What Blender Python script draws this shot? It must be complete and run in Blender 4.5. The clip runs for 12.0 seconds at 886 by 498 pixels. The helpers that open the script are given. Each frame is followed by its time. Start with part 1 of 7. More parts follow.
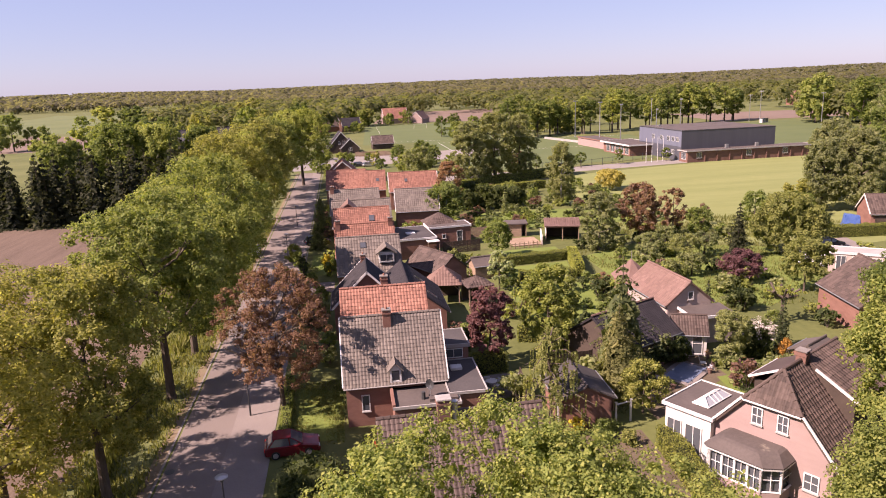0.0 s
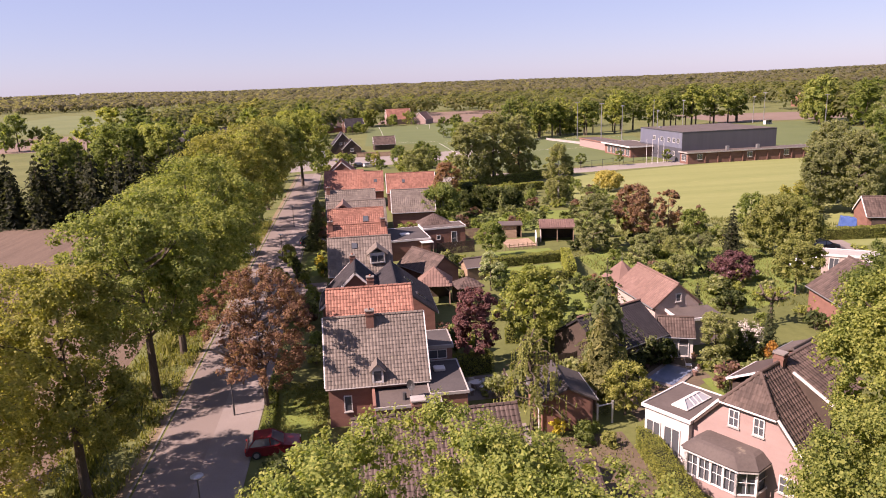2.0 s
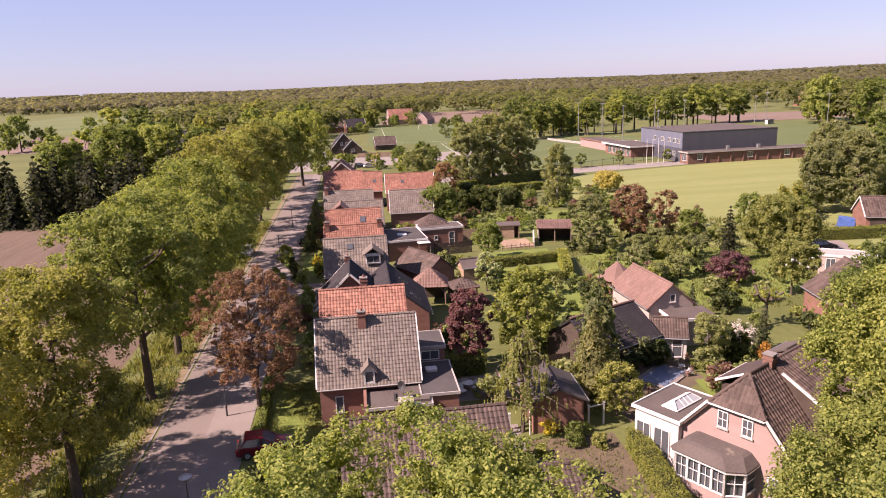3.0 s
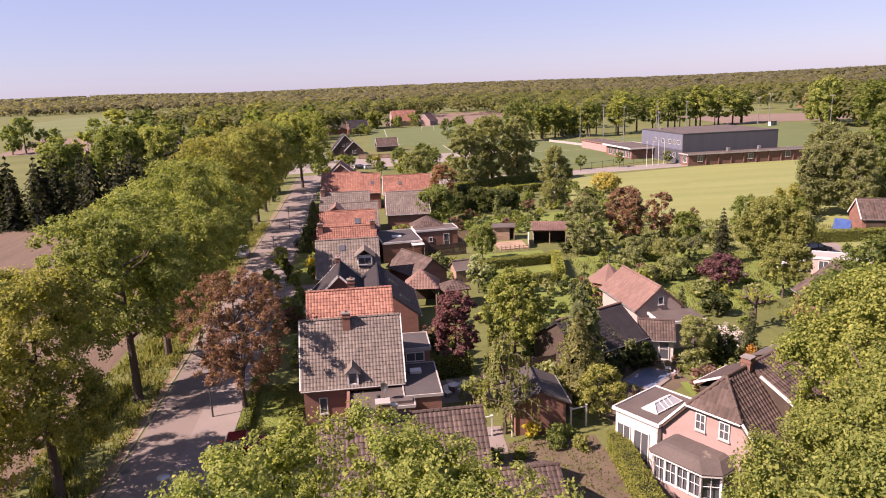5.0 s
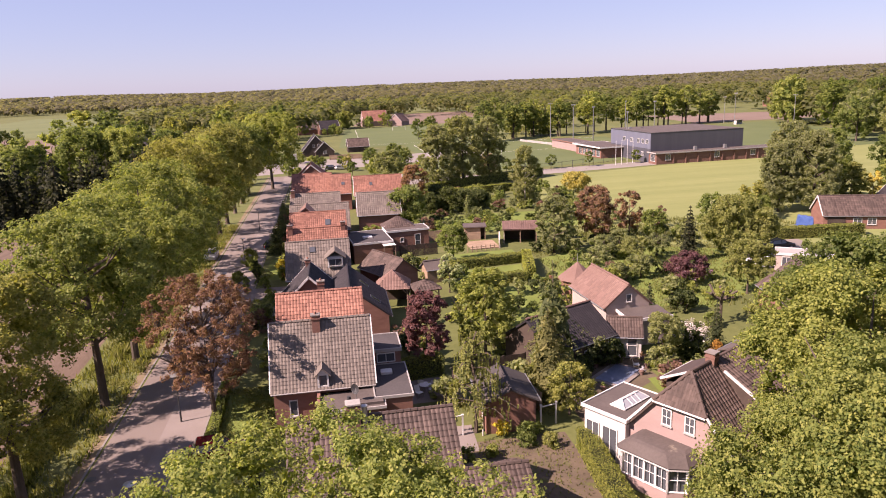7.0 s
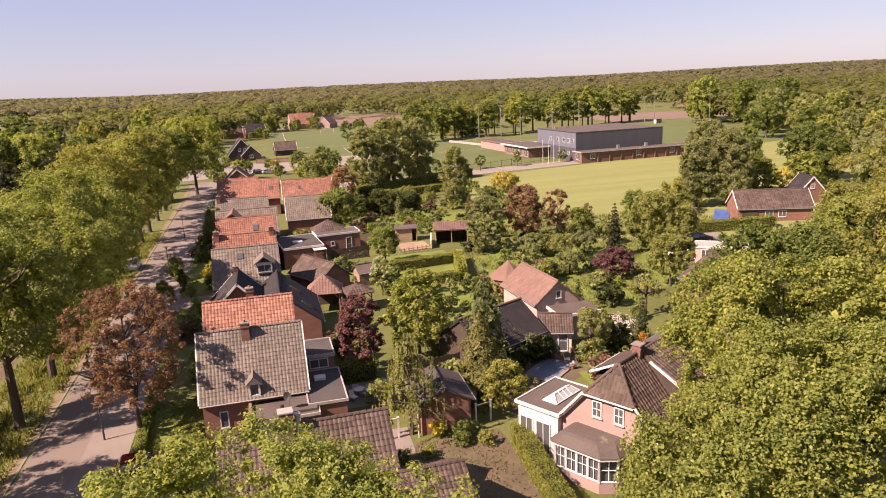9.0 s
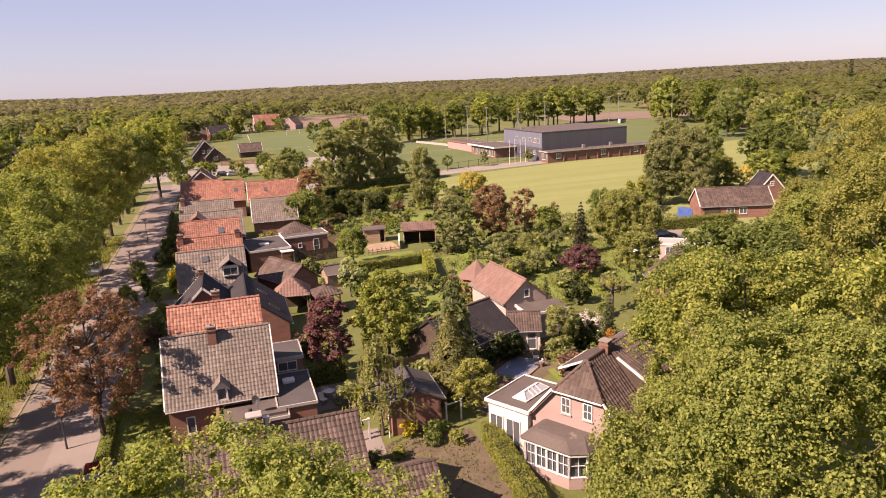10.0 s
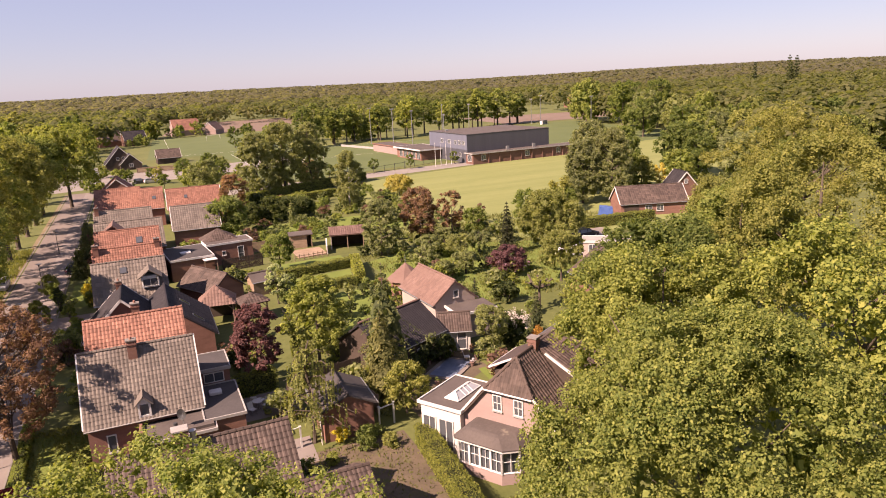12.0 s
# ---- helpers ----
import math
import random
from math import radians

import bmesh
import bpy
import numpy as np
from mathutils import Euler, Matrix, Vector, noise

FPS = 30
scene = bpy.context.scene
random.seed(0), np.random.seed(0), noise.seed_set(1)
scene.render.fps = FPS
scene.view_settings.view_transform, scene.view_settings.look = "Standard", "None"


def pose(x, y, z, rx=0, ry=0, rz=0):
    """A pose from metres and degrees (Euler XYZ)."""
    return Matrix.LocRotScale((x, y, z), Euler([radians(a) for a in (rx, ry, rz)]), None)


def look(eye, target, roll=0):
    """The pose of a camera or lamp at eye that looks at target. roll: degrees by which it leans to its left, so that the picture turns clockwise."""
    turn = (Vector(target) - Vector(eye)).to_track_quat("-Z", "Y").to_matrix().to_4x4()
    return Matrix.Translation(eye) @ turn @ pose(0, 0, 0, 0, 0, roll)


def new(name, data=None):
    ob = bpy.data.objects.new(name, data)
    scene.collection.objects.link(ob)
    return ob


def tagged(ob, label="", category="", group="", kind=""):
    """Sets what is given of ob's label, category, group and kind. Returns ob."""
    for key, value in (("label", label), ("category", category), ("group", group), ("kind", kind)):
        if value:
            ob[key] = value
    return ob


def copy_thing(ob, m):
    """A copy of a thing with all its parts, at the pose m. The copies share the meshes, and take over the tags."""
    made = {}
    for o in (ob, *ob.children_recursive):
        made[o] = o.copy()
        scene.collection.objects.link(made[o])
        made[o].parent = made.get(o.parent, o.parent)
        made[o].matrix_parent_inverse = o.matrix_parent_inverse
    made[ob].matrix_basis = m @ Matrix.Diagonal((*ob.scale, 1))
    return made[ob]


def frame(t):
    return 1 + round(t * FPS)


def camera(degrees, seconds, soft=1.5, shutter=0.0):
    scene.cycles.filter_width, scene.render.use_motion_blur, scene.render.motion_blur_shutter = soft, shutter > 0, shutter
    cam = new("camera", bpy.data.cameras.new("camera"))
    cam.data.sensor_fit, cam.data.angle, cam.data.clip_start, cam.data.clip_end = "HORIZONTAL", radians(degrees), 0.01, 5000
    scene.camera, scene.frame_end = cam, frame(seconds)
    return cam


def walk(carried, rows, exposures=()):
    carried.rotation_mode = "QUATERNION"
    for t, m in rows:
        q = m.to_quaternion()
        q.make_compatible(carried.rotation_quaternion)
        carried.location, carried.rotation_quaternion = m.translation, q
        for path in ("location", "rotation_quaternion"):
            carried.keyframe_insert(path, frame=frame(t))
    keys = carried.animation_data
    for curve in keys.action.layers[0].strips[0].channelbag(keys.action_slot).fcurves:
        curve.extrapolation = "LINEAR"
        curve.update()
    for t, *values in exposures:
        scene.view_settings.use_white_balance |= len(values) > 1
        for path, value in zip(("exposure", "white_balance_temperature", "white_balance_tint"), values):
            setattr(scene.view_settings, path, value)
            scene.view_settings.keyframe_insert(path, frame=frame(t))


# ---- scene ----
cam = camera(65.6, 12.0, soft=1.0)

PATH = [
    (0, (0.604, 0.764, 24.732), (0.864, 2.691, 24.263), -2.2),
    (0.5, (1.018, 0.678, 24.748), (1.273, 2.606, 24.278), -2.2),
    (1, (1.444, 0.577, 24.735), (1.695, 2.506, 24.267), -2.2),
    (1.5, (1.877, 0.494, 24.73), (2.125, 2.423, 24.263), -2.2),
    (2, (2.288, 0.406, 24.733), (2.532, 2.335, 24.267), -2.1),
    (2.5, (2.719, 0.317, 24.751), (2.958, 2.248, 24.285), -2.2),
    (3, (3.159, 0.256, 24.789), (3.394, 2.187, 24.323), -2.2),
    (5, (4.749, -0.135, 24.862), (4.969, 1.798, 24.4), -2.2),
    (5.5, (5.012, -0.229, 24.889), (5.237, 1.704, 24.427), -2.2),
    (6, (5.077, -0.295, 24.922), (5.319, 1.636, 24.459), -2.2),
    (6.5, (5.053, -0.26, 24.913), (5.321, 1.666, 24.449), -2.3),
    (7, (5.029, -0.282, 24.896), (5.326, 1.64, 24.431), -2.3),
    (9, (5.185, -0.301, 24.903), (5.673, 1.582, 24.434), -2.6),
    (9.5, (5.194, -0.324, 24.905), (5.724, 1.547, 24.434), -2.6),
    (10, (5.169, -0.346, 24.854), (5.745, 1.51, 24.383), -2.7),
    (10.5, (5.136, -0.373, 24.851), (5.76, 1.468, 24.38), -2.7),
    (11, (5.157, -0.439, 24.865), (5.835, 1.383, 24.394), -2.8),
    (11.5, (5.173, -0.454, 24.876), (5.9, 1.348, 24.403), -2.8),
    (12, (5.169, -0.482, 24.852), (5.939, 1.302, 24.379), -2.9),
]
walk(cam, [(t, look(eye, aim, roll)) for t, eye, aim, roll in PATH], exposures=((0, 1.43, 6700, 37), (7.2, 1.43, 6700, 37), (8.8, 1.42, 7450, 34), (12, 1.42, 7450, 34)))

# ---- light ----
SUN_AZ, SUN_EL = 256.5, 42.0
world = bpy.data.worlds.new("sky")
scene.world = world
world.use_nodes = True
wn, wl = world.node_tree.nodes, world.node_tree.links
sky = wn.new("ShaderNodeTexSky")
sky.sky_type, sky.sun_disc = "NISHITA", False
sky.sun_elevation, sky.sun_rotation = radians(SUN_EL), radians(SUN_AZ)
sky.air_density, sky.dust_density, sky.ozone_density = 1.0, 0.3, 4.5
haze = wn.new("ShaderNodeMix")
haze.data_type = "RGBA"
haze.inputs[0].default_value = 0.5
haze.inputs[7].default_value = (3.65, 4.25, 6.1, 1)
wl.new(sky.outputs[0], haze.inputs[6])
wl.new(haze.outputs[2], wn["Background"].inputs[0])
wn["Background"].inputs[1].default_value = 0.051
sun = new("sun", bpy.data.lights.new("sun", "SUN"))
sun.data.energy, sun.data.angle, sun.data.color = 5.0, radians(0.5), (1.0, 0.88, 0.74)
sx, sy = math.sin(radians(SUN_AZ)), math.cos(radians(SUN_AZ))
sun.matrix_world = look((0, 0, 60), (-sx * 10, -sy * 10, 60 - 10 * math.tan(radians(SUN_EL))))


# ---- materials ----
def base_mat(name):
    m = bpy.data.materials.new(name)
    m.use_nodes = True
    nt = m.node_tree
    return m, nt, nt.nodes["Principled BSDF"]


def node(nt, kind, **inputs):
    n = nt.nodes.new(kind)
    for k, v in inputs.items():
        n.inputs[k.replace("_", " ")].default_value = v
    return n


def ramp(nt, src, stops):
    r = nt.nodes.new("ShaderNodeValToRGB")
    while len(r.color_ramp.elements) < len(stops):
        r.color_ramp.elements.new(0.5)
    for e, (p, c) in zip(r.color_ramp.elements, stops):
        e.position, e.color = p, (*c, 1)
    nt.links.new(src, r.inputs[0])
    return r.outputs[0]


def blend(nt, fac, a, b, mode="MIX"):
    mx = nt.nodes.new("ShaderNodeMix")
    mx.data_type, mx.blend_type = "RGBA", mode
    for sock, v in ((mx.inputs[0], fac), (mx.inputs[6], a), (mx.inputs[7], b)):
        if isinstance(v, bpy.types.NodeSocket):
            nt.links.new(v, sock)
        elif isinstance(v, (int, float)):
            sock.default_value = v
        else:
            sock.default_value = (*v, 1)
    return mx.outputs[2]


def noise_of(nt, scale, detail=4.0, rough=0.6, stretch=None):
    tc = nt.nodes.new("ShaderNodeNewGeometry")
    src = tc.outputs["Position"]
    if stretch:
        mp = nt.nodes.new("ShaderNodeMapping")
        mp.inputs["Scale"].default_value = stretch
        nt.links.new(src, mp.inputs[0])
        src = mp.outputs[0]
    n = node(nt, "ShaderNodeTexNoise", Scale=scale, Detail=detail, Roughness=rough)
    nt.links.new(src, n.inputs["Vector"])
    return n.outputs["Fac"]


def bump(nt, bsdf, height, strength=0.3, dist=0.02):
    b = node(nt, "ShaderNodeBump", Strength=strength, Distance=dist)
    nt.links.new(height, b.inputs["Height"])
    nt.links.new(b.outputs[0], bsdf.inputs["Normal"])


def surface(name, dark, light, big=0.25, fine=6.0, rough=0.85, bumps=0.3, dist=0.02, metal=0.0, stretch=None, spots=None, island=0.0, objvar=0.0):
    """A worn surface: broad patches and fine grain between two colours, with relief."""
    dark, light = (tuple(v * 0.88 for v in c) for c in (dark, light))
    m, nt, b = base_mat(name)
    a = noise_of(nt, big, 3.0, 0.6, stretch)
    f = noise_of(nt, fine, 6.0, 0.7, stretch)
    mid = tuple((p + q) / 2 for p, q in zip(dark, light))
    c = blend(nt, 0.5, ramp(nt, a, [(0.32, dark), (0.68, light)]), ramp(nt, f, [(0.3, dark), (0.5, mid), (0.72, light)]))
    if spots:
        s = noise_of(nt, spots[0], 5.0, 0.65)
        c = blend(nt, ramp(nt, s, [(spots[1], (0, 0, 0)), (spots[1] + 0.12, (1, 1, 1))]), c, spots[2])
    if island or objvar:
        src = nt.nodes.new("ShaderNodeNewGeometry").outputs["Random Per Island"] if island else nt.nodes.new("ShaderNodeObjectInfo").outputs["Random"]
        k = island or objvar
        c = blend(nt, 1.0, c, ramp(nt, src, [(0, (1 - k,) * 3), (1, (1, 1, 1))]), "MULTIPLY")
    nt.links.new(c, b.inputs["Base Color"])
    b.inputs["Roughness"].default_value, b.inputs["Metallic"].default_value = rough, metal
    if rough > 0.6:
        b.inputs["Specular IOR Level"].default_value = 0.25
    if bumps:
        bump(nt, b, f, bumps, dist)
    return m


def leafy(name, dark, light, tip, patch=0.35, var=0.5, through_tint=(1.2, 1.25, 0.6), thin=0.47):
    """Leaves: light goes partly through; colour varies leaf by leaf, clump by clump and tree by tree."""
    dark, light, tip = ((r * 1.3, g * 1.27, b * 1.3) for r, g, b in (dark, light, tip))
    m, nt, b = base_mat(name)
    isl = nt.nodes.new("ShaderNodeNewGeometry").outputs["Random Per Island"]
    c = ramp(nt, isl, [(0.0, dark), (0.55, light), (1.0, tip)])
    n = noise_of(nt, patch, 2.0, 0.5)
    c = blend(nt, ramp(nt, n, [(0.35, (0, 0, 0)), (0.65, (0.7, 0.7, 0.7))]), c, blend(nt, 0.5, c, tip))
    tone = nt.nodes.new("ShaderNodeObjectInfo").outputs["Random"]
    c = blend(nt, 1.0, c, ramp(nt, tone, [(0.0, (1 - var * 0.35, 1 - var * 0.3, 1 - var * 0.25)), (0.5, (1.0, 1.0, 1.0)), (1.0, (1 + var * 0.16, 1 + var * 0.1, 1 - var * 0.15))]), "MULTIPLY")
    nt.links.new(c, b.inputs["Base Color"])
    b.inputs["Roughness"].default_value = 0.7
    b.inputs["Specular IOR Level"].default_value = 0.2
    tr = nt.nodes.new("ShaderNodeBsdfTranslucent")
    nt.links.new(blend(nt, 1.0, c, through_tint, "MULTIPLY"), tr.inputs[0])
    mx = nt.nodes.new("ShaderNodeMixShader")
    mx.inputs[0].default_value = thin
    nt.links.new(b.outputs[0], mx.inputs[1])
    nt.links.new(tr.outputs[0], mx.inputs[2])
    nt.links.new(mx.outputs[0], nt.nodes["Material Output"].inputs[0])
    return m


def glass_mat():
    m, nt, b = base_mat("window_glass")
    b.inputs["Base Color"].default_value = (0.07, 0.075, 0.082, 1)
    b.inputs["Roughness"].default_value = 0.06
    b.inputs["Specular IOR Level"].default_value = 0.8
    return m


GLASS = glass_mat()
PALE_GLASS = surface("milky_roof_glazing", (0.3, 0.31, 0.33), (0.42, 0.43, 0.44), 0.8, 5.0, 0.25, 0.02)
ASPHALT = surface("asphalt", (0.15, 0.124, 0.108), (0.21, 0.175, 0.153), 0.12, 9.0, 0.9, 0.2, 0.01, spots=(0.5, 0.66, (0.13, 0.12, 0.115)))
PAVERS = surface("concrete_pavers", (0.175, 0.148, 0.132), (0.245, 0.21, 0.188), 0.3, 8.0, 0.9, 0.2, 0.01)
KERB = surface("kerb_concrete", (0.26, 0.24, 0.22), (0.4, 0.38, 0.35), 0.6, 9.0)
KERB_DULL = surface("weathered_kerb", (0.16, 0.14, 0.125), (0.25, 0.225, 0.2), 0.6, 9.0)
TAN_EARTH = surface("bare_verge_earth", (0.15, 0.115, 0.07), (0.24, 0.185, 0.12), 0.6, 5.0, 0.95, 0.4, 0.03, spots=(0.8, 0.55, (0.12, 0.13, 0.045)))
GRAVEL = surface("pale_sand_gravel", (0.19, 0.168, 0.145), (0.27, 0.24, 0.21), 0.15, 5.0)
MEADOW = surface("ground_grass", (0.07, 0.085, 0.022), (0.145, 0.155, 0.05), 0.05, 1.3, 0.95, 0.5, 0.06, spots=(0.11, 0.62, (0.17, 0.14, 0.07)))
VERGE = surface("rough_verge_grass", (0.075, 0.095, 0.026), (0.155, 0.165, 0.06), 0.35, 5.0, 0.95, 0.6, 0.06, spots=(0.5, 0.62, (0.2, 0.16, 0.08)))
LAWN = surface("mown_lawn", (0.095, 0.135, 0.026), (0.17, 0.21, 0.046), 0.3, 4.0, 0.95, 0.5, 0.03, spots=(0.45, 0.62, (0.13, 0.135, 0.045)))
HAYFIELD = surface("mown_field", (0.145, 0.172, 0.052), (0.228, 0.24, 0.088), 0.08, 1.0, 0.95, 0.3, 0.04, stretch=(0.3, 2.2, 1), spots=(0.05, 0.6, (0.24, 0.235, 0.085)))
PITCH = surface("sports_turf", (0.075, 0.102, 0.036), (0.115, 0.14, 0.052), 0.05, 3.0, 0.95, 0.2, 0.01)
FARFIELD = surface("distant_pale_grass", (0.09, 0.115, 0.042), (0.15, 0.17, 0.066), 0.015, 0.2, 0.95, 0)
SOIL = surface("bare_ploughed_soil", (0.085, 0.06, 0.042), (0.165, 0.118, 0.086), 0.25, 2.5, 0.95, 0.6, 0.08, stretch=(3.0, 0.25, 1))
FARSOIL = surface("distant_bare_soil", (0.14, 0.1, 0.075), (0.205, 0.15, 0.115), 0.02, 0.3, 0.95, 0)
EARTH = surface("garden_earth", (0.07, 0.054, 0.036), (0.15, 0.114, 0.075), 0.5, 5.0, 0.95, 0.5, 0.04, spots=(0.7, 0.56, (0.08, 0.085, 0.025)))
BRICK = surface("red_brown_brick", (0.15, 0.076, 0.056), (0.27, 0.14, 0.105), 0.6, 14.0, 0.9, 0.4, 0.01, stretch=(1, 1, 3.0))
BRICK_DARK = surface("dark_brick", (0.13, 0.07, 0.055), (0.22, 0.12, 0.09), 0.6, 14.0, 0.9, 0.4, 0.01, stretch=(1, 1, 3.0))
BRICK_PALE = surface("pale_cream_brick", (0.34, 0.27, 0.235), (0.46, 0.375, 0.33), 0.5, 16.0, 0.9, 0.3, 0.01, stretch=(1, 1, 3.0))
BRICK_PINK = surface("salmon_pink_brick", (0.27, 0.193, 0.172), (0.345, 0.25, 0.225), 0.5, 16.0, 0.9, 0.3, 0.01, stretch=(1, 1, 3.0))
RENDER_W = surface("white_render", (0.5, 0.46, 0.42), (0.66, 0.62, 0.57), 0.7, 8.0, 0.8, 0.15)
WHITE = surface("white_paint", (0.5, 0.48, 0.45), (0.66, 0.64, 0.61), 0.9, 12.0, 0.5, 0.05)
TILE_GREY = surface("grey_brown_tiles", (0.12, 0.10, 0.085), (0.235, 0.197, 0.165), 0.5, 7.0, 0.8, 0.3, 0.01, island=0.3, spots=(1.1, 0.66, (0.2, 0.19, 0.12)))
TILE_BROWN = surface("dark_brown_tiles", (0.075, 0.053, 0.044), (0.15, 0.107, 0.087), 0.5, 7.0, 0.7, 0.3, 0.01, island=0.45)
TILE_DARK = surface("anthracite_tiles", (0.022, 0.02, 0.023), (0.048, 0.041, 0.044), 0.5, 7.0, 0.78, 0.3, 0.01, island=0.4)
TILE_RED = surface("orange_red_tiles", (0.285, 0.13, 0.09), (0.43, 0.21, 0.148), 0.5, 7.0, 0.75, 0.3, 0.01, island=0.4)
TILE_FADED = surface("faded_orange_tiles", (0.22, 0.1, 0.072), (0.35, 0.17, 0.118), 0.4, 7.0, 0.8, 0.3, 0.01, island=0.35)
TILE_PINK = surface("faded_red_tiles", (0.165, 0.1, 0.08), (0.235, 0.148, 0.12), 0.4, 7.0, 0.85, 0.3, 0.01, island=0.22)
BITUMEN = surface("flat_roof_bitumen", (0.07, 0.057, 0.051), (0.122, 0.1, 0.088), 0.35, 5.0, 0.9, 0.2, 0.01, spots=(0.8, 0.64, (0.19, 0.16, 0.125)))
DARK_ROOF = surface("dark_roofing_felt", (0.045, 0.04, 0.04), (0.09, 0.08, 0.076), 0.35, 5.0, 0.92, 0.2, 0.01)
CLAD_GREY = surface("blue_grey_metal_cladding", (0.056, 0.057, 0.068), (0.084, 0.085, 0.1), 0.1, 2.0, 0.45, 0.1, stretch=(6, 6, 0.2))
CLAD_LIGHT = surface("light_grey_cladding", (0.10, 0.11, 0.145), (0.145, 0.155, 0.195), 0.1, 2.0, 0.5, 0.1, stretch=(6, 6, 0.2))
WOOD = surface("weathered_timber", (0.19, 0.13, 0.085), (0.36, 0.26, 0.18), 0.7, 9.0, 0.85, 0.3, 0.01, stretch=(1, 1, 6))
WOOD_DARK = surface("dark_stained_timber", (0.04, 0.03, 0.024), (0.09, 0.065, 0.05), 0.7, 9.0, 0.8, 0.3, 0.01)
STEEL = surface("galvanised_steel", (0.3, 0.3, 0.3), (0.46, 0.46, 0.45), 1.0, 10.0, 0.45, 0.05, metal=0.7)
DARK_METAL = surface("dark_painted_steel", (0.03, 0.032, 0.034), (0.06, 0.06, 0.06), 1.0, 10.0, 0.45, 0.05)
BARK = surface("furrowed_bark", (0.05, 0.038, 0.028), (0.15, 0.12, 0.09), 1.2, 9.0, 0.95, 0.8, 0.05, stretch=(1, 1, 0.25))
BIRCH_BARK = surface("pale_birch_bark", (0.25, 0.22, 0.19), (0.6, 0.57, 0.52), 1.5, 5.0, 0.9, 0.4, 0.02)
OAK_LEAF = leafy("oak_leaves", (0.078, 0.114, 0.026), (0.158, 0.196, 0.046), (0.262, 0.274, 0.072))
OAK_GREEN = leafy("green_oak_leaves", (0.072, 0.104, 0.025), (0.15, 0.185, 0.043), (0.255, 0.266, 0.068))
OAK_YELLOW = leafy("young_oak_leaves", (0.088, 0.106, 0.026), (0.165, 0.178, 0.044), (0.24, 0.236, 0.064))
OAK_BRONZE = leafy("bronze_young_oak_leaves", (0.135, 0.142, 0.038), (0.222, 0.226, 0.062), (0.3, 0.288, 0.088), thin=0.6)
LEAF_MID = leafy("garden_tree_leaves", (0.068, 0.1, 0.026), (0.128, 0.17, 0.046), (0.21, 0.24, 0.07), thin=0.55)
LEAF_GREYGREEN = leafy("grey_green_leaves", (0.1, 0.12, 0.05), (0.172, 0.196, 0.082), (0.26, 0.28, 0.122), thin=0.58)
LEAF_WILLOW = leafy("pale_willow_leaves", (0.105, 0.122, 0.054), (0.17, 0.19, 0.082), (0.24, 0.25, 0.115), thin=0.58)
LEAF_RUSSET = leafy("russet_leaves", (0.125, 0.072, 0.05), (0.195, 0.122, 0.08), (0.27, 0.18, 0.105), thin=0.58)
LEAF_BRIGHT = leafy("fresh_light_leaves", (0.095, 0.122, 0.026), (0.17, 0.2, 0.044), (0.25, 0.265, 0.066))
LEAF_BEECH = leafy("copper_beech_leaves", (0.08, 0.044, 0.038), (0.14, 0.08, 0.06), (0.2, 0.13, 0.08), patch=0.5)
LEAF_GOLD = leafy("golden_leaves", (0.26, 0.22, 0.05), (0.36, 0.31, 0.075), (0.45, 0.39, 0.11))
LEAF_PURPLE = leafy("dark_purple_leaves", (0.052, 0.026, 0.028), (0.1, 0.05, 0.05), (0.17, 0.092, 0.086), through_tint=(1.2, 0.9, 0.8))
LEAF_CONIFER = leafy("conifer_needles", (0.02, 0.032, 0.014), (0.05, 0.068, 0.028), (0.1, 0.11, 0.045))
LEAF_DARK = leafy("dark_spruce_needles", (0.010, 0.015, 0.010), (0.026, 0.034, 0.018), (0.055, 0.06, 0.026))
LEAF_WEEP = leafy("weeping_cedar_needles", (0.09, 0.108, 0.034), (0.17, 0.195, 0.062), (0.265, 0.275, 0.1))
LEAF_YELLOW = leafy("yellow_leaves", (0.3, 0.25, 0.02), (0.5, 0.42, 0.04), (0.65, 0.55, 0.08))
BLOSSOM = leafy("white_blossom", (0.4, 0.37, 0.35), (0.56, 0.53, 0.52), (0.66, 0.63, 0.62), through_tint=(1, 1, 1))
PINK_BLOSSOM = leafy("pink_blossom", (0.24, 0.12, 0.16), (0.34, 0.19, 0.24), (0.46, 0.3, 0.36), through_tint=(1, 0.9, 0.95))
LEAF_OAKDARK = leafy("deep_green_oak_leaves", (0.048, 0.076, 0.02), (0.098, 0.134, 0.034), (0.165, 0.192, 0.052), thin=0.52)
LEAF_WALNUT = leafy("bronze_green_leaves", (0.087, 0.107, 0.026), (0.168, 0.188, 0.049), (0.267, 0.267, 0.081))
LEAF_PALE = leafy("pale_variegated_leaves", (0.16, 0.2, 0.085), (0.27, 0.31, 0.14), (0.38, 0.41, 0.21))
LEAF_HEDGE = leafy("hedge_leaves", (0.07, 0.092, 0.02), (0.13, 0.155, 0.035), (0.2, 0.21, 0.055))
LEAF_DARKGREEN = leafy("dark_evergreen_leaves", (0.018, 0.03, 0.01), (0.045, 0.062, 0.02), (0.09, 0.11, 0.035))
LEAF_ORANGE = leafy("orange_leaves", (0.2, 0.09, 0.02), (0.34, 0.17, 0.03), (0.45, 0.26, 0.06))
LEAF_OLIVE = leafy("olive_spruce_needles", (0.07, 0.078, 0.026), (0.13, 0.135, 0.046), (0.21, 0.2, 0.075))
LEAF_SPRUCE = leafy("green_spruce_needles", (0.034, 0.05, 0.02), (0.075, 0.098, 0.038), (0.15, 0.165, 0.065))
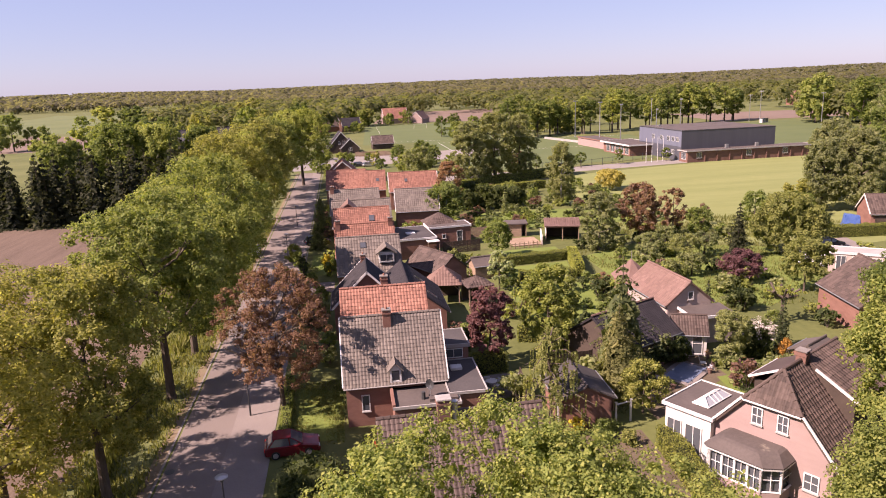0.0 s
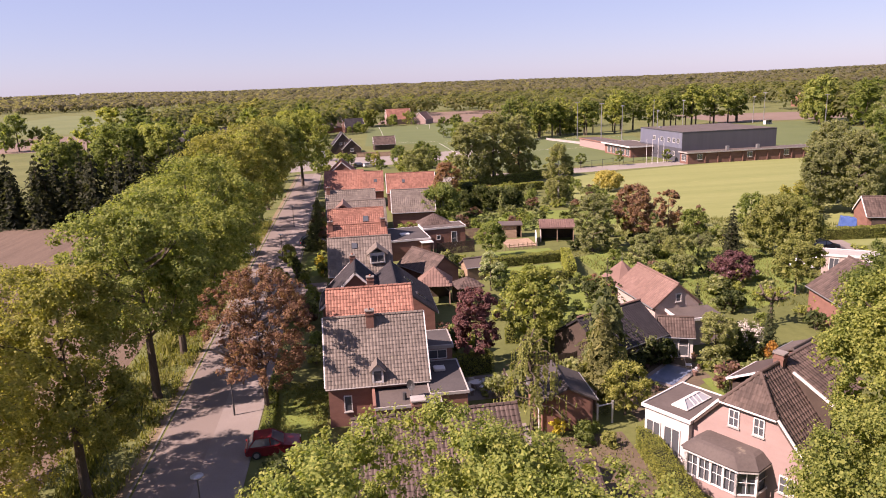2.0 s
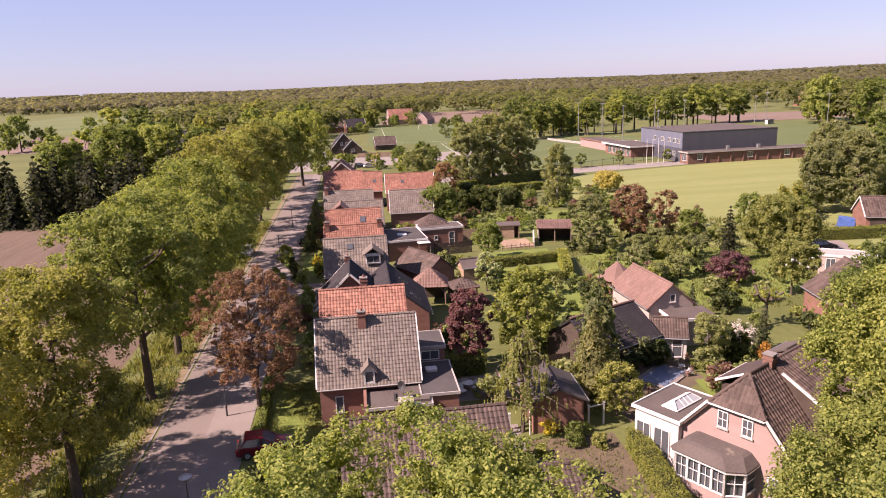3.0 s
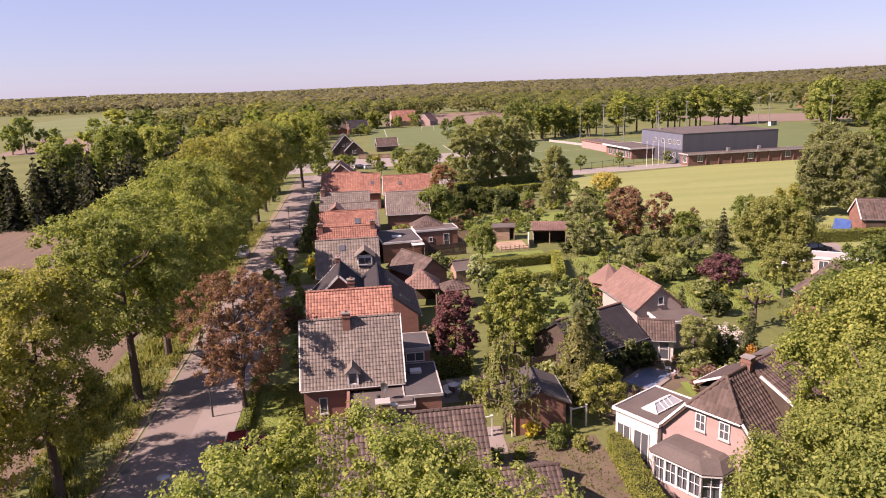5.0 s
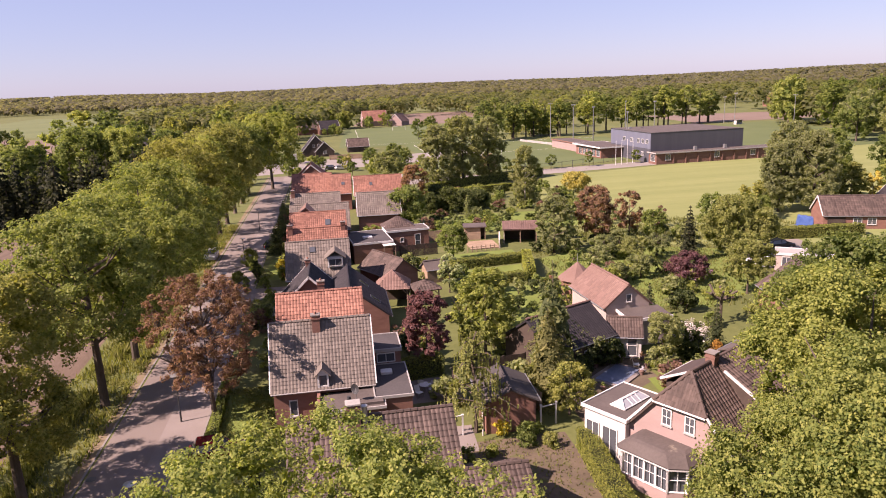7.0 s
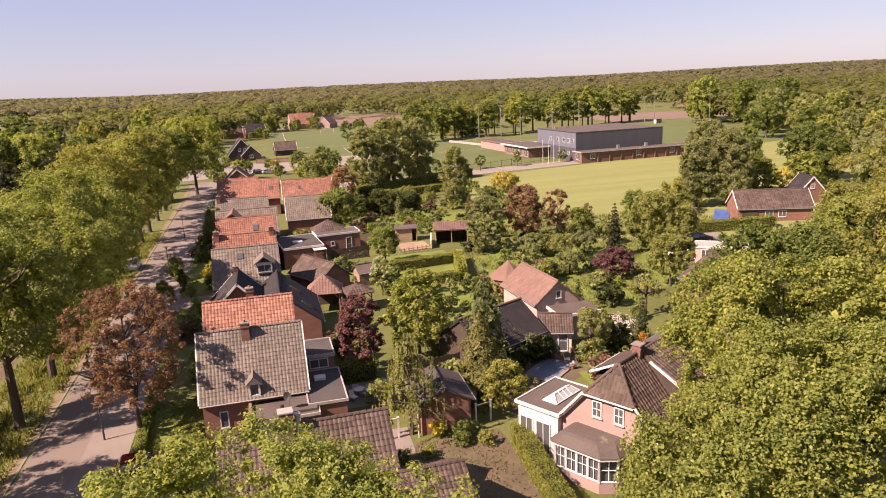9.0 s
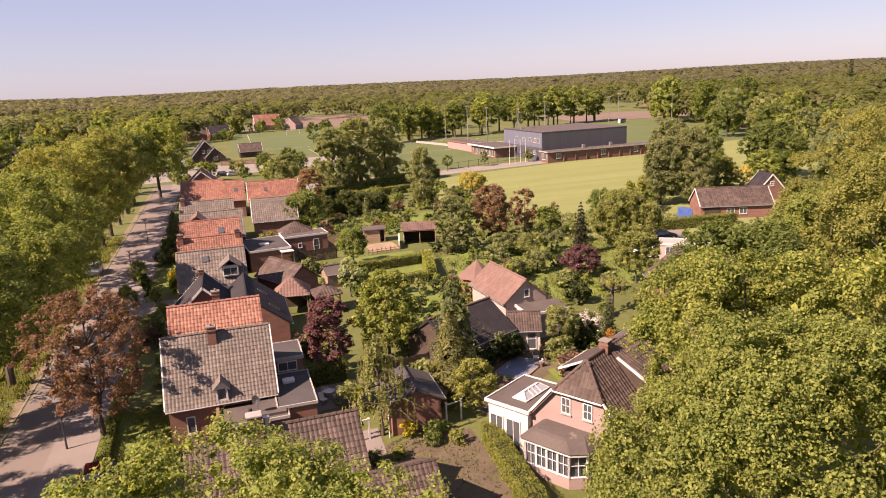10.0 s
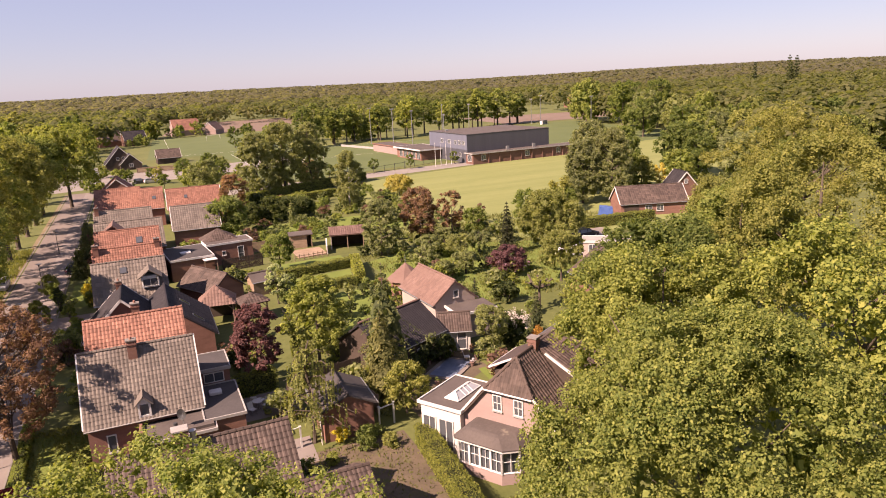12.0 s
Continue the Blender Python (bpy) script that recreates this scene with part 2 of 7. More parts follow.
# far woods: haze put into a paler, greyer leaf tone and higher thin
HAZED_LEAF = leafy("hazed_woodland_leaves", (0.082, 0.082, 0.056), (0.108, 0.106, 0.07), (0.138, 0.128, 0.08), patch=0.05, var=0.1, thin=0.62)
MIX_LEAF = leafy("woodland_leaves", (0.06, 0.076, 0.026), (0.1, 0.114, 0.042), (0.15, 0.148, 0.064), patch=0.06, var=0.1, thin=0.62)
GRASS_BLADE = leafy("grass_blades", (0.07, 0.085, 0.02), (0.125, 0.142, 0.038), (0.19, 0.185, 0.07))
CAR_WHITE = surface("white_car_paint", (0.7, 0.7, 0.7), (0.78, 0.78, 0.78), 1.0, 4.0, 0.3, 0)
CAR_RED = surface("dark_red_car_paint", (0.11, 0.009, 0.013), (0.14, 0.012, 0.016), 1.0, 4.0, 0.25, 0)
CAR_SILVER = surface("silver_car_paint", (0.45, 0.45, 0.46), (0.52, 0.52, 0.53), 1.0, 4.0, 0.3, 0, metal=0.5)
CAR_DARK = surface("dark_car_paint", (0.02, 0.022, 0.03), (0.03, 0.032, 0.04), 1.0, 4.0, 0.25, 0)
RUBBER = surface("black_rubber", (0.015, 0.015, 0.015), (0.03, 0.03, 0.03), 2.0, 20.0, 0.9, 0.2)
TARP_BLUE = surface("blue_tarpaulin", (0.03, 0.075, 0.25), (0.09, 0.16, 0.38), 1.2, 5.0, 0.45, 0.6, 0.06)
POOL = surface("dark_pond_cover", (0.06, 0.08, 0.13), (0.2, 0.24, 0.32), 0.5, 3.0, 0.3, 0.2)
RED_CLOTH = surface("red_fabric", (0.5, 0.025, 0.02), (0.65, 0.05, 0.035), 1.5, 9.0, 0.8, 0.4, 0.03)


# ---- small builders ----
def rotz(deg):
    return Matrix.Rotation(radians(deg), 4, "Z")


def thing(name, x, y, z=0.0, turn=0.0, label="", category="", group="", kind=""):
    e = new(name)
    e.matrix_world = Matrix.Translation((x, y, z)) @ rotz(turn)
    e.empty_display_size = 0.2
    return tagged(e, label, category, group, kind)


def mesh_of(bm, name, material):
    me = bpy.data.meshes.new(name)
    bm.normal_update()
    bm.to_mesh(me)
    bm.free()
    me.materials.append(material)
    return me


def part(name, bm, material, parent, label=""):
    ob = new(name, mesh_of(bm, name, material))
    ob.parent = parent
    return tagged(ob, label)


def solid(name, bm, material, label="", category="", group="", kind=""):
    return tagged(new(name, mesh_of(bm, name, material)), label, category, group, kind)


def box(bm, x0, x1, y0, y1, z0, z1, bevel=0.0):
    v = [bm.verts.new((x, y, z)) for z in (z0, z1) for x, y in ((x0, y0), (x1, y0), (x1, y1), (x0, y1))]
    fs = [bm.faces.new([v[i] for i in q]) for q in ((3, 2, 1, 0), (4, 5, 6, 7), (0, 1, 5, 4), (1, 2, 6, 5), (2, 3, 7, 6), (3, 0, 4, 7))]
    if bevel:
        es = list({e for f in fs for e in f.edges})
        bmesh.ops.bevel(bm, geom=es, offset=bevel, segments=2, affect="EDGES")
    return v


def slab(bm, corners, thick):
    """A plate: its top face through the corners (anticlockwise from above), thickened downwards along its normal."""
    c = [Vector(p) for p in corners]
    n = (c[1] - c[0]).cross(c[2] - c[1]).normalized()
    top = [bm.verts.new(p) for p in c]
    bot = [bm.verts.new(p - n * thick) for p in c]
    bm.faces.new(top)
    bm.faces.new(bot[::-1])
    for i in range(len(c)):
        j = (i + 1) % len(c)
        bm.faces.new((top[j], top[i], bot[i], bot[j]))


def tube(bm, points, radii, sides=7):
    rings = []
    for i, (p, r) in enumerate(zip(points, radii)):
        p = Vector(p)
        d = Vector(points[min(i + 1, len(points) - 1)]) - Vector(points[max(i - 1, 0)])
        q = d.to_track_quat("Z", "Y") if d.length > 1e-6 else Vector((0, 0, 1)).to_track_quat("Z", "Y")
        rings.append([bm.verts.new(p + q @ Vector((r * math.cos(a), r * math.sin(a), 0))) for a in (2 * math.pi * k / sides for k in range(sides))])
    for a, b in zip(rings, rings[1:]):
        for k in range(sides):
            bm.faces.new((a[k], a[(k + 1) % sides], b[(k + 1) % sides], b[k]))
    bm.faces.new(rings[0][::-1])
    bm.faces.new(rings[-1])


def sheet(name, corners, z, material, label, kind="structure", category="", thick=0.0):
    """A flat piece of ground with its outline given in plan."""
    bm = bmesh.new()
    if thick:
        slab(bm, [(x, y, z) for x, y in corners], thick)
    else:
        bm.faces.new([bm.verts.new((x, y, z)) for x, y in corners])
    return solid(name, bm, material, label, category, "", kind)


def quads_mesh(name, pos, material):
    """A mesh of loose four-cornered leaves: pos is (n, 4, 3)."""
    n = len(pos)
    me = bpy.data.meshes.new(name)
    me.vertices.add(n * 4)
    me.vertices.foreach_set("co", np.ascontiguousarray(pos, dtype=np.float32).ravel())
    me.loops.add(n * 4)
    me.loops.foreach_set("vertex_index", np.arange(n * 4, dtype=np.int32))
    me.polygons.add(n)
    me.polygons.foreach_set("loop_start", np.arange(0, n * 4, 4, dtype=np.int32))
    me.update(calc_edges=True)
    me.materials.append(material)
    return me


def leaves_at(rng, centre, normal, size, aspect=0.62, jitter=0.55):
    """Pointed leaves, folded a little along the middle, that face roughly along normal."""
    n = len(centre)
    nn = normal + rng.normal(0, jitter, (n, 3))
    nn /= np.linalg.norm(nn, axis=1)[:, None] + 1e-9
    a = np.cross(nn, rng.normal(0, 1, (n, 3)))
    a /= np.linalg.norm(a, axis=1)[:, None] + 1e-9
    b = np.cross(nn, a)
    s = (size * rng.uniform(0.6, 1.3, n))[:, None]
    droop = nn * s * 0.12
    p = np.stack([centre - a * s * 0.5 - droop, centre - b * s * aspect * 0.5, centre + a * s * 0.5 - droop, centre + b * s * aspect * 0.5], 1)
    return p


def clump_cloud(rng, clumps, radii, per, size, up=0.35, squash=0.8, fill=5, jitter=0.55):
    """Leaves on the outer shells of round clumps, and some broad sprays in their hearts."""
    k = len(clumps)
    d = rng.normal(0, 1, (k, per, 3))
    d[:, :, 2] = np.where(rng.random((k, per)) < up, np.abs(d[:, :, 2]), d[:, :, 2])
    d /= np.linalg.norm(d, axis=2)[:, :, None]
    r = radii[:, None, None] * rng.uniform(0.55, 1.08, (k, per, 1))
    c = clumps[:, None, :] + d * r * np.array((1, 1, squash))
    shell = leaves_at(rng, c.reshape(-1, 3), d.reshape(-1, 3) + np.array((0, 0, 0.6)), size, 0.62, jitter)
    if not fill:
        return shell
    d = rng.normal(0, 1, (k, fill, 3))
    d /= np.linalg.norm(d, axis=2)[:, :, None]
    c = clumps[:, None, :] + d * radii[:, None, None] * 0.38
    heart = leaves_at(rng, c.reshape(-1, 3), d.reshape(-1, 3), np.repeat(radii, fill) * 1.05, 0.8, 0.3)
    return np.concatenate([shell, heart])


def crown_points(rng, n, rx, ry, z0, z1, belly=0.45, inner=0.55, skirt=0.85):
    """Clump centres in an uneven crown whose widest part lies at the share belly of its height."""
    t = rng.random(n) ** skirt
    w = np.where(t < belly, np.sqrt(np.clip(1 - ((belly - t) / (belly + 0.12)) ** 2, 0, 1)), np.sqrt(np.clip(1 - ((t - belly) / (1.04 - belly)) ** 2, 0, 1)))
    a = rng.uniform(0, 2 * np.pi, n)
    lobes = 1 + 0.16 * np.sin(a * 3 + rng.uniform(0, 6)) + 0.10 * np.sin(a * 5 + t * 7 + rng.uniform(0, 6))
    q = w * lobes * np.sqrt(rng.uniform(inner ** 2, 1.0, n))
    return np.stack([rx * q * np.cos(a), ry * q * np.sin(a), z0 + (z1 - z0) * t], 1)


def tree_trunk(rng, h, r, fork, spread, limbs=7, bark=BARK, lean=0.0):
    bm = bmesh.new()
    pts = [(0, 0, -0.15), (0, 0, 0.35), (lean * 0.2, 0, h * fork * 0.5), (lean * 0.5, 0.05, h * fork), (lean * 0.8, 0.1, h * 0.7), (lean, 0.0, h * 0.9)]
    tube(bm, pts, [r * 1.5, r * 1.05, r * 0.9, r * 0.75, r * 0.35, r * 0.08], 9)
    for k in range(limbs):
        a = 2 * math.pi * k / limbs + rng.uniform(-0.4, 0.4)
        s = h * (fork * 0.85 + (0.75 - fork) * k / limbs)
        ln = spread * rng.uniform(0.6, 0.95)
        dx, dy = math.cos(a), math.sin(a)
        lift = ln * rng.uniform(0.45, 0.9)
        p0, p1, p2 = (lean * 0.5, 0, s), (dx * ln * 0.45, dy * ln * 0.45, s + lift * 0.35), (dx * ln, dy * ln, s + lift)
        tube(bm, [p0, p1, p2], [r * 0.42, r * 0.28, r * 0.07], 6)
        for side in (-0.6, 0.7):
            b = a + side
            q = (p1[0] + math.cos(b) * ln * 0.4, p1[1] + math.sin(b) * ln * 0.4, p1[2] + lift * 0.5)
            tube(bm, [p1, q], [r * 0.2, r * 0.05], 5)
    return mesh_of(bm, "trunk", bark)


def make_tree(name, x, y, h, w, leaf, seed, label, category="tree", group="", clumps=90, per=60, leaf_size=0.3, clear=0.2, trunk_r=None, bark=BARK, belly=0.45, clump_r=0.2, wy=None, inner=0.6, fork=0.35, dense=1.35, limbs=7, fill=6, core_size=0.14, jitter=0.55):
    """A broad-leaved tree: tapered trunk with limbs, and a crown of many leaf clumps."""
    rng = np.random.default_rng(seed)
    e = thing(name, x, y, 0, rng.uniform(0, 360) if wy is None else 0, label, category, group)
    r = trunk_r or h * 0.018
    t = new("trunk", tree_trunk(rng, h, r, fork, w * 0.42, limbs, bark))
    t.parent = e
    c = crown_points(rng, clumps, w / 2 * 0.82, (wy or w) / 2 * 0.82, h * clear + w * 0.06, h - w * clump_r * 0.55, belly, inner)
    rad = w * clump_r * 0.5 * rng.uniform(0.7, 1.35, clumps)
    core = c[rng.random(clumps) < 0.5] * np.array((0.6, 0.6, 0.86)) + np.array((0, 0, h * 0.06))
    way = core * np.array((1, 1, 0.3))
    pos = np.concatenate([clump_cloud(rng, c, rad, int(per * dense), leaf_size, fill=fill, jitter=jitter), leaves_at(rng, core, way / (np.linalg.norm(way, axis=1)[:, None] + 1e-6), w * core_size, 0.8, 0.4)])
    o = new("crown", quads_mesh("crown", pos, leaf))
    o.parent = e
    return e


def make_conifer(name, x, y, h, w, leaf, seed, label, group="", tiers=16, per=160, leaf_size=0.3, droop=0.35, clear=0.04, bark=BARK, ragged=0.25, full=0.62):
    """A needle tree: straight trunk, drooping tiers of branches that narrow to the tip."""
    rng = np.random.default_rng(seed)
    e = thing(name, x, y, 0, rng.uniform(0, 360), label, "conifer", group)
    bm = bmesh.new()
    tube(bm, [(0, 0, -0.1), (0, 0, h * 0.5), (0, 0, h)], [h * 0.018, h * 0.011, 0.02], 7)
    t = new("trunk", mesh_of(bm, "trunk", bark))
    t.parent = e
    out = []
    for i in range(tiers):
        f = i / (tiers - 1)
        z = h * (clear + (0.97 - clear) * f)
        reach = w / 2 * ((1 - f) ** full * 0.95 + 0.05)
        nb = max(4, int(9 * (1 - f) + 4))
        m = max(6, int(per * (0.15 + (1 - f)) / nb))
        for b in range(nb):
            a = 2 * math.pi * (b + 0.5 * (i % 2)) / nb + rng.uniform(-0.3, 0.3)
            ln = reach * rng.uniform(1 - ragged * 1.6, 1 + ragged * 0.5)
            s = rng.uniform(0.1, 1.0, m) ** 0.7
            wd = (0.28 * ln * (1.1 - s)) + 0.06
            off = rng.normal(0, 1, m) * wd * 0.7
            px = np.cos(a) * s * ln - np.sin(a) * off
            py = np.sin(a) * s * ln + np.cos(a) * off
            pz = z - droop * ln * s ** 1.5 - np.abs(off) * 0.5 + rng.normal(0, 0.05, m)
            nrm = np.stack([np.cos(a) * 0.5 * np.ones(m), np.sin(a) * 0.5 * np.ones(m), np.ones(m)], 1)
            out.append(leaves_at(rng, np.stack([px, py, np.maximum(pz, 0.05)], 1), nrm, leaf_size, 0.45, 0.6))
        ha = rng.uniform(0, 2 * np.pi, 9)
        hd = np.stack([np.cos(ha), np.sin(ha), 0.4 * np.ones(9)], 1)
        hc = hd * reach * 0.42 + np.array((0, 0, z - 0.5 * droop * reach))
        hc[:, 2] = np.maximum(hc[:, 2], 0.1)
        out.append(leaves_at(rng, hc, hd, max(0.2, reach * 0.55), 0.7, 0.3))
    o = new("crown", quads_mesh("crown", np.concatenate(out), leaf))
    o.parent = e
    return e


def make_bush(name, x, y, h, w, leaf, seed, label, category="shrub", group="", n=26, per=45, leaf_size=0.16, wy=None):
    rng = np.random.default_rng(seed)
    e = thing(name, x, y, 0, rng.uniform(0, 360) if wy is None else 0, label, category, group)
    bm = bmesh.new()
    for k in range(5):
        a = 2 * math.pi * k / 5 + rng.uniform(-0.3, 0.3)
        tube(bm, [(0, 0, -0.05), (math.cos(a) * w * 0.12, math.sin(a) * w * 0.12, h * 0.4), (math.cos(a) * w * 0.28, math.sin(a) * w * 0.28, h * 0.75)], [0.04, 0.03, 0.01], 5)
    t = new("stem", mesh_of(bm, "stem", BARK))
    t.parent = e
    c = crown_points(rng, n, w / 2 * 0.8, (wy or w) / 2 * 0.8, h * 0.08, h * 0.9, 0.4, 0.3)
    o = new("foliage", quads_mesh("foliage", clump_cloud(rng, c, np.full(n, max(0.12, w * 0.14)) * rng.uniform(0.8, 1.3, n), per, leaf_size), leaf))
    o.parent = e
    return e


def make_hedge(x0, y0, x1, y1, h, t, leaf, seed, label, leaf_size=0.12, density=170, name="hedge"):
    """A clipped hedge along a line: leafy box with soft edges over a near-black box that stands for its inner shade."""
    rng = np.random.default_rng(seed)
    ln = math.hypot(x1 - x0, y1 - y0)
    e = thing(name, (x0 + x1) / 2, (y0 + y1) / 2, 0, math.degrees(math.atan2(y1 - y0, x1 - x0)), label, "hedge")
    # solid core, its near-black colour painting the shade between the leaves
    bm = bmesh.new()
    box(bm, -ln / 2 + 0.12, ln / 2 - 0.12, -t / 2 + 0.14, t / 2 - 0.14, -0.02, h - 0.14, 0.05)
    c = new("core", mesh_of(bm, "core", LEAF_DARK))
    c.parent = e
    n = int(density * (ln * h * 2 + ln * t + 2 * t * h))
    f = rng.random(n)
    a1, a2 = ln * t, ln * t + 2 * ln * h
    tot = a2 + 2 * t * h
    u, v = rng.uniform(-0.5, 0.5, n), rng.random(n)
    s = np.where(rng.random(n) < 0.5, -1, 1)
    top, side = f < a1 / tot, (f >= a1 / tot) & (f < a2 / tot)
    px = np.where(f >= a2 / tot, s * ln / 2, u * ln)
    py = np.where(top, (v - 0.5) * t, np.where(side, s * t / 2, (rng.random(n) - 0.5) * t))
    pz = np.where(top, h, v * h)
    wob = 0.06 * np.sin(px * 2.1 + seed) + 0.04 * np.sin(px * 5.3)
    nr = np.stack([np.where(f >= a2 / tot, s, 0), np.where(side, s, 0), np.where(top, 1.0, 0.2)], 1)
    cen = np.stack([px, py, pz + wob * (pz / h)], 1) + rng.normal(0, 0.04, (n, 3))
    cen[:, 2] = np.maximum(cen[:, 2], 0.02)
    o = new("foliage", quads_mesh("foliage", leaves_at(rng, cen, nr, leaf_size), leaf))
    o.parent = e
    return e


# ---- building parts ----
def tile_mesh(slopes, tw, tl, material, amp=0.032):
    """Curved roof tiles laid row over row on slopes: (corner at the ridge, along, down, width, length, keep)."""
    across = np.array((0.0, 0.22, 0.5, 0.78, 1.0))
    lift = np.array((0.0, 0.8, 1.0, 0.35, 0.0)) * amp
    verts = []
    for corner, along, down, width, length, keep in slopes:
        o, u, v = np.array(corner), np.array(along, float), np.array(down, float)
        u, v = u / np.linalg.norm(u), v / np.linalg.norm(v)
        nrm = np.cross(v, u)
        if nrm[2] < 0:
            nrm = -nrm
        nc, nr = max(1, round(width / tw)), max(1, round(length / tl))
        cw, cl = width / nc, length / nr
        for r in range(nr):
            for c in range(nc):
                if keep and not keep((c + 0.5) * cw, (r + 0.5) * cl):
                    continue
                wob = 0.008 * math.sin(c * 12.9 + r * 78.2)
                for k, (d, h) in enumerate(((r * cl, 0.012), ((r + 1.07) * cl, 0.05))):
                    for a, q in zip(across, lift):
                        verts.append(o + u * (c + a) * cw + v * (d + wob) + nrm * (h + q))
    n = len(verts) // 10
    q = np.array([[i, i + 1, i + 6, i + 5] for i in range(4)])
    faces = (np.arange(n)[:, None, None] * 10 + q[None]).reshape(-1, 4)
    me = bpy.data.meshes.new("roof_tiles")
    me.from_pydata(verts, [], faces.tolist())
    me.materials.append(material)
    return me


def add_window(parent, m, w, h, frame_mat=WHITE, bars=1, cross=0, sill=True, depth=0.07, fw=0.07):
    """A window at the pose m (local x across, z up, -y outwards): frame, bars, sill and panes."""
    d0, d1 = -depth, 0.02
    bm = bmesh.new()
    rings = []
    for q, y in ((0.0, d1), (0.0, d0), (fw, d0), (fw, d1)):
        rings.append([bm.verts.new(p) for p in ((-w / 2 + q, y, q), (w / 2 - q, y, q), (w / 2 - q, y, h - q), (-w / 2 + q, y, h - q))])
    for a, b in zip(rings, rings[1:]):
        for i in range(4):
            bm.faces.new((a[i], a[(i + 1) % 4], b[(i + 1) % 4], b[i]))
    f = part("window", bm, frame_mat, parent)
    f.matrix_local = m
    for k in range(bars):
        x = -w / 2 + w * (k + 1) / (bars + 1)
        bm = bmesh.new()
        box(bm, x - 0.025, x + 0.025, d0 + 0.01, -0.01, fw, h - fw)
        part("glazing_bar", bm, frame_mat, f)
    for k in range(cross):
        z = h * (k + 1) / (cross + 1)
        bm = bmesh.new()
        box(bm, -w / 2 + fw, w / 2 - fw, d0 + 0.014, -0.01, z - 0.02, z + 0.02)
        part("glazing_bar", bm, frame_mat, f)
    bm = bmesh.new()
    box(bm, -w / 2 + fw, w / 2 - fw, -0.03, 0.01, fw, h - fw)
    part("pane", bm, GLASS, f, "dark glass")
    if sill:
        bm = bmesh.new()
        box(bm, -w / 2 - 0.05, w / 2 + 0.05, -depth - 0.06, 0.0, -0.07, -0.002)
        part("sill", bm, KERB, f)
    return f


def add_chimney(parent, x, y, z0, z1, w=0.6, d=0.5, mat=BRICK, cap=KERB_DULL, pots=1):
    bm = bmesh.new()
    box(bm, x - w / 2, x + w / 2, y - d / 2, y + d / 2, z0, z1)
    box(bm, x - w / 2 - 0.05, x + w / 2 + 0.05, y - d / 2 - 0.05, y + d / 2 + 0.05, z1 - 0.28, z1 - 0.16)
    c = part("chimney", bm, mat, parent, "brick chimney")
    bm = bmesh.new()
    box(bm, x - w / 2 - 0.07, x + w / 2 + 0.07, y - d / 2 - 0.07, y + d / 2 + 0.07, z1, z1 + 0.1, 0.02)
    part("chimney_cap", bm, cap, c, "concrete cap")
    for k in range(pots):
        bm = bmesh.new()
        px = x + (k - (pots - 1) / 2) * 0.28
        tube(bm, [(px, y, z1 + 0.08), (px, y, z1 + 0.28)], [0.1, 0.085], 8)
        part("chimney_pot", bm, TILE_RED, c, "clay pot")


FACE_TURN = {"S": 0, "E": 90, "N": 180, "W": 270}


def on_face(face, length, depth, u, z):
    """The pose of a window or door on one face of a box-shaped house; u runs to the right as seen from outside."""
    r = rotz(FACE_TURN[face])
    d = depth / 2 if face in "SN" else length / 2
    return r @ Matrix.Translation((u, -d, z))


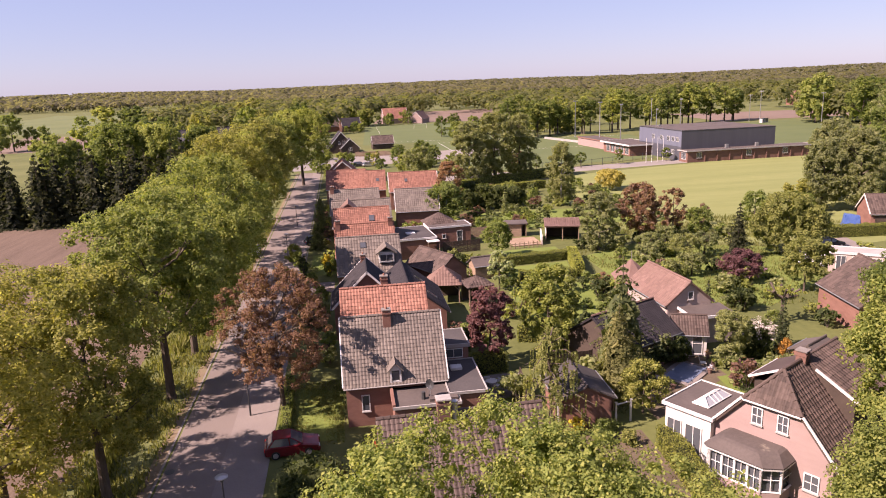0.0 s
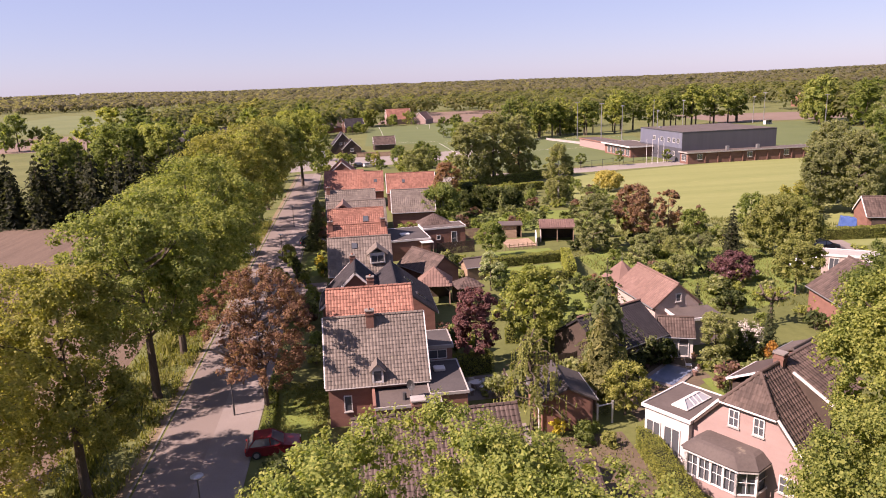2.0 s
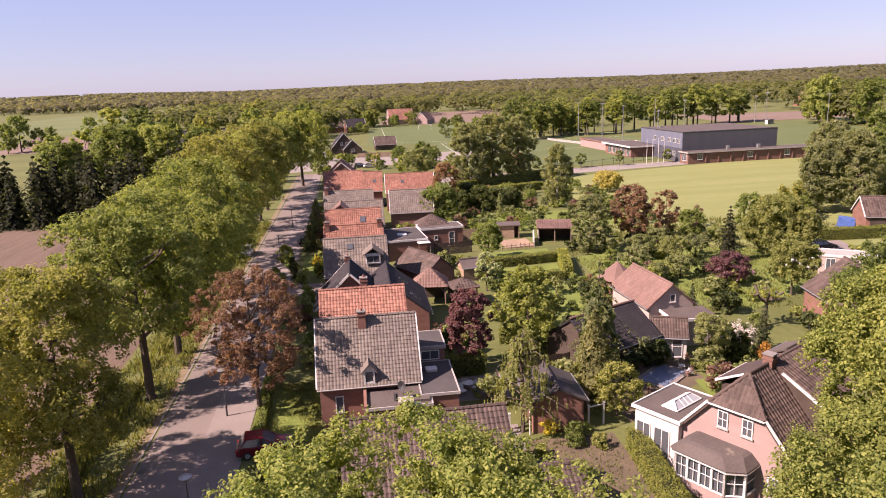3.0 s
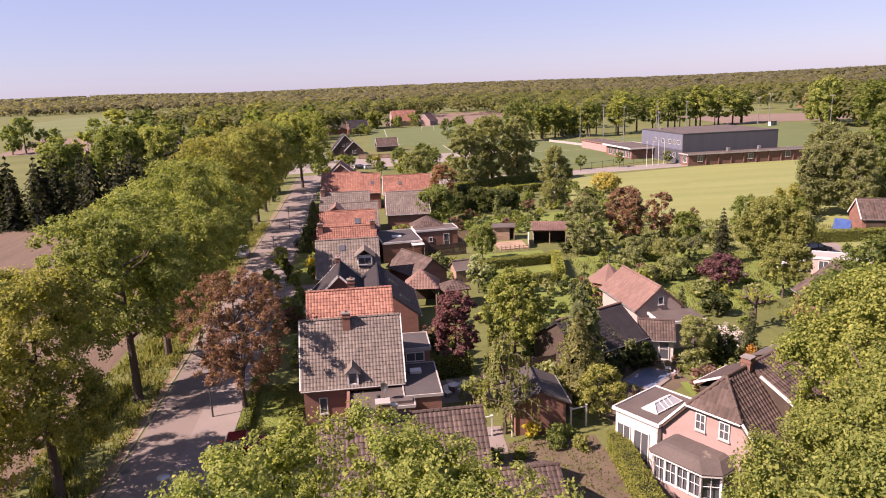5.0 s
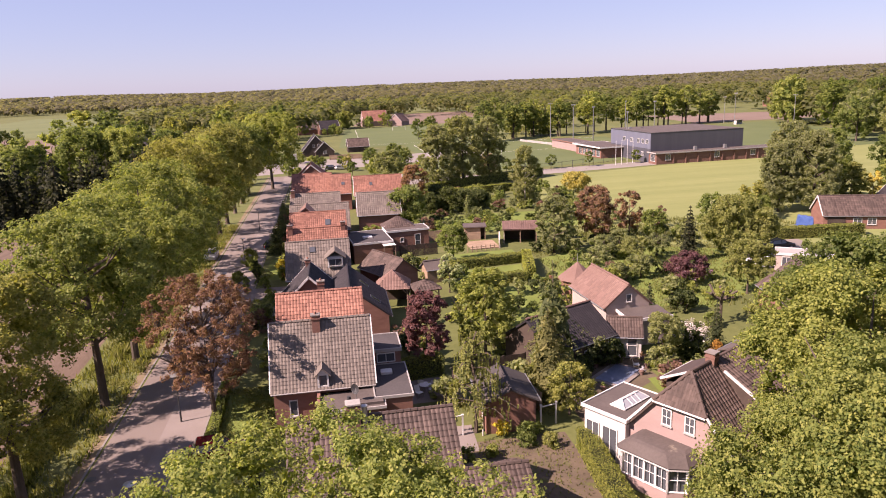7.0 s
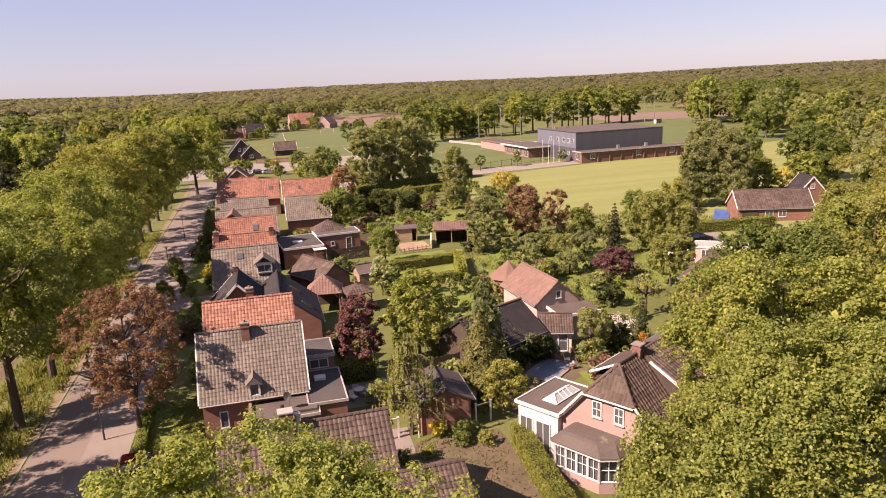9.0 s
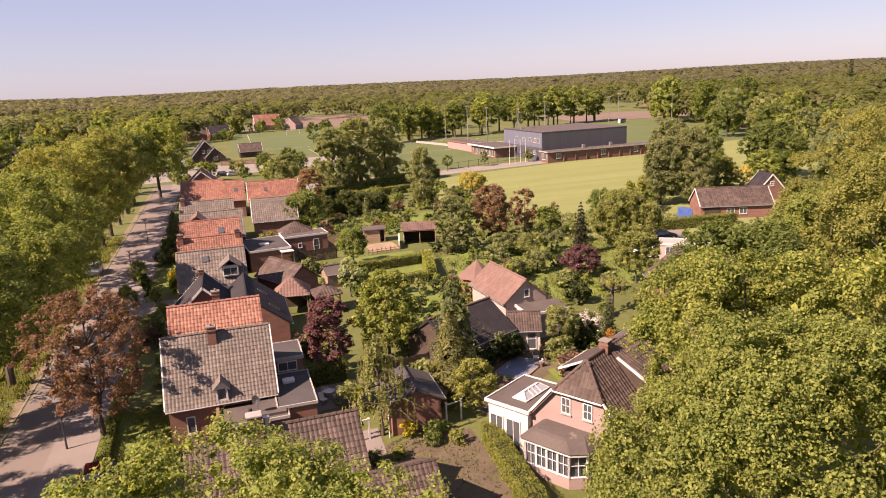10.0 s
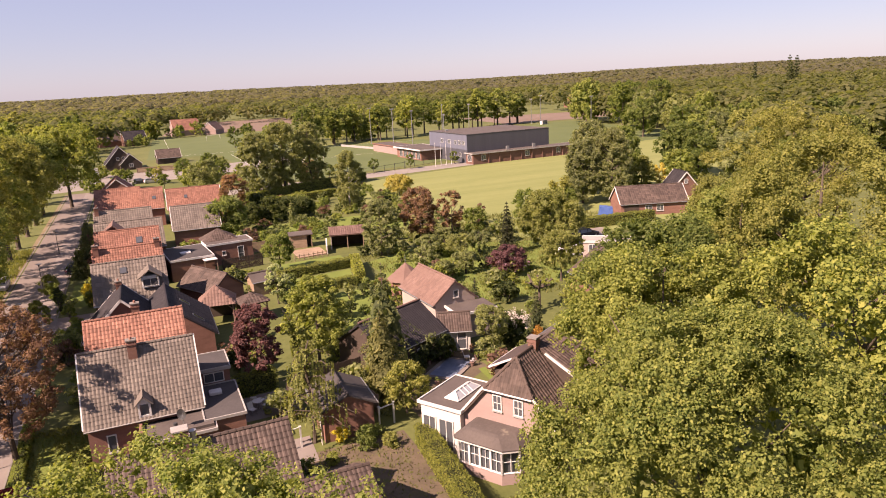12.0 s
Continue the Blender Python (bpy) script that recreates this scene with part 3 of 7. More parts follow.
def gable_house(name, x, y, turn, length, depth, eave, ridge, wall, tile, label, group="", over=0.3, verge=WHITE, tw=0.25, tl=0.34, category="house", windows=(), chimneys=(), ridge_off=0.0, skylights=(), base=None, gutter=STEEL, tiles=True):
    """Ridge along local x. Walls up to the eaves with gables, tiled roof, verge boards, gutters, ridge tiles."""
    e = thing(name, x, y, 0, turn, label, category, group)
    L, D, ry = length / 2, depth / 2, ridge_off
    bm = bmesh.new()
    prof = ((-D, -0.1), (D, -0.1), (D, eave), (ry, ridge - 0.12), (-D, eave))
    a = [bm.verts.new((-L, p, z)) for p, z in prof]
    b = [bm.verts.new((L, p, z)) for p, z in prof]
    bm.faces.new(a[::-1])
    bm.faces.new(b)
    for i in range(5):
        j = (i + 1) % 5
        bm.faces.new((a[i], a[j], b[j], b[i]))
    part("wall", bm, wall, e)
    slopes = []
    ov = over
    for s in (-1, 1):
        run = abs(s * D - ry)
        k = (ridge - eave) / run
        ex, ez = s * (D + ov), eave - ov * k
        bm = bmesh.new()
        c = [(-L - ov * 0.6, ry, ridge), (-L - ov * 0.6, ex, ez), (L + ov * 0.6, ex, ez), (L + ov * 0.6, ry, ridge)]
        slab(bm, c if s < 0 else c[::-1], 0.12)
        part("roof_slope", bm, tile, e)
        slopes.append(((-L - ov * 0.6, ry, ridge), (1, 0, 0), (0, ex - ry, ez - ridge), length + ov * 1.2, math.hypot(ex - ry, ez - ridge), None))
        bm = bmesh.new()
        tube(bm, [(-L - ov * 0.6, ex + s * 0.05, ez - 0.05), (L + ov * 0.6, ex + s * 0.05, ez - 0.05)], [0.065, 0.065], 6)
        part("gutter", bm, gutter, e)
        if verge:
            for g in (-1, 1):
                bm = bmesh.new()
                gx = g * (L + ov * 0.6)
                x0, x1 = sorted((gx - g * 0.01, gx + g * 0.08))
                p = [(x0, ry, ridge + 0.09), (x0, ex, ez + 0.09), (x1, ex, ez + 0.09), (x1, ry, ridge + 0.09)]
                slab(bm, p if s < 0 else p[::-1], 0.2)
                part("verge_board", bm, verge, e)
    if tiles:
        tagged(new("roof_tiles", tile_mesh(slopes, tw, tl, tile)), kind="stuff").parent = e
    bm = bmesh.new()
    n = max(4, int(length / 0.4))
    rp, rr = [], []
    for k in range(n):
        x0 = -L - ov * 0.6 + (length + ov * 1.2) * k / n
        x1 = -L - ov * 0.6 + (length + ov * 1.2) * (k + 0.97) / n
        rp += [(x0, ry, ridge + 0.03), (x1, ry, ridge + 0.045)]
        rr += [0.105, 0.125]
    tube(bm, rp, rr, 6)
    part("ridge_cap", bm, tile, e)
    for face, u, z, w, h, bars, cross in windows:
        add_window(e, on_face(face, length, depth, u, z), w, h, WHITE, bars, cross)
    for cx, cy, top in chimneys:
        k = (ridge - eave) / (D - abs(ry))
        add_chimney(e, cx, cy, ridge - abs(cy - ry) * k - 0.5, top)
    for s, u, v, w, h in skylights:
        run = abs(s * D - ry)
        ang = math.atan2(ridge - eave, run)
        bm = bmesh.new()
        m = Matrix.Translation((u, ry + s * v * math.cos(ang), ridge - v * math.sin(ang))) @ Matrix.Rotation(-s * ang, 4, "X")
        box(bm, -w / 2, w / 2, -h / 2, h / 2, -0.02, 0.12)
        f = part("skylight", bm, DARK_METAL, e)
        f.matrix_local = m
        bm = bmesh.new()
        box(bm, -w / 2 + 0.06, w / 2 - 0.06, -h / 2 + 0.06, h / 2 - 0.06, 0.1, 0.125)
        part("pane", bm, GLASS, f)
    return e


def flat_block(parent, x0, x1, y0, y1, h, wall, roof=BITUMEN, trim=WHITE, edge=0.22, over=0.12):
    """A flat-roofed wing under a house: walls, felt roof and a raised trim round it."""
    bm = bmesh.new()
    box(bm, x0, x1, y0, y1, -0.1, h - 0.12)
    part("extension_wall", bm, wall, parent)
    bm = bmesh.new()
    box(bm, x0 - over + 0.1, x1 + over - 0.1, y0 - over + 0.1, y1 + over - 0.1, h - 0.12, h)
    part("extension_roof", bm, roof, parent, "flat felt roof")
    for a0, a1, b0, b1 in ((x0 - over, x1 + over, y0 - over, y0 - over + 0.1), (x0 - over, x1 + over, y1 + over - 0.1, y1 + over), (x0 - over, x0 - over + 0.1, y0 - over + 0.1, y1 + over - 0.1), (x1 + over - 0.1, x1 + over, y0 - over + 0.1, y1 + over - 0.1)):
        bm = bmesh.new()
        box(bm, a0, a1, b0, b1, h - edge, h + 0.07)
        part("roof_trim", bm, trim, parent)


# ---- ground ----
def rise(x, y):
    """The far country climbs a little towards the horizon."""
    r, a = math.hypot(x, y), math.degrees(math.atan2(x, y))
    f = min(1.0, max(0.0, (r - 1500) / 2900))
    return f * f * (3 - 2 * f) * (21 + 7 * math.exp(-((a + 17) / 5) ** 2) + 4 * math.sin(a * 0.19) + 8 * math.exp(-((a - 52) / 12) ** 2))


bm = bmesh.new()
rings = [[bm.verts.new((0, 0, 0))]]
for r in (700, 1500, 2000, 2500, 3000, 3500, 4000, 4400, 4700):
    rings.append([])
    for k in range(144):
        gx, gy = r * math.sin(2 * math.pi * k / 144), r * math.cos(2 * math.pi * k / 144)
        rings[-1].append(bm.verts.new((gx, gy, rise(gx, gy))))
for a, b in zip(rings, rings[1:]):
    for k in range(144):
        q = [b[(k + 1) % 144], b[k]]
        bm.faces.new([a[0], *q] if len(a) == 1 else [a[k], a[(k + 1) % 144], *q])
ground = solid("ground", bm, MEADOW, "flat grassy ground reaching to the horizon", "ground", kind="structure")
ROAD_L, ROAD_R, CUT = -13.2, -6.2, -9.2
sheet("road", [(ROAD_L + 0.4, -30), (CUT, -30), (CUT - 0.2, 210), (ROAD_L - 0.2, 210)], 0.012, ASPHALT, "grey asphalt village street, lightly patched", category="road")
sheet("pavement", [(CUT, -30), (ROAD_R + 0.5, -30), (ROAD_R - 0.9, 210), (CUT - 0.2, 210)], 0.02, PAVERS, "pale paved parking strip beside the street", category="pavement")
sheet("verge", [(-18.6, -30), (ROAD_L + 0.15, -30), (ROAD_L - 0.45, 210), (-20.5, 210)], 0.008, VERGE, "rough grass verge with ditch along the street", category="verge")
sheet("verge_edge", [(ROAD_L - 0.75, -30), (ROAD_L + 0.1, -30), (ROAD_L - 0.5, 210), (ROAD_L - 1.2, 210)], 0.018, TAN_EARTH, "worn bare strip between verge and kerb", category="verge")
for x, nm in ((ROAD_L + 0.2, "kerb_west"), (ROAD_R + 0.3, "kerb_east")):
    bm = bmesh.new()
    slab(bm, [(x - 0.08, -30, 0.035), (x + 0.08, -30, 0.035), (x - 0.62, 205, 0.035), (x - 0.78, 205, 0.035)], 0.1)
    solid(nm, bm, KERB_DULL, "low concrete kerb along the street", "kerb", kind="structure")
sheet("ploughed_field", [(-95, 20), (-18.6, 20), (-22, 140), (-95, 148)], 0.006, SOIL, "bare brown ploughed field behind the oaks", category="field")
sheet("mown_field", [(46, 97), (75, 88), (150, 100), (205, 230), (150, 193), (104, 186), (60, 175), (44, 140)], 0.006, HAYFIELD, "bright mown grass field", category="field")
sheet("sports_pitch", [(36, 190), (104, 205), (124, 290), (36, 300)], 0.01, PITCH, "green football pitch beyond the gardens", category="pitch")
sheet("lane", [(20, 176), (66, 181), (104, 187), (112, 192), (108, 197), (60, 190), (20, 184)], 0.014, GRAVEL, "pale sandy lane beside the pitch", category="lane")
sheet("junction", [(-30, 212), (60, 236), (60, 262), (-30, 250)], 0.014, GRAVEL, "pale paved yard at the street's end", category="pavement")


# ---- the row of houses along the street ----
ROW = "houses in the row"
gh = gable_house("house", 3.1, 51.4, 0, 7.4, 6.4, 3.6, 7.5, BRICK, TILE_GREY, "brick house with steep grey pantile roof and white verges", ROW, tw=0.25, tl=0.3, windows=(("S", -2.3, 1.2, 0.62, 1.3, 0, 0),), chimneys=((-0.3, -0.45, 8.05),), gutter=KERB)
flat_block(gh, -0.35, 4.3, -6.3, -3.22, 2.75, BRICK, BITUMEN, KERB, 0.14)
flat_block(gh, 3.74, 6.4, -5.3, 0.6, 3.0, BRICK, DARK_ROOF, KERB, 0.14)
flat_block(gh, 3.74, 6.2, 0.9, 4.4, 4.2, BRICK, DARK_ROOF, KERB)
add_window(gh, Matrix.Translation((5.0, 0.88, 3.1)), 1.5, 0.8, WHITE, 1, 0, False)
bm = bmesh.new()
box(bm, -0.5, -0.28, -6.35, -3.24, 2.6, 3.0)
part("parapet", bm, BRICK, gh, "raised brick parapet at the side of the extension")
bm = bmesh.new()
box(bm, 2.2, 4.25, -5.9, -3.24, 2.74, 2.95)
part("roof_step", bm, BITUMEN, gh)
bm = bmesh.new()
box(bm, 4.4, 5.3, -1.5, -0.7, 3.0, 3.22, 0.04)
part("roof_light", bm, WHITE, gh, "white plastic roof light")
bm = bmesh.new()
tube(bm, [(1.8, -5.3, 2.7), (1.8, -5.3, 3.3)], [0.16, 0.14], 8)
part("vent_pipe", bm, DARK_METAL, gh)
# small gabled dormer at the eaves
bm = bmesh.new()
for x0, x1 in ((-0.42, -0.28), (0.28, 0.42)):
    box(bm, x0, x1, -3.45, -3.3, 3.35, 4.35)
box(bm, -0.28, 0.28, -3.43, -3.3, 3.35, 3.5)
dm = part("dormer", bm, WHITE, gh, "little white-framed dormer")
bm = bmesh.new()
box(bm, -0.28, 0.28, -3.36, -3.3, 3.5, 4.3)
part("pane", bm, GLASS, dm)
bm = bmesh.new()
for s in (-1, 1):
    p = [(0, -3.6, 4.95), (s * 0.62, -3.6, 4.3), (s * 0.62, -2.2, 4.3), (0, -1.9, 4.95)]
    slab(bm, p if s > 0 else p[::-1], 0.08)
part("dormer_roof", bm, TILE_GREY, dm)
bm = bmesh.new()
bm.faces.new([bm.verts.new(p) for p in ((-0.42, -3.42, 4.3), (0.42, -3.42, 4.3), (0, -3.42, 4.86))])
part("dormer_gable", bm, WHITE, dm)

gable_house("house", 2.95, 58.95, 0, 7.2, 7.0, 3.9, 7.6, BRICK_DARK, TILE_RED, "brick house with bright orange pantile roof", ROW, tw=0.27, tl=0.34, verge=None, chimneys=((0.2, 0.5, 8.35),))
gable_house("house", 1.8, 69.6, 90, 5.8, 6.8, 3.6, 6.95, BRICK_DARK, TILE_DARK, "dark-roofed brick house with its gable over the gardens", ROW, windows=(("W", 0.0, 4.4, 0.6, 1.0, 0, 0),), chimneys=((2.3, 0.2, 7.4),))
gable_house("house", 5.7, 69.4, 90, 9.0, 7.4, 3.0, 5.95, BRICK, TILE_DARK, "long low wing with dark tiled roof and skylights", ROW, verge=None, skylights=((-1, -2.6, 3.2, 0.8, 1.2), (-1, 0.8, 2.0, 0.8, 1.1)))
h3 = gable_house("house", 2.45, 82.0, 0, 7.3, 7.2, 3.8, 7.2, BRICK, TILE_GREY, "brick house with weathered grey ribbed roof", ROW, tw=0.34, tl=0.5, verge=None, skylights=((-1, -0.6, 1.3, 0.7, 0.8),))
# broad dormer of the grey house
bm = bmesh.new()
box(bm, 1.1, 2.9, -3.3, -1.4, 4.6, 5.9)
dm = part("dormer", bm, WHITE, h3, "white gabled dormer")
add_window(h3, Matrix.Translation((2.0, -3.32, 4.75)), 1.6, 0.9, WHITE, 1, 0, False)
bm = bmesh.new()
for s in (-1, 1):
    p = [(2.0, -3.6, 6.65), (2.0 + s * 1.25, -3.6, 5.75), (2.0 + s * 1.25, -0.8, 5.75), (2.0, -0.4, 6.65)]
    slab(bm, p if s > 0 else p[::-1], 0.1)
part("dormer_roof", bm, TILE_GREY, dm)
gable_house("house", 2.3, 89.6, 0, 7.5, 6.6, 4.0, 7.3, BRICK, TILE_FADED, "brick house with sunlit orange tiled roof", ROW, tw=0.3, verge=None, chimneys=((-3.4, -0.5, 7.9), (3.4, -0.3, 7.9)))
gable_house("house", 2.25, 101.7, 0, 7.9, 9.6, 3.6, 7.3, BRICK, TILE_FADED, "brick house with faded orange-red tiled roof", ROW, tw=0.3, verge=None, skylights=((-1, 1.4, 2.2, 0.8, 1.1),))
h5 = gable_house("house", 2.4, 109.6, 0, 9.0, 7.6, 3.9, 7.2, BRICK, TILE_GREY, "brick house with grey roof and small cross gable", ROW, tw=0.35, tl=0.45, verge=None)
bm = bmesh.new()
for s in (-1, 1):
    p = [(-2.0, -4.4, 7.5), (-2.0 + s * 2.3, -4.4, 5.6), (-2.0 + s * 2.3, 0.0, 5.6), (-2.0, 0.6, 7.5)]
    slab(bm, p if s > 0 else p[::-1], 0.14)
part("cross_gable_roof", bm, TILE_PINK, h5)
bm = bmesh.new()
a = [bm.verts.new(p) for p in ((-4.0, -4.1, 3.9), (0.0, -4.1, 3.9), (0.0, -4.1, 5.7), (-2.0, -4.1, 7.4), (-4.0, -4.1, 5.7))]
bm.faces.new(a)
part("cross_gable_wall", bm, BRICK_DARK, h5)
gable_house("house", 1.55, 121.7, 0, 8.4, 8.2, 3.9, 7.2, BRICK, TILE_GREY, "brick house with plain grey tiled roof", ROW, tw=0.35, tl=0.45, verge=None, chimneys=((-3.8, -0.5, 7.9),))
gable_house("house", 0.3, 151.5, -2, 8.2, 9.5, 3.9, 7.2, BRICK, TILE_FADED, "brick house with broad orange roof", ROW, tw=0.35, tl=0.45, verge=None)
gable_house("house", 6.4, 149.0, -2, 4.2, 9.5, 3.7, 7.0, BRICK, TILE_FADED, "narrow brick house with orange roof and skylights", ROW, tw=0.35, tl=0.45, verge=None, skylights=((-1, 0.5, 3.0, 0.7, 0.9),))
gable_house("house", 14.0, 143.5, -2, 9.8, 9.0, 3.8, 7.0, BRICK, TILE_FADED, "brick house with orange roof and white verges", ROW, tw=0.35, tl=0.45, skylights=((-1, -1.5, 2.5, 0.6, 0.9),))
gable_house("house", 12.6, 123.5, -2, 7.4, 7.0, 3.2, 6.5, BRICK, TILE_GREY, "low brick house with grey roof and white verges", ROW, tw=0.35, tl=0.45)
gable_house("house", -0.5, 180.0, 90, 9.0, 7.0, 3.6, 6.6, BRICK, TILE_FADED, "brick house with its red-tiled gable showing over the row", ROW, tw=0.4, tl=0.5, verge=WHITE)

# low buildings behind the row
e5 = thing("extension", 12.0, 103.4, 0, 6, "flat-roofed brick extension with dark felt roof and white trim", "extension")
flat_block(e5, -5.5, 0.2, -5.6, 3.0, 3.0, BRICK, DARK_ROOF)
flat_block(e5, 0.4, 7.0, -0.2, 3.4, 3.25, BRICK, BITUMEN)
add_window(e5, Matrix.Translation((2.7, -0.2, 1.4)), 0.6, 0.7, WHITE, 0, 0)
add_window(e5, Matrix.Translation((5.2, -0.2, 0.3)), 0.9, 2.2, WHITE, 0, 1, False)
bm = bmesh.new()
box(bm, -3.6, -2.2, -2.6, -1.4, 3.0, 3.2, 0.04)
part("roof_light", bm, WHITE, e5, "white roof light")
bm = bmesh.new()
for k in range(9):
    box(bm, -1.4 + k * 0.2, -1.22 + k * 0.2, -7.2, -5.75, 2.62 + 0.0, 2.68)
part("canopy", bm, WHITE, e5, "pale ribbed plastic canopy")
for px in (-1.35, 0.3):
    bm = bmesh.new()
    box(bm, px - 0.05, px + 0.05, -7.15, -7.05, 0, 2.62)
    part("canopy_post", bm, WOOD, e5)


def hip_roof_hut(name, x, y, turn, w, d, eave, top, tile, label, wall=None, posts=False, category="outbuilding"):
    """A pyramid roof on walls or on posts."""
    e = thing(name, x, y, 0, turn, label, category)
    bm = bmesh.new()
    c = [(-w / 2, -d / 2, eave), (w / 2, -d / 2, eave), (w / 2, d / 2, eave), (-w / 2, d / 2, eave)]
    if w > d:
        r0, r1 = (-(w - d) / 2, 0, top), ((w - d) / 2, 0, top)
    else:
        r0, r1 = (0, -(d - w) / 2 - 0.01, top), (0, (d - w) / 2 + 0.01, top)
    if w > d:
        for p in ([c[0], c[1], r1, r0], [c[1], c[2], r1], [c[2], c[3], r0, r1], [c[3], c[0], r0]):
            slab(bm, p, 0.12)
    else:
        for p in ([c[0], c[1], r0], [c[1], c[2], r1, r0], [c[2], c[3], r1], [c[3], c[0], r0, r1]):
            slab(bm, p, 0.12)
    part("roof", bm, tile, e)
    slopes = []
    ends = [(c[0], c[1], r0, r1), (c[1], c[2], r1, r1), (c[2], c[3], r1, r0), (c[3], c[0], r0, r0)] if w > d else [(c[0], c[1], r0, r0), (c[1], c[2], r0, r1), (c[2], c[3], r1, r1), (c[3], c[0], r1, r0)]
    for a_, b_, t0, t1 in ends:
        a_, b_, t0, t1 = (Vector(q) for q in (a_, b_, t0, t1))
        u = (b_ - a_).normalized()
        ln = (b_ - a_).length
        ua, ub = (t0 - a_).dot(u), (t1 - a_).dot(u)
        rise = t0 - a_ - u * ua
        slopes.append((tuple(a_ + rise), tuple(u), tuple(-rise), ln, rise.length, lambda p, q, s_=rise.length, l_=ln, x0=ua, x1=ub: x0 * (1 - q / s_) < p < l_ - (l_ - x1) * (1 - q / s_)))
    tagged(new("roof_tiles", tile_mesh(slopes, 0.34, 0.4, tile)), kind="stuff").parent = e
    if posts:
        for sx_ in (-1, 1):
            for sy_ in (-1, 1):
                bm = bmesh.new()
                box(bm, sx_ * (w / 2 - 0.3) - 0.07, sx_ * (w / 2 - 0.3) + 0.07, sy_ * (d / 2 - 0.3) - 0.07, sy_ * (d / 2 - 0.3) + 0.07, 0, eave)
                tube(bm, [(sx_ * (w / 2 - 0.3), sy_ * (d / 2 - 0.3), eave - 0.7), (sx_ * (w / 2 - 0.9), sy_ * (d / 2 - 0.3), eave - 0.05)], [0.05, 0.05], 5)
                part("post", bm, WOOD, e)
        bm = bmesh.new()
        box(bm, -w / 2 + 0.3, w / 2 - 0.3, d / 2 - 0.45, d / 2 - 0.3, 0, eave - 0.1)
        part("back_wall", bm, wall or WOOD_DARK, e)
    else:
        bm = bmesh.new()
        box(bm, -w / 2 + 0.3, w / 2 - 0.3, -d / 2 + 0.3, d / 2 - 0.3, -0.05, eave)
        part("wall", bm, wall or BRICK, e)
    return e


hip_roof_hut("outbuilding", 14.6, 108.0, 4, 5.2, 5.0, 3.1, 4.7, TILE_BROWN, "brick outbuilding with brown pyramid roof")
gable_house("outbuilding", 11.0, 84.6, -62, 7.0, 4.2, 2.5, 4.2, BRICK, TILE_BROWN, "brick outbuilding with low brown tiled roof", category="outbuilding", tw=0.35, tl=0.45, verge=None)
hip_roof_hut("carport", 10.9, 77.2, -8, 4.0, 4.0, 2.3, 4.2, TILE_PINK, "open carport with faded red hipped roof on timber posts", posts=True, category="carport")
hip_roof_hut("garden_pavilion", 14.4, 75.6, 10, 3.2, 3.2, 2.2, 3.1, TILE_BROWN, "small garden pavilion with brown hipped roof", posts=True, category="pavilion")
gable_house("shed", 17.0, 85.6, 10, 2.6, 2.4, 2.0, 2.7, WOOD, BITUMEN, "little timber shed with felt roof", category="shed", tiles=False, verge=None)

# bungalow in front of the row
bg = gable_house("house", 6.1, 36.8, 1, 9.4, 8.0, 3.1, 6.3, BRICK, TILE_BROWN, "bungalow with mossy grey-brown tiled roof", "", tw=0.27, tl=0.36, verge=None)
add_chimney(bg, -1.0, -0.3, 5.4, 7.3, 0.75, 0.6, BRICK_DARK, KERB, 0)
bm = bmesh.new()
tube(bm, [(-0.35, -0.3, 5.8), (-0.35, -0.3, 7.0)], [0.16, 0.16], 9)
tube(bm, [(-0.35, -0.3, 7.0), (-0.35, -0.3, 7.12)], [0.2, 0.2], 9)
part("flue", bm, STEEL, bg, "shiny steel flue")
gable_house("garage", 12.5, 33.6, 0, 4.0, 5.4, 2.6, 4.0, BRICK, TILE_BROWN, "small garage with brown tiled roof", category="garage", tw=0.27, tl=0.36, verge=None)

# ---- the pink house: local x along its gable wall, local y backwards under the ridge ----
ph = thing("house", 24.62, 35.1, 0, -59, "salmon brick house with brown half-hipped roof and white bay", "house")
bm = bmesh.new()
prof = ((-3.6, -0.1), (3.6, -0.1), (3.6, 3.0), (1.68, 5.26), (-1.68, 5.26), (-3.6, 3.0))
a = [bm.verts.new((x, 0, z)) for x, z in prof]
b = [bm.verts.new((x, 8, z)) for x, z in prof]
bm.faces.new(a)
bm.faces.new(b[::-1])
for i in range(6):
    j = (i + 1) % 6
    bm.faces.new((a[j], a[i], b[i], b[j]))
part("wall", bm, BRICK_PINK, ph)
RZ, HX_, HZ, EX, EZ = 7.4, 1.76, 5.36, 4.0, 2.7
slopes = []
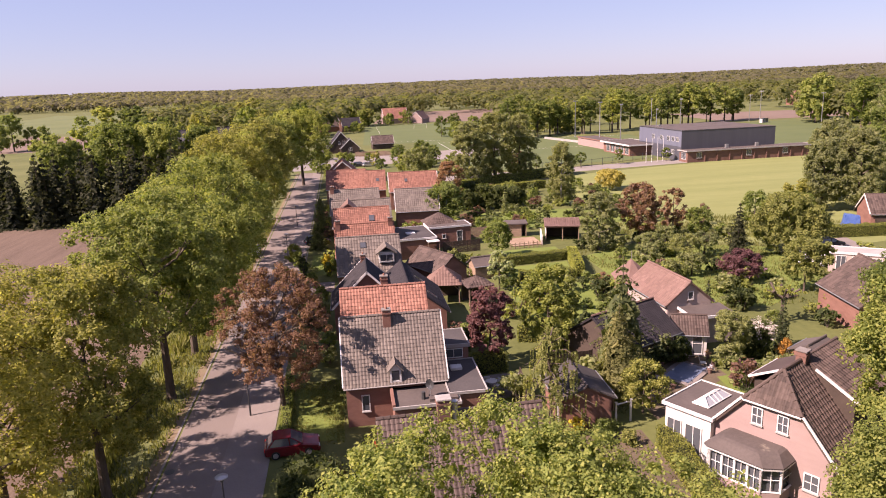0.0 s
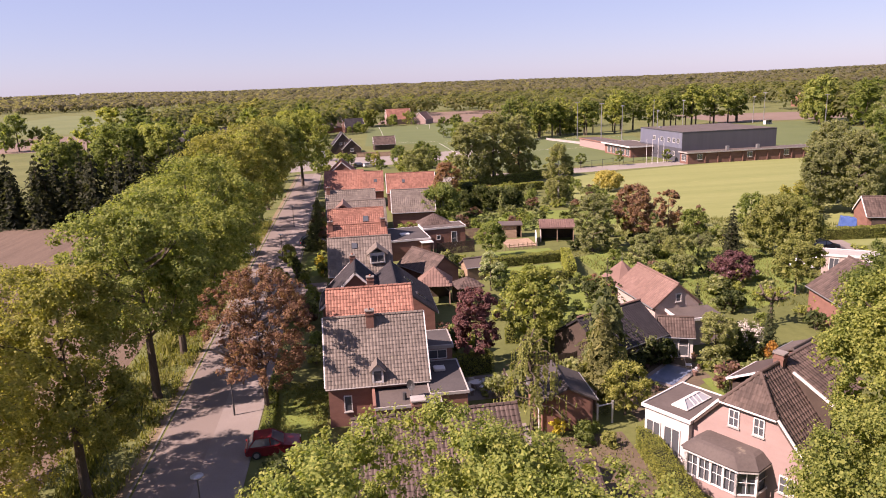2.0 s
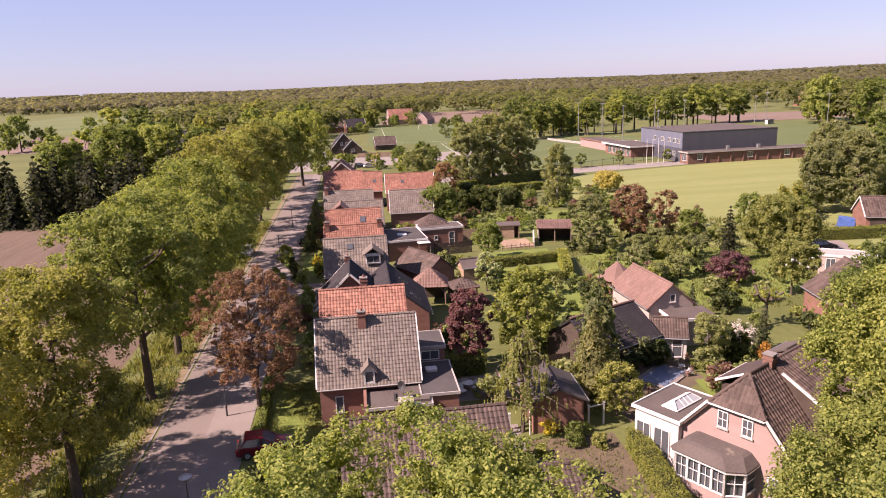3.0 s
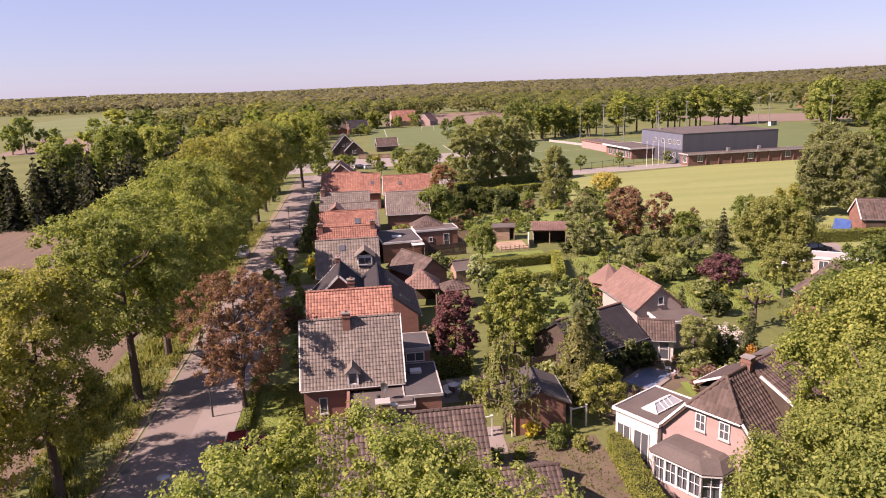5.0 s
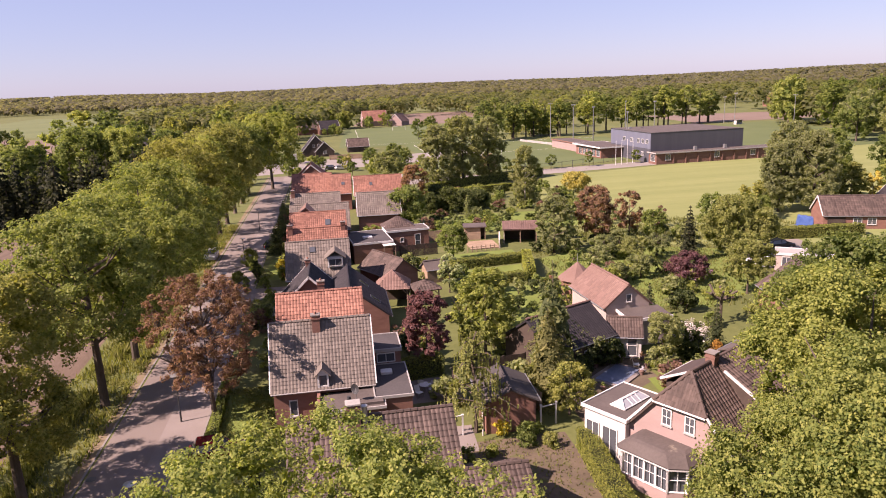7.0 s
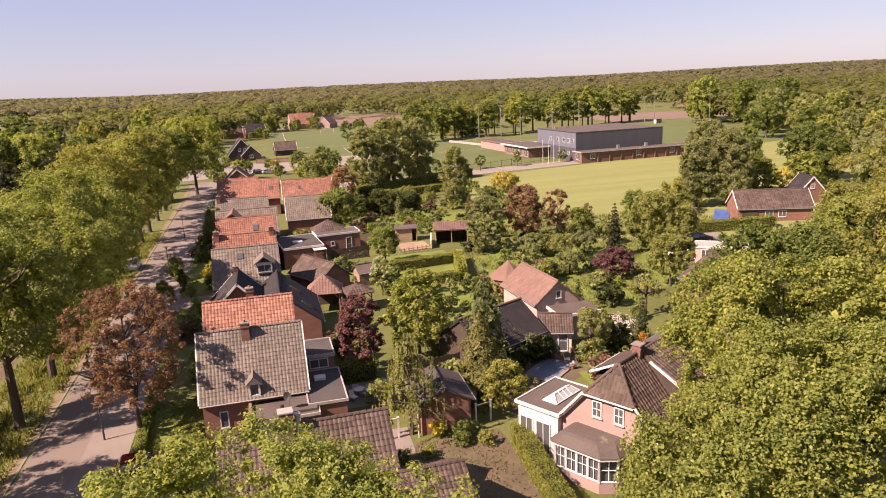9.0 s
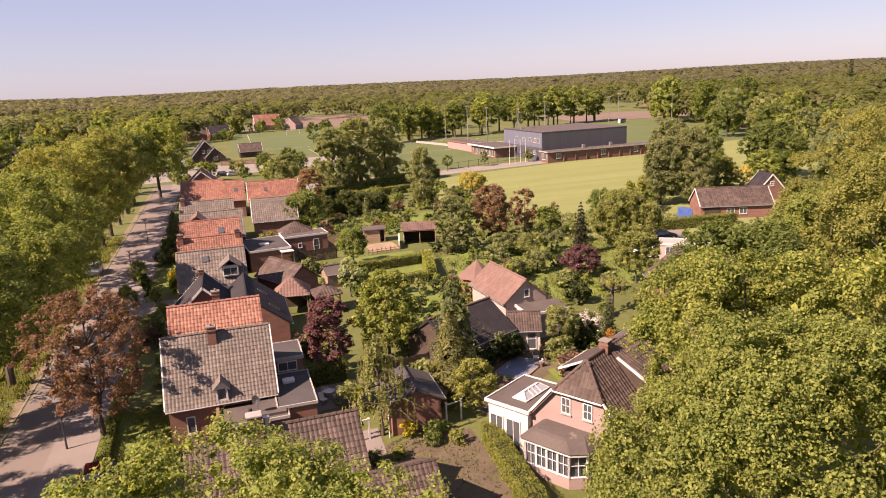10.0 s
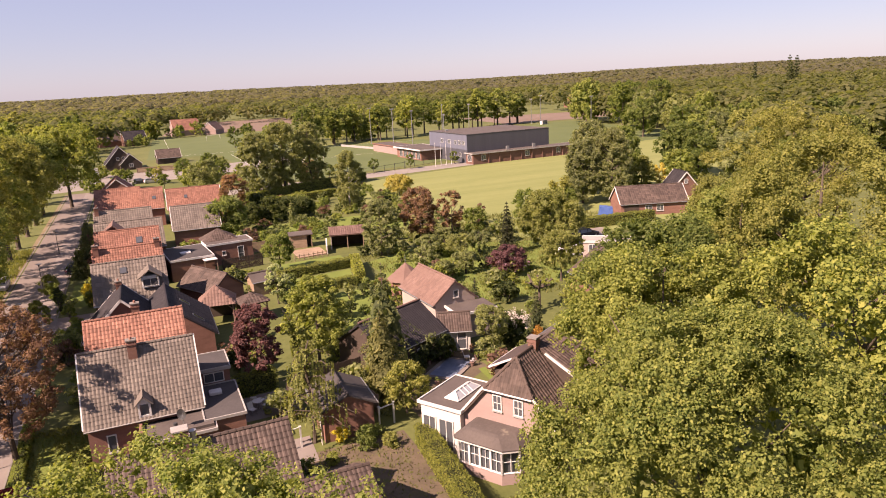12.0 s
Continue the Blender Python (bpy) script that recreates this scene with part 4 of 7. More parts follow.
for s in (-1, 1):
    bm = bmesh.new()
    p = [(0, 1.0, RZ), (s * HX_, -0.25, HZ), (s * EX, -0.25, EZ), (s * EX, 8.3, EZ), (0, 8.3, RZ)]
    slab(bm, p if s > 0 else p[::-1], 0.12)
    part("roof_slope", bm, TILE_BROWN, ph)
    ln = math.hypot(EX, RZ - EZ)
    slopes.append(((0, -0.25, RZ), (0, 1, 0), (s * EX, 0, EZ - RZ), 8.55, ln, lambda a_, d_, cut=ln * HX_ / EX: d_ > cut * (1 - a_ / 1.25)))
    bm = bmesh.new()
    p = [(s * HX_, -0.3, HZ + 0.04), (s * (EX + 0.05), -0.3, EZ - 0.02), (s * (EX + 0.05), -0.22, EZ - 0.02), (s * HX_, -0.22, HZ + 0.04)]
    slab(bm, p[::-1] if s > 0 else p, 0.15)
    part("verge_board", bm, WHITE, ph)
    bm = bmesh.new()
    tube(bm, [(s * (EX + 0.06), -0.2, EZ - 0.03), (s * (EX + 0.06), 8.3, EZ - 0.03)], [0.065, 0.065], 6)
    part("gutter", bm, STEEL, ph)
bm = bmesh.new()
slab(bm, [(0, 1.0, RZ), (-HX_, -0.25, HZ), (HX_, -0.25, HZ)], 0.12)
part("roof_slope", bm, TILE_BROWN, ph)
hl = math.hypot(1.25, 2.0)
slopes.append(((-HX_, 1.0, RZ), (1, 0, 0), (0, -1.25, HZ - RZ), 2 * HX_, hl, lambda a_, d_: abs(a_ - HX_) < HX_ * d_ / hl + 0.05))
slopes.append(((0, 3.5, 7.46), (0, 1, 0), (3.4, 0, -1.9), 4.6, math.hypot(3.4, 1.9), None))
tagged(new("roof_tiles", tile_mesh(slopes, 0.3, 0.34, TILE_BROWN, 0.06)), kind="stuff").parent = ph
for p0, p1 in (((0, 1.0, RZ + 0.04), (0, 8.3, RZ + 0.04)), ((0, 1.0, RZ + 0.04), (-HX_, -0.25, HZ + 0.05)), ((0, 1.0, RZ + 0.04), (HX_, -0.25, HZ + 0.05))):
    n = 20 if p1[1] > 5 else 6
    rp, rr = [], []
    for k in range(n):
        rp += [Vector(p0).lerp(Vector(p1), k / n), Vector(p0).lerp(Vector(p1), (k + 0.97) / n)]
        rr += [0.11, 0.135]
    bm = bmesh.new()
    tube(bm, rp, rr, 8)
    part("ridge_cap", bm, TILE_BROWN, ph)
bm = bmesh.new()
tube(bm, [(-HX_, -0.32, HZ - 0.02), (HX_, -0.32, HZ - 0.02)], [0.06, 0.06], 6)
part("gutter", bm, WHITE, ph)
bm = bmesh.new()
slab(bm, [(0, 3.5, 7.45), (3.4, 3.5, 5.55), (3.4, 8.1, 5.55), (0, 8.1, 7.45)], 0.1)
part("raised_roof", bm, TILE_BROWN, ph)
bm = bmesh.new()
slab(bm, [(0.85, 3.4, 7.02), (3.45, 3.4, 5.57), (3.45, 3.5, 5.57), (0.85, 3.5, 7.02)], 0.16)
part("verge_board", bm, WHITE, ph)
bm = bmesh.new()
for f in ([(0.2, 3.65, 7.2), (3.1, 3.65, 3.7), (3.1, 3.65, 5.68)], [(3.1, 3.65, 3.7), (3.1, 8.0, 3.7), (3.1, 8.0, 5.68), (3.1, 3.65, 5.68)]):
    bm.faces.new([bm.verts.new(p) for p in f])
part("dormer_wall", bm, WOOD_DARK, ph)
add_chimney(ph, 0.0, 3.4, 6.9, 7.95, 0.6, 0.55, BRICK_DARK, KERB_DULL, 0)
bm = bmesh.new()
box(bm, -1.95, -0.5, 1.5, 4.6, 4.6, 6.1)
dm = part("dormer", bm, WOOD_DARK, ph, "box dormer with flat roof")
bm = bmesh.new()
slab(bm, [(-2.2, 1.25, 6.3), (-0.02, 1.25, 7.43), (-0.02, 5.0, 7.43), (-2.2, 5.0, 6.3)], 0.1)
part("dormer_roof", bm, TILE_BROWN, dm)
bm = bmesh.new()
slab(bm, [(-2.26, 1.16, 6.3), (-0.2, 1.16, 7.36), (-0.2, 1.25, 7.36), (-2.26, 1.25, 6.3)], 0.13)
slab(bm, [(-2.28, 1.25, 6.29), (-2.2, 1.25, 6.32), (-2.2, 5.0, 6.32), (-2.28, 5.0, 6.29)], 0.16)
part("fascia", bm, WHITE, dm)
for wx in (-0.9, 0.65):
    add_window(ph, Matrix.Translation((wx, 0, 3.9)), 0.68, 1.12, WHITE, 1, 1)
add_window(ph, Matrix.Translation((2.5, 0, 0.9)), 0.9, 1.1, WHITE, 1, 1)
# bay with a mansard roof
BAY = ((-2.95, 0.0), (-2.95, -1.75), (-2.7, -2.05), (0.5, -2.05), (1.35, -1.3), (1.35, 0.0))


def bay_ring(z, grow):
    return [(x + grow * (1 if x > 0 else -1), y - (grow if y < -0.1 else 0), z) for x, y in BAY]


def loft(bm, rings, cap=True):
    vs = [[bm.verts.new(p) for p in r] for r in rings]
    for a_, b_ in zip(vs, vs[1:]):
        for i in range(len(a_) - 1):
            bm.faces.new((a_[i], a_[i + 1], b_[i + 1], b_[i]))
    if cap:
        bm.faces.new(vs[-1])


bm = bmesh.new()
loft(bm, [bay_ring(-0.1, 0), bay_ring(0.75, 0)])
bay = part("bay_base", bm, BRICK_PINK, ph, "low brick base of the bay")
bm = bmesh.new()
loft(bm, [bay_ring(0.75, -0.12), bay_ring(2.4, -0.12)], False)
part("pane", bm, GLASS, bay, "large panes of the bay")
bm = bmesh.new()
for i in range(1, 5):
    p0, p1 = Vector((*BAY[i - 1], 0)), Vector((*BAY[i], 0))
    n = {1: 2, 2: 1, 3: 4, 4: 1}[i]
    for k in range(n + 1):
        q = p0.lerp(p1, k / n)
        box(bm, q.x - 0.07, q.x + 0.07, q.y - 0.07 + 0.05, q.y + 0.07 + 0.05, 0.75, 2.4)
        if k < n:
            for f_ in (0.5,):
                c_ = p0.lerp(p1, (k + f_) / n)
                box(bm, c_.x - 0.02, c_.x + 0.02, c_.y + 0.03, c_.y + 0.09, 0.8, 2.35)
for i in range(5):
    p0, p1 = Vector((*BAY[i], 0)), Vector((*BAY[i + 1], 0))
    for z, r in ((0.8, 0.07), (1.6, 0.025), (2.32, 0.1)):
        tube(bm, [(p0.x, p0.y + 0.05, z), (p1.x, p1.y + 0.05, z)], [r, r], 4)
part("window_frame", bm, WHITE, bay, "white glazing bars of the bay")
bm = bmesh.new()
loft(bm, [bay_ring(2.4, 0.16), bay_ring(2.52, 0.18), bay_ring(3.0, -0.35), bay_ring(3.08, -0.6)])
part("bay_roof", bm, BITUMEN, ph, "brown felt mansard roof of the bay")
bm = bmesh.new()
loft(bm, [bay_ring(2.36, 0.2), bay_ring(2.47, 0.21)], False)
part("gutter", bm, WHITE, ph)
# flat-roofed garden room
flat_block(ph, -6.9, -3.62, -0.4, 4.1, 3.4, RENDER_W, BITUMEN, WHITE, 0.16, 0.2)
for wx, ww in ((-6.2, 1.1), (-4.8, 1.2)):
    add_window(ph, Matrix.Translation((wx, -0.4, 0.15)), ww, 2.3, WHITE, 0 if ww > 1.2 else 1, 0, False)
add_window(ph, rotz(-90) @ Matrix.Translation((-1.9, -6.9, 0.15)), 3.0, 2.3, WHITE, 2, 0, False)
bm = bmesh.new()
p = [(-5.55, 0.6, 3.46), (-4.4, 0.6, 3.46), (-4.4, 3.45, 3.46), (-5.55, 3.45, 3.46)]
r0, r1 = (-4.97, 1.1, 3.85), (-4.97, 2.95, 3.85)
vs = [bm.verts.new(q) for q in (*p, r0, r1)]
for f in ((0, 1, 4), (1, 2, 5, 4), (2, 3, 5), (3, 0, 4, 5)):
    bm.faces.new([vs[i] for i in f])
lt = part("roof_lantern", bm, PALE_GLASS, ph, "glazed roof lantern")
bm = bmesh.new()
for q0, q1 in ((p[0], r0), (p[1], r0), (p[2], r1), (p[3], r1), (r0, r1), (p[0], p[1]), (p[1], p[2]), (p[2], p[3]), (p[3], p[0])):
    tube(bm, [q0, q1], [0.05, 0.05], 5)
for k in (1, 2, 3):
    yy = 1.1 + 1.85 * k / 4
    tube(bm, [(-5.55, yy, 3.48), (-4.97, yy, 3.87), (-4.4, yy, 3.48)], [0.04, 0.04, 0.04], 5)
part("lantern_frame", bm, WHITE, lt)

# ---- other buildings among the gardens ----
gable_house("shed", 16.5, 46.5, 88, 4.5, 3.7, 2.55, 3.45, BRICK, DARK_ROOF, "brick garden shed with low brown felt roof", category="shed", tiles=False, verge=None)
g2 = gable_house("house", 32.15, 64.2, 94, 8.0, 4.6, 3.4, 5.35, BRICK_PALE, TILE_PINK, "small pink-roofed brick house with window in its gable", tw=0.3, tl=0.4, windows=(("W", 0.1, 3.55, 0.6, 0.8, 0, 0), ("S", -2.4, 1.4, 0.8, 0.9, 0, 0)), verge=None)
bm = bmesh.new()
slab(bm, [(-6.8, -3.2, 2.75), (-4.05, -3.2, 2.95), (-4.05, 1.2, 2.95), (-6.8, 1.2, 2.75)], 0.16)
part("lean_to_roof", bm, BITUMEN, g2)
bm = bmesh.new()
slab(bm, [(-6.8, 1.2, 2.79), (-4.05, 1.2, 2.99), (-4.05, 1.32, 2.99), (-6.8, 1.32, 2.79)], 0.26)
box(bm, -6.92, -6.8, -3.2, 1.32, 2.53, 2.79)
part("fascia", bm, WHITE, g2)
bm = bmesh.new()
box(bm, -6.6, -4.05, -3.0, 1.05, -0.05, 2.6)
part("lean_to_wall", bm, BRICK_PALE, g2)
bn = gable_house("barn", 24.1, 56.3, 26, 7.6, 6.0, 2.6, 4.7, WOOD_DARK, TILE_DARK, "low outbuilding with dark tiled roof and red ridge", category="outbuilding", windows=(("S", 0.6, 0.9, 1.0, 0.8, 1, 1), ("S", 2.6, 0.3, 1.2, 1.8, 1, 0)), verge=None)
bm = bmesh.new()
for k in range(20):
    tube(bm, [(-3.98 + k * 0.4, 0, 4.8), (-3.6 + k * 0.4, 0, 4.815)], [0.1, 0.12], 6)
part("red_ridge_tiles", bm, TILE_PINK, bn, "red clay ridge tiles")
gable_house("barn", 30.5, 56.5, -20, 2.8, 2.8, 2.3, 3.4, RENDER_W, TILE_BROWN, "white-walled lean-to with dark tiled roof", category="outbuilding", windows=(("S", 0.6, 0.2, 0.9, 2.0, 0, 1),), verge=None)
hex_ = thing("garden_house", 31.9, 72.8, 0, 15, "round brick garden house with conical red roof", "garden house")
bm = bmesh.new()
bmesh.ops.create_cone(bm, segments=8, radius1=1.9, radius2=1.9, depth=2.7, matrix=Matrix.Translation((0, 0, 1.3)), cap_ends=True)
part("wall", bm, BRICK, hex_)
bm = bmesh.new()
bmesh.ops.create_cone(bm, segments=8, radius1=2.3, radius2=0.05, depth=1.9, matrix=Matrix.Translation((0, 0, 3.55)), cap_ends=True)
part("roof", bm, TILE_PINK, hex_)
bm = bmesh.new()
tube(bm, [(0, 0, 4.4), (0, 0, 5.5)], [0.05, 0.02], 6)
part("finial", bm, STEEL, hex_)
gr = gable_house("barn", 88.4, 97.4, -20, 12.0, 6.0, 2.4, 4.9, BRICK, TILE_BROWN, "brick barn with brown roof and a garage door", category="barn", tw=0.4, tl=0.45, windows=(("S", -1.0, 0.7, 1.3, 1.1, 1, 0), ("S", 1.1, 0.7, 1.3, 1.1, 1, 0)))
bm = bmesh.new()
for k in range(4):
    box(bm, -5.4, -2.8, -3.1, -2.98, 0.02 + k * 0.5, 0.48 + k * 0.5)
part("garage_door", bm, WOOD_DARK, gr, "dark panelled garage door")
gable_house("house", 105.0, 107.5, 75, 5.0, 4.4, 2.5, 5.0, BRICK_DARK, TILE_DARK, "dark gabled house half hidden behind oaks", windows=(("W", 0, 2.7, 0.8, 0.9, 1, 1),), tw=0.4, tl=0.45)
gable_house("house", 52.0, 59.4, 80, 8.0, 7.6, 3.0, 5.8, BRICK, TILE_BROWN, "house with brown tiled roof behind trees", tw=0.35, tl=0.4, verge=None)
gable_house("outbuilding", 38.5, 50.0, 30, 3.0, 2.4, 2.1, 2.6, BRICK, BITUMEN, "small brick outbuilding with flat felt roof", category="outbuilding", tiles=False, verge=None)
cb = thing("cabin", 61.0, 76.2, 0, -36, "flat-roofed garden cabin with white door and windows", "cabin")
flat_block(cb, -1.4, 5.0, -1.0, 2.2, 2.6, BRICK_PALE, KERB, WHITE)
add_window(cb, Matrix.Translation((-0.1, -1.0, 0.1)), 1.1, 2.1, WHITE, 1, 0, False)
for wx in (1.7, 3.6):
    add_window(cb, Matrix.Translation((wx, -1.0, 1.0)), 1.3, 1.1, WHITE, 1, 0, False)
s1 = thing("shed", 27.2, 108.4, 0, -8, "open-fronted timber shed with pale trim", "shed")
bm = bmesh.new()
for q in ((-1.7, 1.7, 1.1, 1.2), (-1.7, -1.6, -1.1, 1.1), (1.6, 1.7, -1.1, 1.1), (-1.6, 0.9, -1.1, -1.0)):
    box(bm, *q, -0.02, 2.1)
part("wall", bm, WOOD, s1)
bm = bmesh.new()
slab(bm, [(-1.9, -1.4, 2.2), (1.9, -1.4, 2.2), (1.9, 1.4, 2.32), (-1.9, 1.4, 2.32)], 0.14)
part("roof", bm, BITUMEN, s1)
s2_ = thing("summer_house", 33.6, 103.6, 0, -14, "white summer house with faded red roof and open front", "summer house")
# back and right walls: dark timber colour puts in the shade of the interior
bm = bmesh.new()
for q in ((-2.6, 2.6, 2.0, 2.15), (2.45, 2.6, -0.5, 2.0)):
    box(bm, *q, -0.02, 2.3)
part("wall", bm, WOOD_DARK, s2_)
bm = bmesh.new()
box(bm, -2.6, -2.45, -1.1, 2.0, -0.02, 2.3)
part("side_wall", bm, RENDER_W, s2_, "white side wall")
bm = bmesh.new()
slab(bm, [(-2.8, -1.3, 2.3), (2.8, -1.3, 2.3), (2.8, 2.4, 2.95), (-2.8, 2.4, 2.95)], 0.14)
part("roof", bm, TILE_PINK, s2_)
tagged(new("roof_tiles", tile_mesh([((-2.8, 2.4, 2.96), (1, 0, 0), (0, -3.7, -0.65), 5.6, 3.75, None)], 0.35, 0.45, TILE_PINK)), kind="stuff").parent = s2_
for px in (-2.5, 0.0, 2.5):
    bm = bmesh.new()
    box(bm, px - 0.06, px + 0.06, -1.1, -0.98, 0, 2.25)
    part("post", bm, WOOD, s2_)
bm = bmesh.new()
box(bm, -3.4, -3.2, -4.0, 2.0, 0, 1.3)
part("garden_wall", bm, RENDER_W, s2_, "low white garden wall")

# ---- sports hall ----
hall = thing("sports_hall", 112.0, 205.0, 0, 2, "blue-grey clad sports hall with brick annex", "sports hall")
bm = bmesh.new()
box(bm, -15.0, 15.0, -13.8, 13.5, -0.1, 8.5)
part("wall", bm, CLAD_GREY, hall)
bm = bmesh.new()
box(bm, -15.05, 15.05, -13.85, 13.55, 8.5, 8.75)
part("roof_edge", bm, DARK_METAL, hall)
bm = bmesh.new()
box(bm, -14.8, 14.8, -13.6, 13.3, 8.6, 8.78)
part("roof", bm, BITUMEN, hall)
bm = bmesh.new()
box(bm, -15.06, -14.99, -13.7, 13.4, 4.0, 8.45)
part("side_cladding", bm, CLAD_LIGHT, hall, "paler side cladding")
for z in (5.4, 1.6):
    for k, yy in enumerate((-11.5, -9.0, -6.0, -1.5, 3.5)):
        if z > 3 or k in (1, 2):
            add_window(hall, rotz(-90) @ Matrix.Translation((-yy, -15.06, z)), 1.6, 1.3, WHITE, 1, 0, False)
flat_block(hall, -15.6, 24.5, -18.5, -13.86, 3.3, BRICK_DARK, BITUMEN, KERB, 0.28, 0.45)
for k in range(9):
    xx = -12 + k * 3.9
    if k in (0, 4, 7):
        add_window(hall, Matrix.Translation((xx, -18.5, 1.1)), 1.6, 1.6, WHITE, 1, 0)
    bm = bmesh.new()
    box(bm, xx + 1.6, xx + 1.9, -18.72, -18.5, 0, 3.0)
    part("pilaster", bm, BRICK_DARK, hall)
add_window(hall, rotz(-90) @ Matrix.Translation((16.3, -15.6, 0.8)), 2.6, 1.9, WHITE, 2, 0)
for px, py in ((-2.0, -16.0), (8.0, -15.5), (-12.0, 6.0)):
    bm = bmesh.new()
    box(bm, px - 0.4, px + 0.4, py - 0.4, py + 0.4, 3.3 if py < -14 else 8.7, 4.4 if py < -14 else 9.3)
    part("roof_vent", bm, STEEL, hall)
club = thing("clubhouse", 93.0, 222.0, 0, 4, "low brick clubhouse with white roof edge", "clubhouse")
flat_block(club, -4.5, 5.0, -13.0, 6.0, 3.6, BRICK, BITUMEN, WHITE, 0.4, 1.0)
flat_block(club, -2.0, 5.0, 6.4, 34.0, 3.0, BRICK_PINK, BITUMEN, BRICK, 0.3, 0.3)
for k in range(5):
    add_window(club, rotz(-90) @ Matrix.Translation((11.0 - k * 3.4, -4.5, 0.4)), 2.4, 2.2, WHITE, 1, 0, False)


# ---- large oaks ----
def make_oak(x, y, h, w, leaf, seed, label, group, lobes=46, subs=12, per=60, leaf_size=0.17, clear=0.22, lobe_r=0.15, sub_r=0.42, trunk_r=None, inner=0.5, belly=0.5, low=0.45, fill=4, up=0.8, tilt=0.5, skirt=0.85, heart=0):
    """A broad oak: rounded lobes set with small leafy sprays; the shaded underside carries fewer leaves."""
    rng = np.random.default_rng(seed)
    e = thing("oak_tree", x, y, 0, rng.uniform(0, 360), label, "tree", group)
    r = trunk_r or h * 0.02
    t = new("trunk", tree_trunk(rng, h, r, 0.36, w * 0.44, limbs=9))
    t.parent = e
    R = w * lobe_r
    c = crown_points(rng, lobes, w / 2 - R * 0.9, w / 2 - R * 0.9, h * clear + R, h - R * 0.85, belly, inner, skirt)
    rad = R * rng.uniform(0.7, 1.25, lobes)
    d = rng.normal(0, 1, (lobes, subs, 3))
    out = c - np.array((0, 0, h * 0.48))
    d += (out / np.linalg.norm(out, axis=1)[:, None])[:, None, :] * 1.1
    d /= np.linalg.norm(d, axis=2)[:, :, None]
    sub = (c[:, None, :] + d * rad[:, None, None] * rng.uniform(0.6, 1.06, (lobes, subs, 1)) * np.array((1, 1, 0.9))).reshape(-1, 3)
    face = d.reshape(-1, 3)
    sr = sub_r * rng.uniform(0.65, 1.35, len(sub))
    pos = []
    upper = sub[:, 2] > h * (clear + (1 - clear) * 0.42)
    for pick, n in ((upper, per), (~upper, max(6, int(per * low)))):
        q, f, s = sub[pick], face[pick], sr[pick]
        k = len(q)
        v = rng.normal(0, 1, (k, n, 3)) + f[:, None, :] * 0.7
        v /= np.linalg.norm(v, axis=2)[:, :, None]
        p = q[:, None, :] + v * s[:, None, None] * rng.uniform(0.45, 1.1, (k, n, 1)) * np.array((1, 1, 0.85))
        pos.append(leaves_at(rng, p.reshape(-1, 3), (v * 0.8 + f[:, None, :] * 0.35 + np.array((0, 0, up))).reshape(-1, 3), leaf_size, 0.66, tilt))
        v = rng.normal(0, 1, (k, fill, 3))
        v /= np.linalg.norm(v, axis=2)[:, :, None]
        p = q[:, None, :] - f[:, None, :] * s[:, None, None] * 0.45 + v * s[:, None, None] * 0.3
        pos.append(leaves_at(rng, p.reshape(-1, 3), (v + f[:, None, :]).reshape(-1, 3), np.repeat(s, fill) * 0.68, 0.8, 0.6))
    if heart:
        deep = crown_points(rng, heart, w * 0.27, w * 0.27, h * clear + R * 1.8, h - R * 3.2, belly, 0.85, skirt)
        way = deep - np.array((0, 0, h * 0.45))
        pos.append(leaves_at(rng, deep, way / np.linalg.norm(way, axis=1)[:, None], w * 0.042, 0.85, 0.5))
    o = new("crown", quads_mesh("crown", np.concatenate(pos), leaf))
    o.parent = e
    return e


AV = "oaks along the street"
RO = "oaks beside the gardens"
for k, (tx, ty, th, tw_) in enumerate(((-15.8, 42.0, 15.4, 9.6), (-15.2, 56.5, 17.6, 13.0), (-15.2, 66.2, 16.8, 14.0), (-15.4, 75.6, 18.2, 14.5), (-16.0, 87.5, 17.2, 13.5), (-16.5, 101.5, 19.2, 15.0))):
    make_oak(tx, ty, th, tw_, (OAK_YELLOW, OAK_LEAF, OAK_LEAF, OAK_LEAF, OAK_LEAF, OAK_BRONZE)[k], 110 + k, "tall roadside oak in fresh leaf on the grass verge", AV, lobes=(74, 98, 92, 90, 84, 84)[k], subs=14, per=(34, 36, 32, 30, 30, 30)[k], inner=(0.4, 0.6, 0.6, 0.5, 0.5, 0.5)[k], leaf_size=(0.19, 0.22, 0.23, 0.24, 0.25, 0.26)[k], skirt=(1.0, 0.95, 0.95, 0.9, 0.9, 0.9)[k], clear=(0.2, 0.26, 0.26, 0.25, 0.24, 0.24)[k], lobe_r=0.115, sub_r=(0.46, 0.5, 0.52, 0.52, 0.54, 0.54)[k], fill=2, low=0.9, heart=(0, 160, 160, 120, 120, 120)[k], belly=0.5, up=0.75, tilt=0.8)
for k, (ty, th, tw_) in enumerate(((114.0, 18.6, 14.0), (127.0, 18.8, 14.5), (137.0, 19.6, 15.5), (149.0, 18.0, 14.0), (162.0, 18.6, 14.5), (176.0, 17.6, 13.5))):
    make_oak(-16.2, ty, th, tw_, (OAK_LEAF, OAK_YELLOW, OAK_YELLOW, OAK_BRONZE, OAK_LEAF, OAK_LEAF)[k], 120 + k, "tall roadside oak in fresh leaf on the grass verge", AV, lobes=74, subs=12, per=26, inner=0.45, leaf_size=0.34, clear=0.24, lobe_r=0.13, sub_r=0.6, fill=4, up=0.9, tilt=0.5)
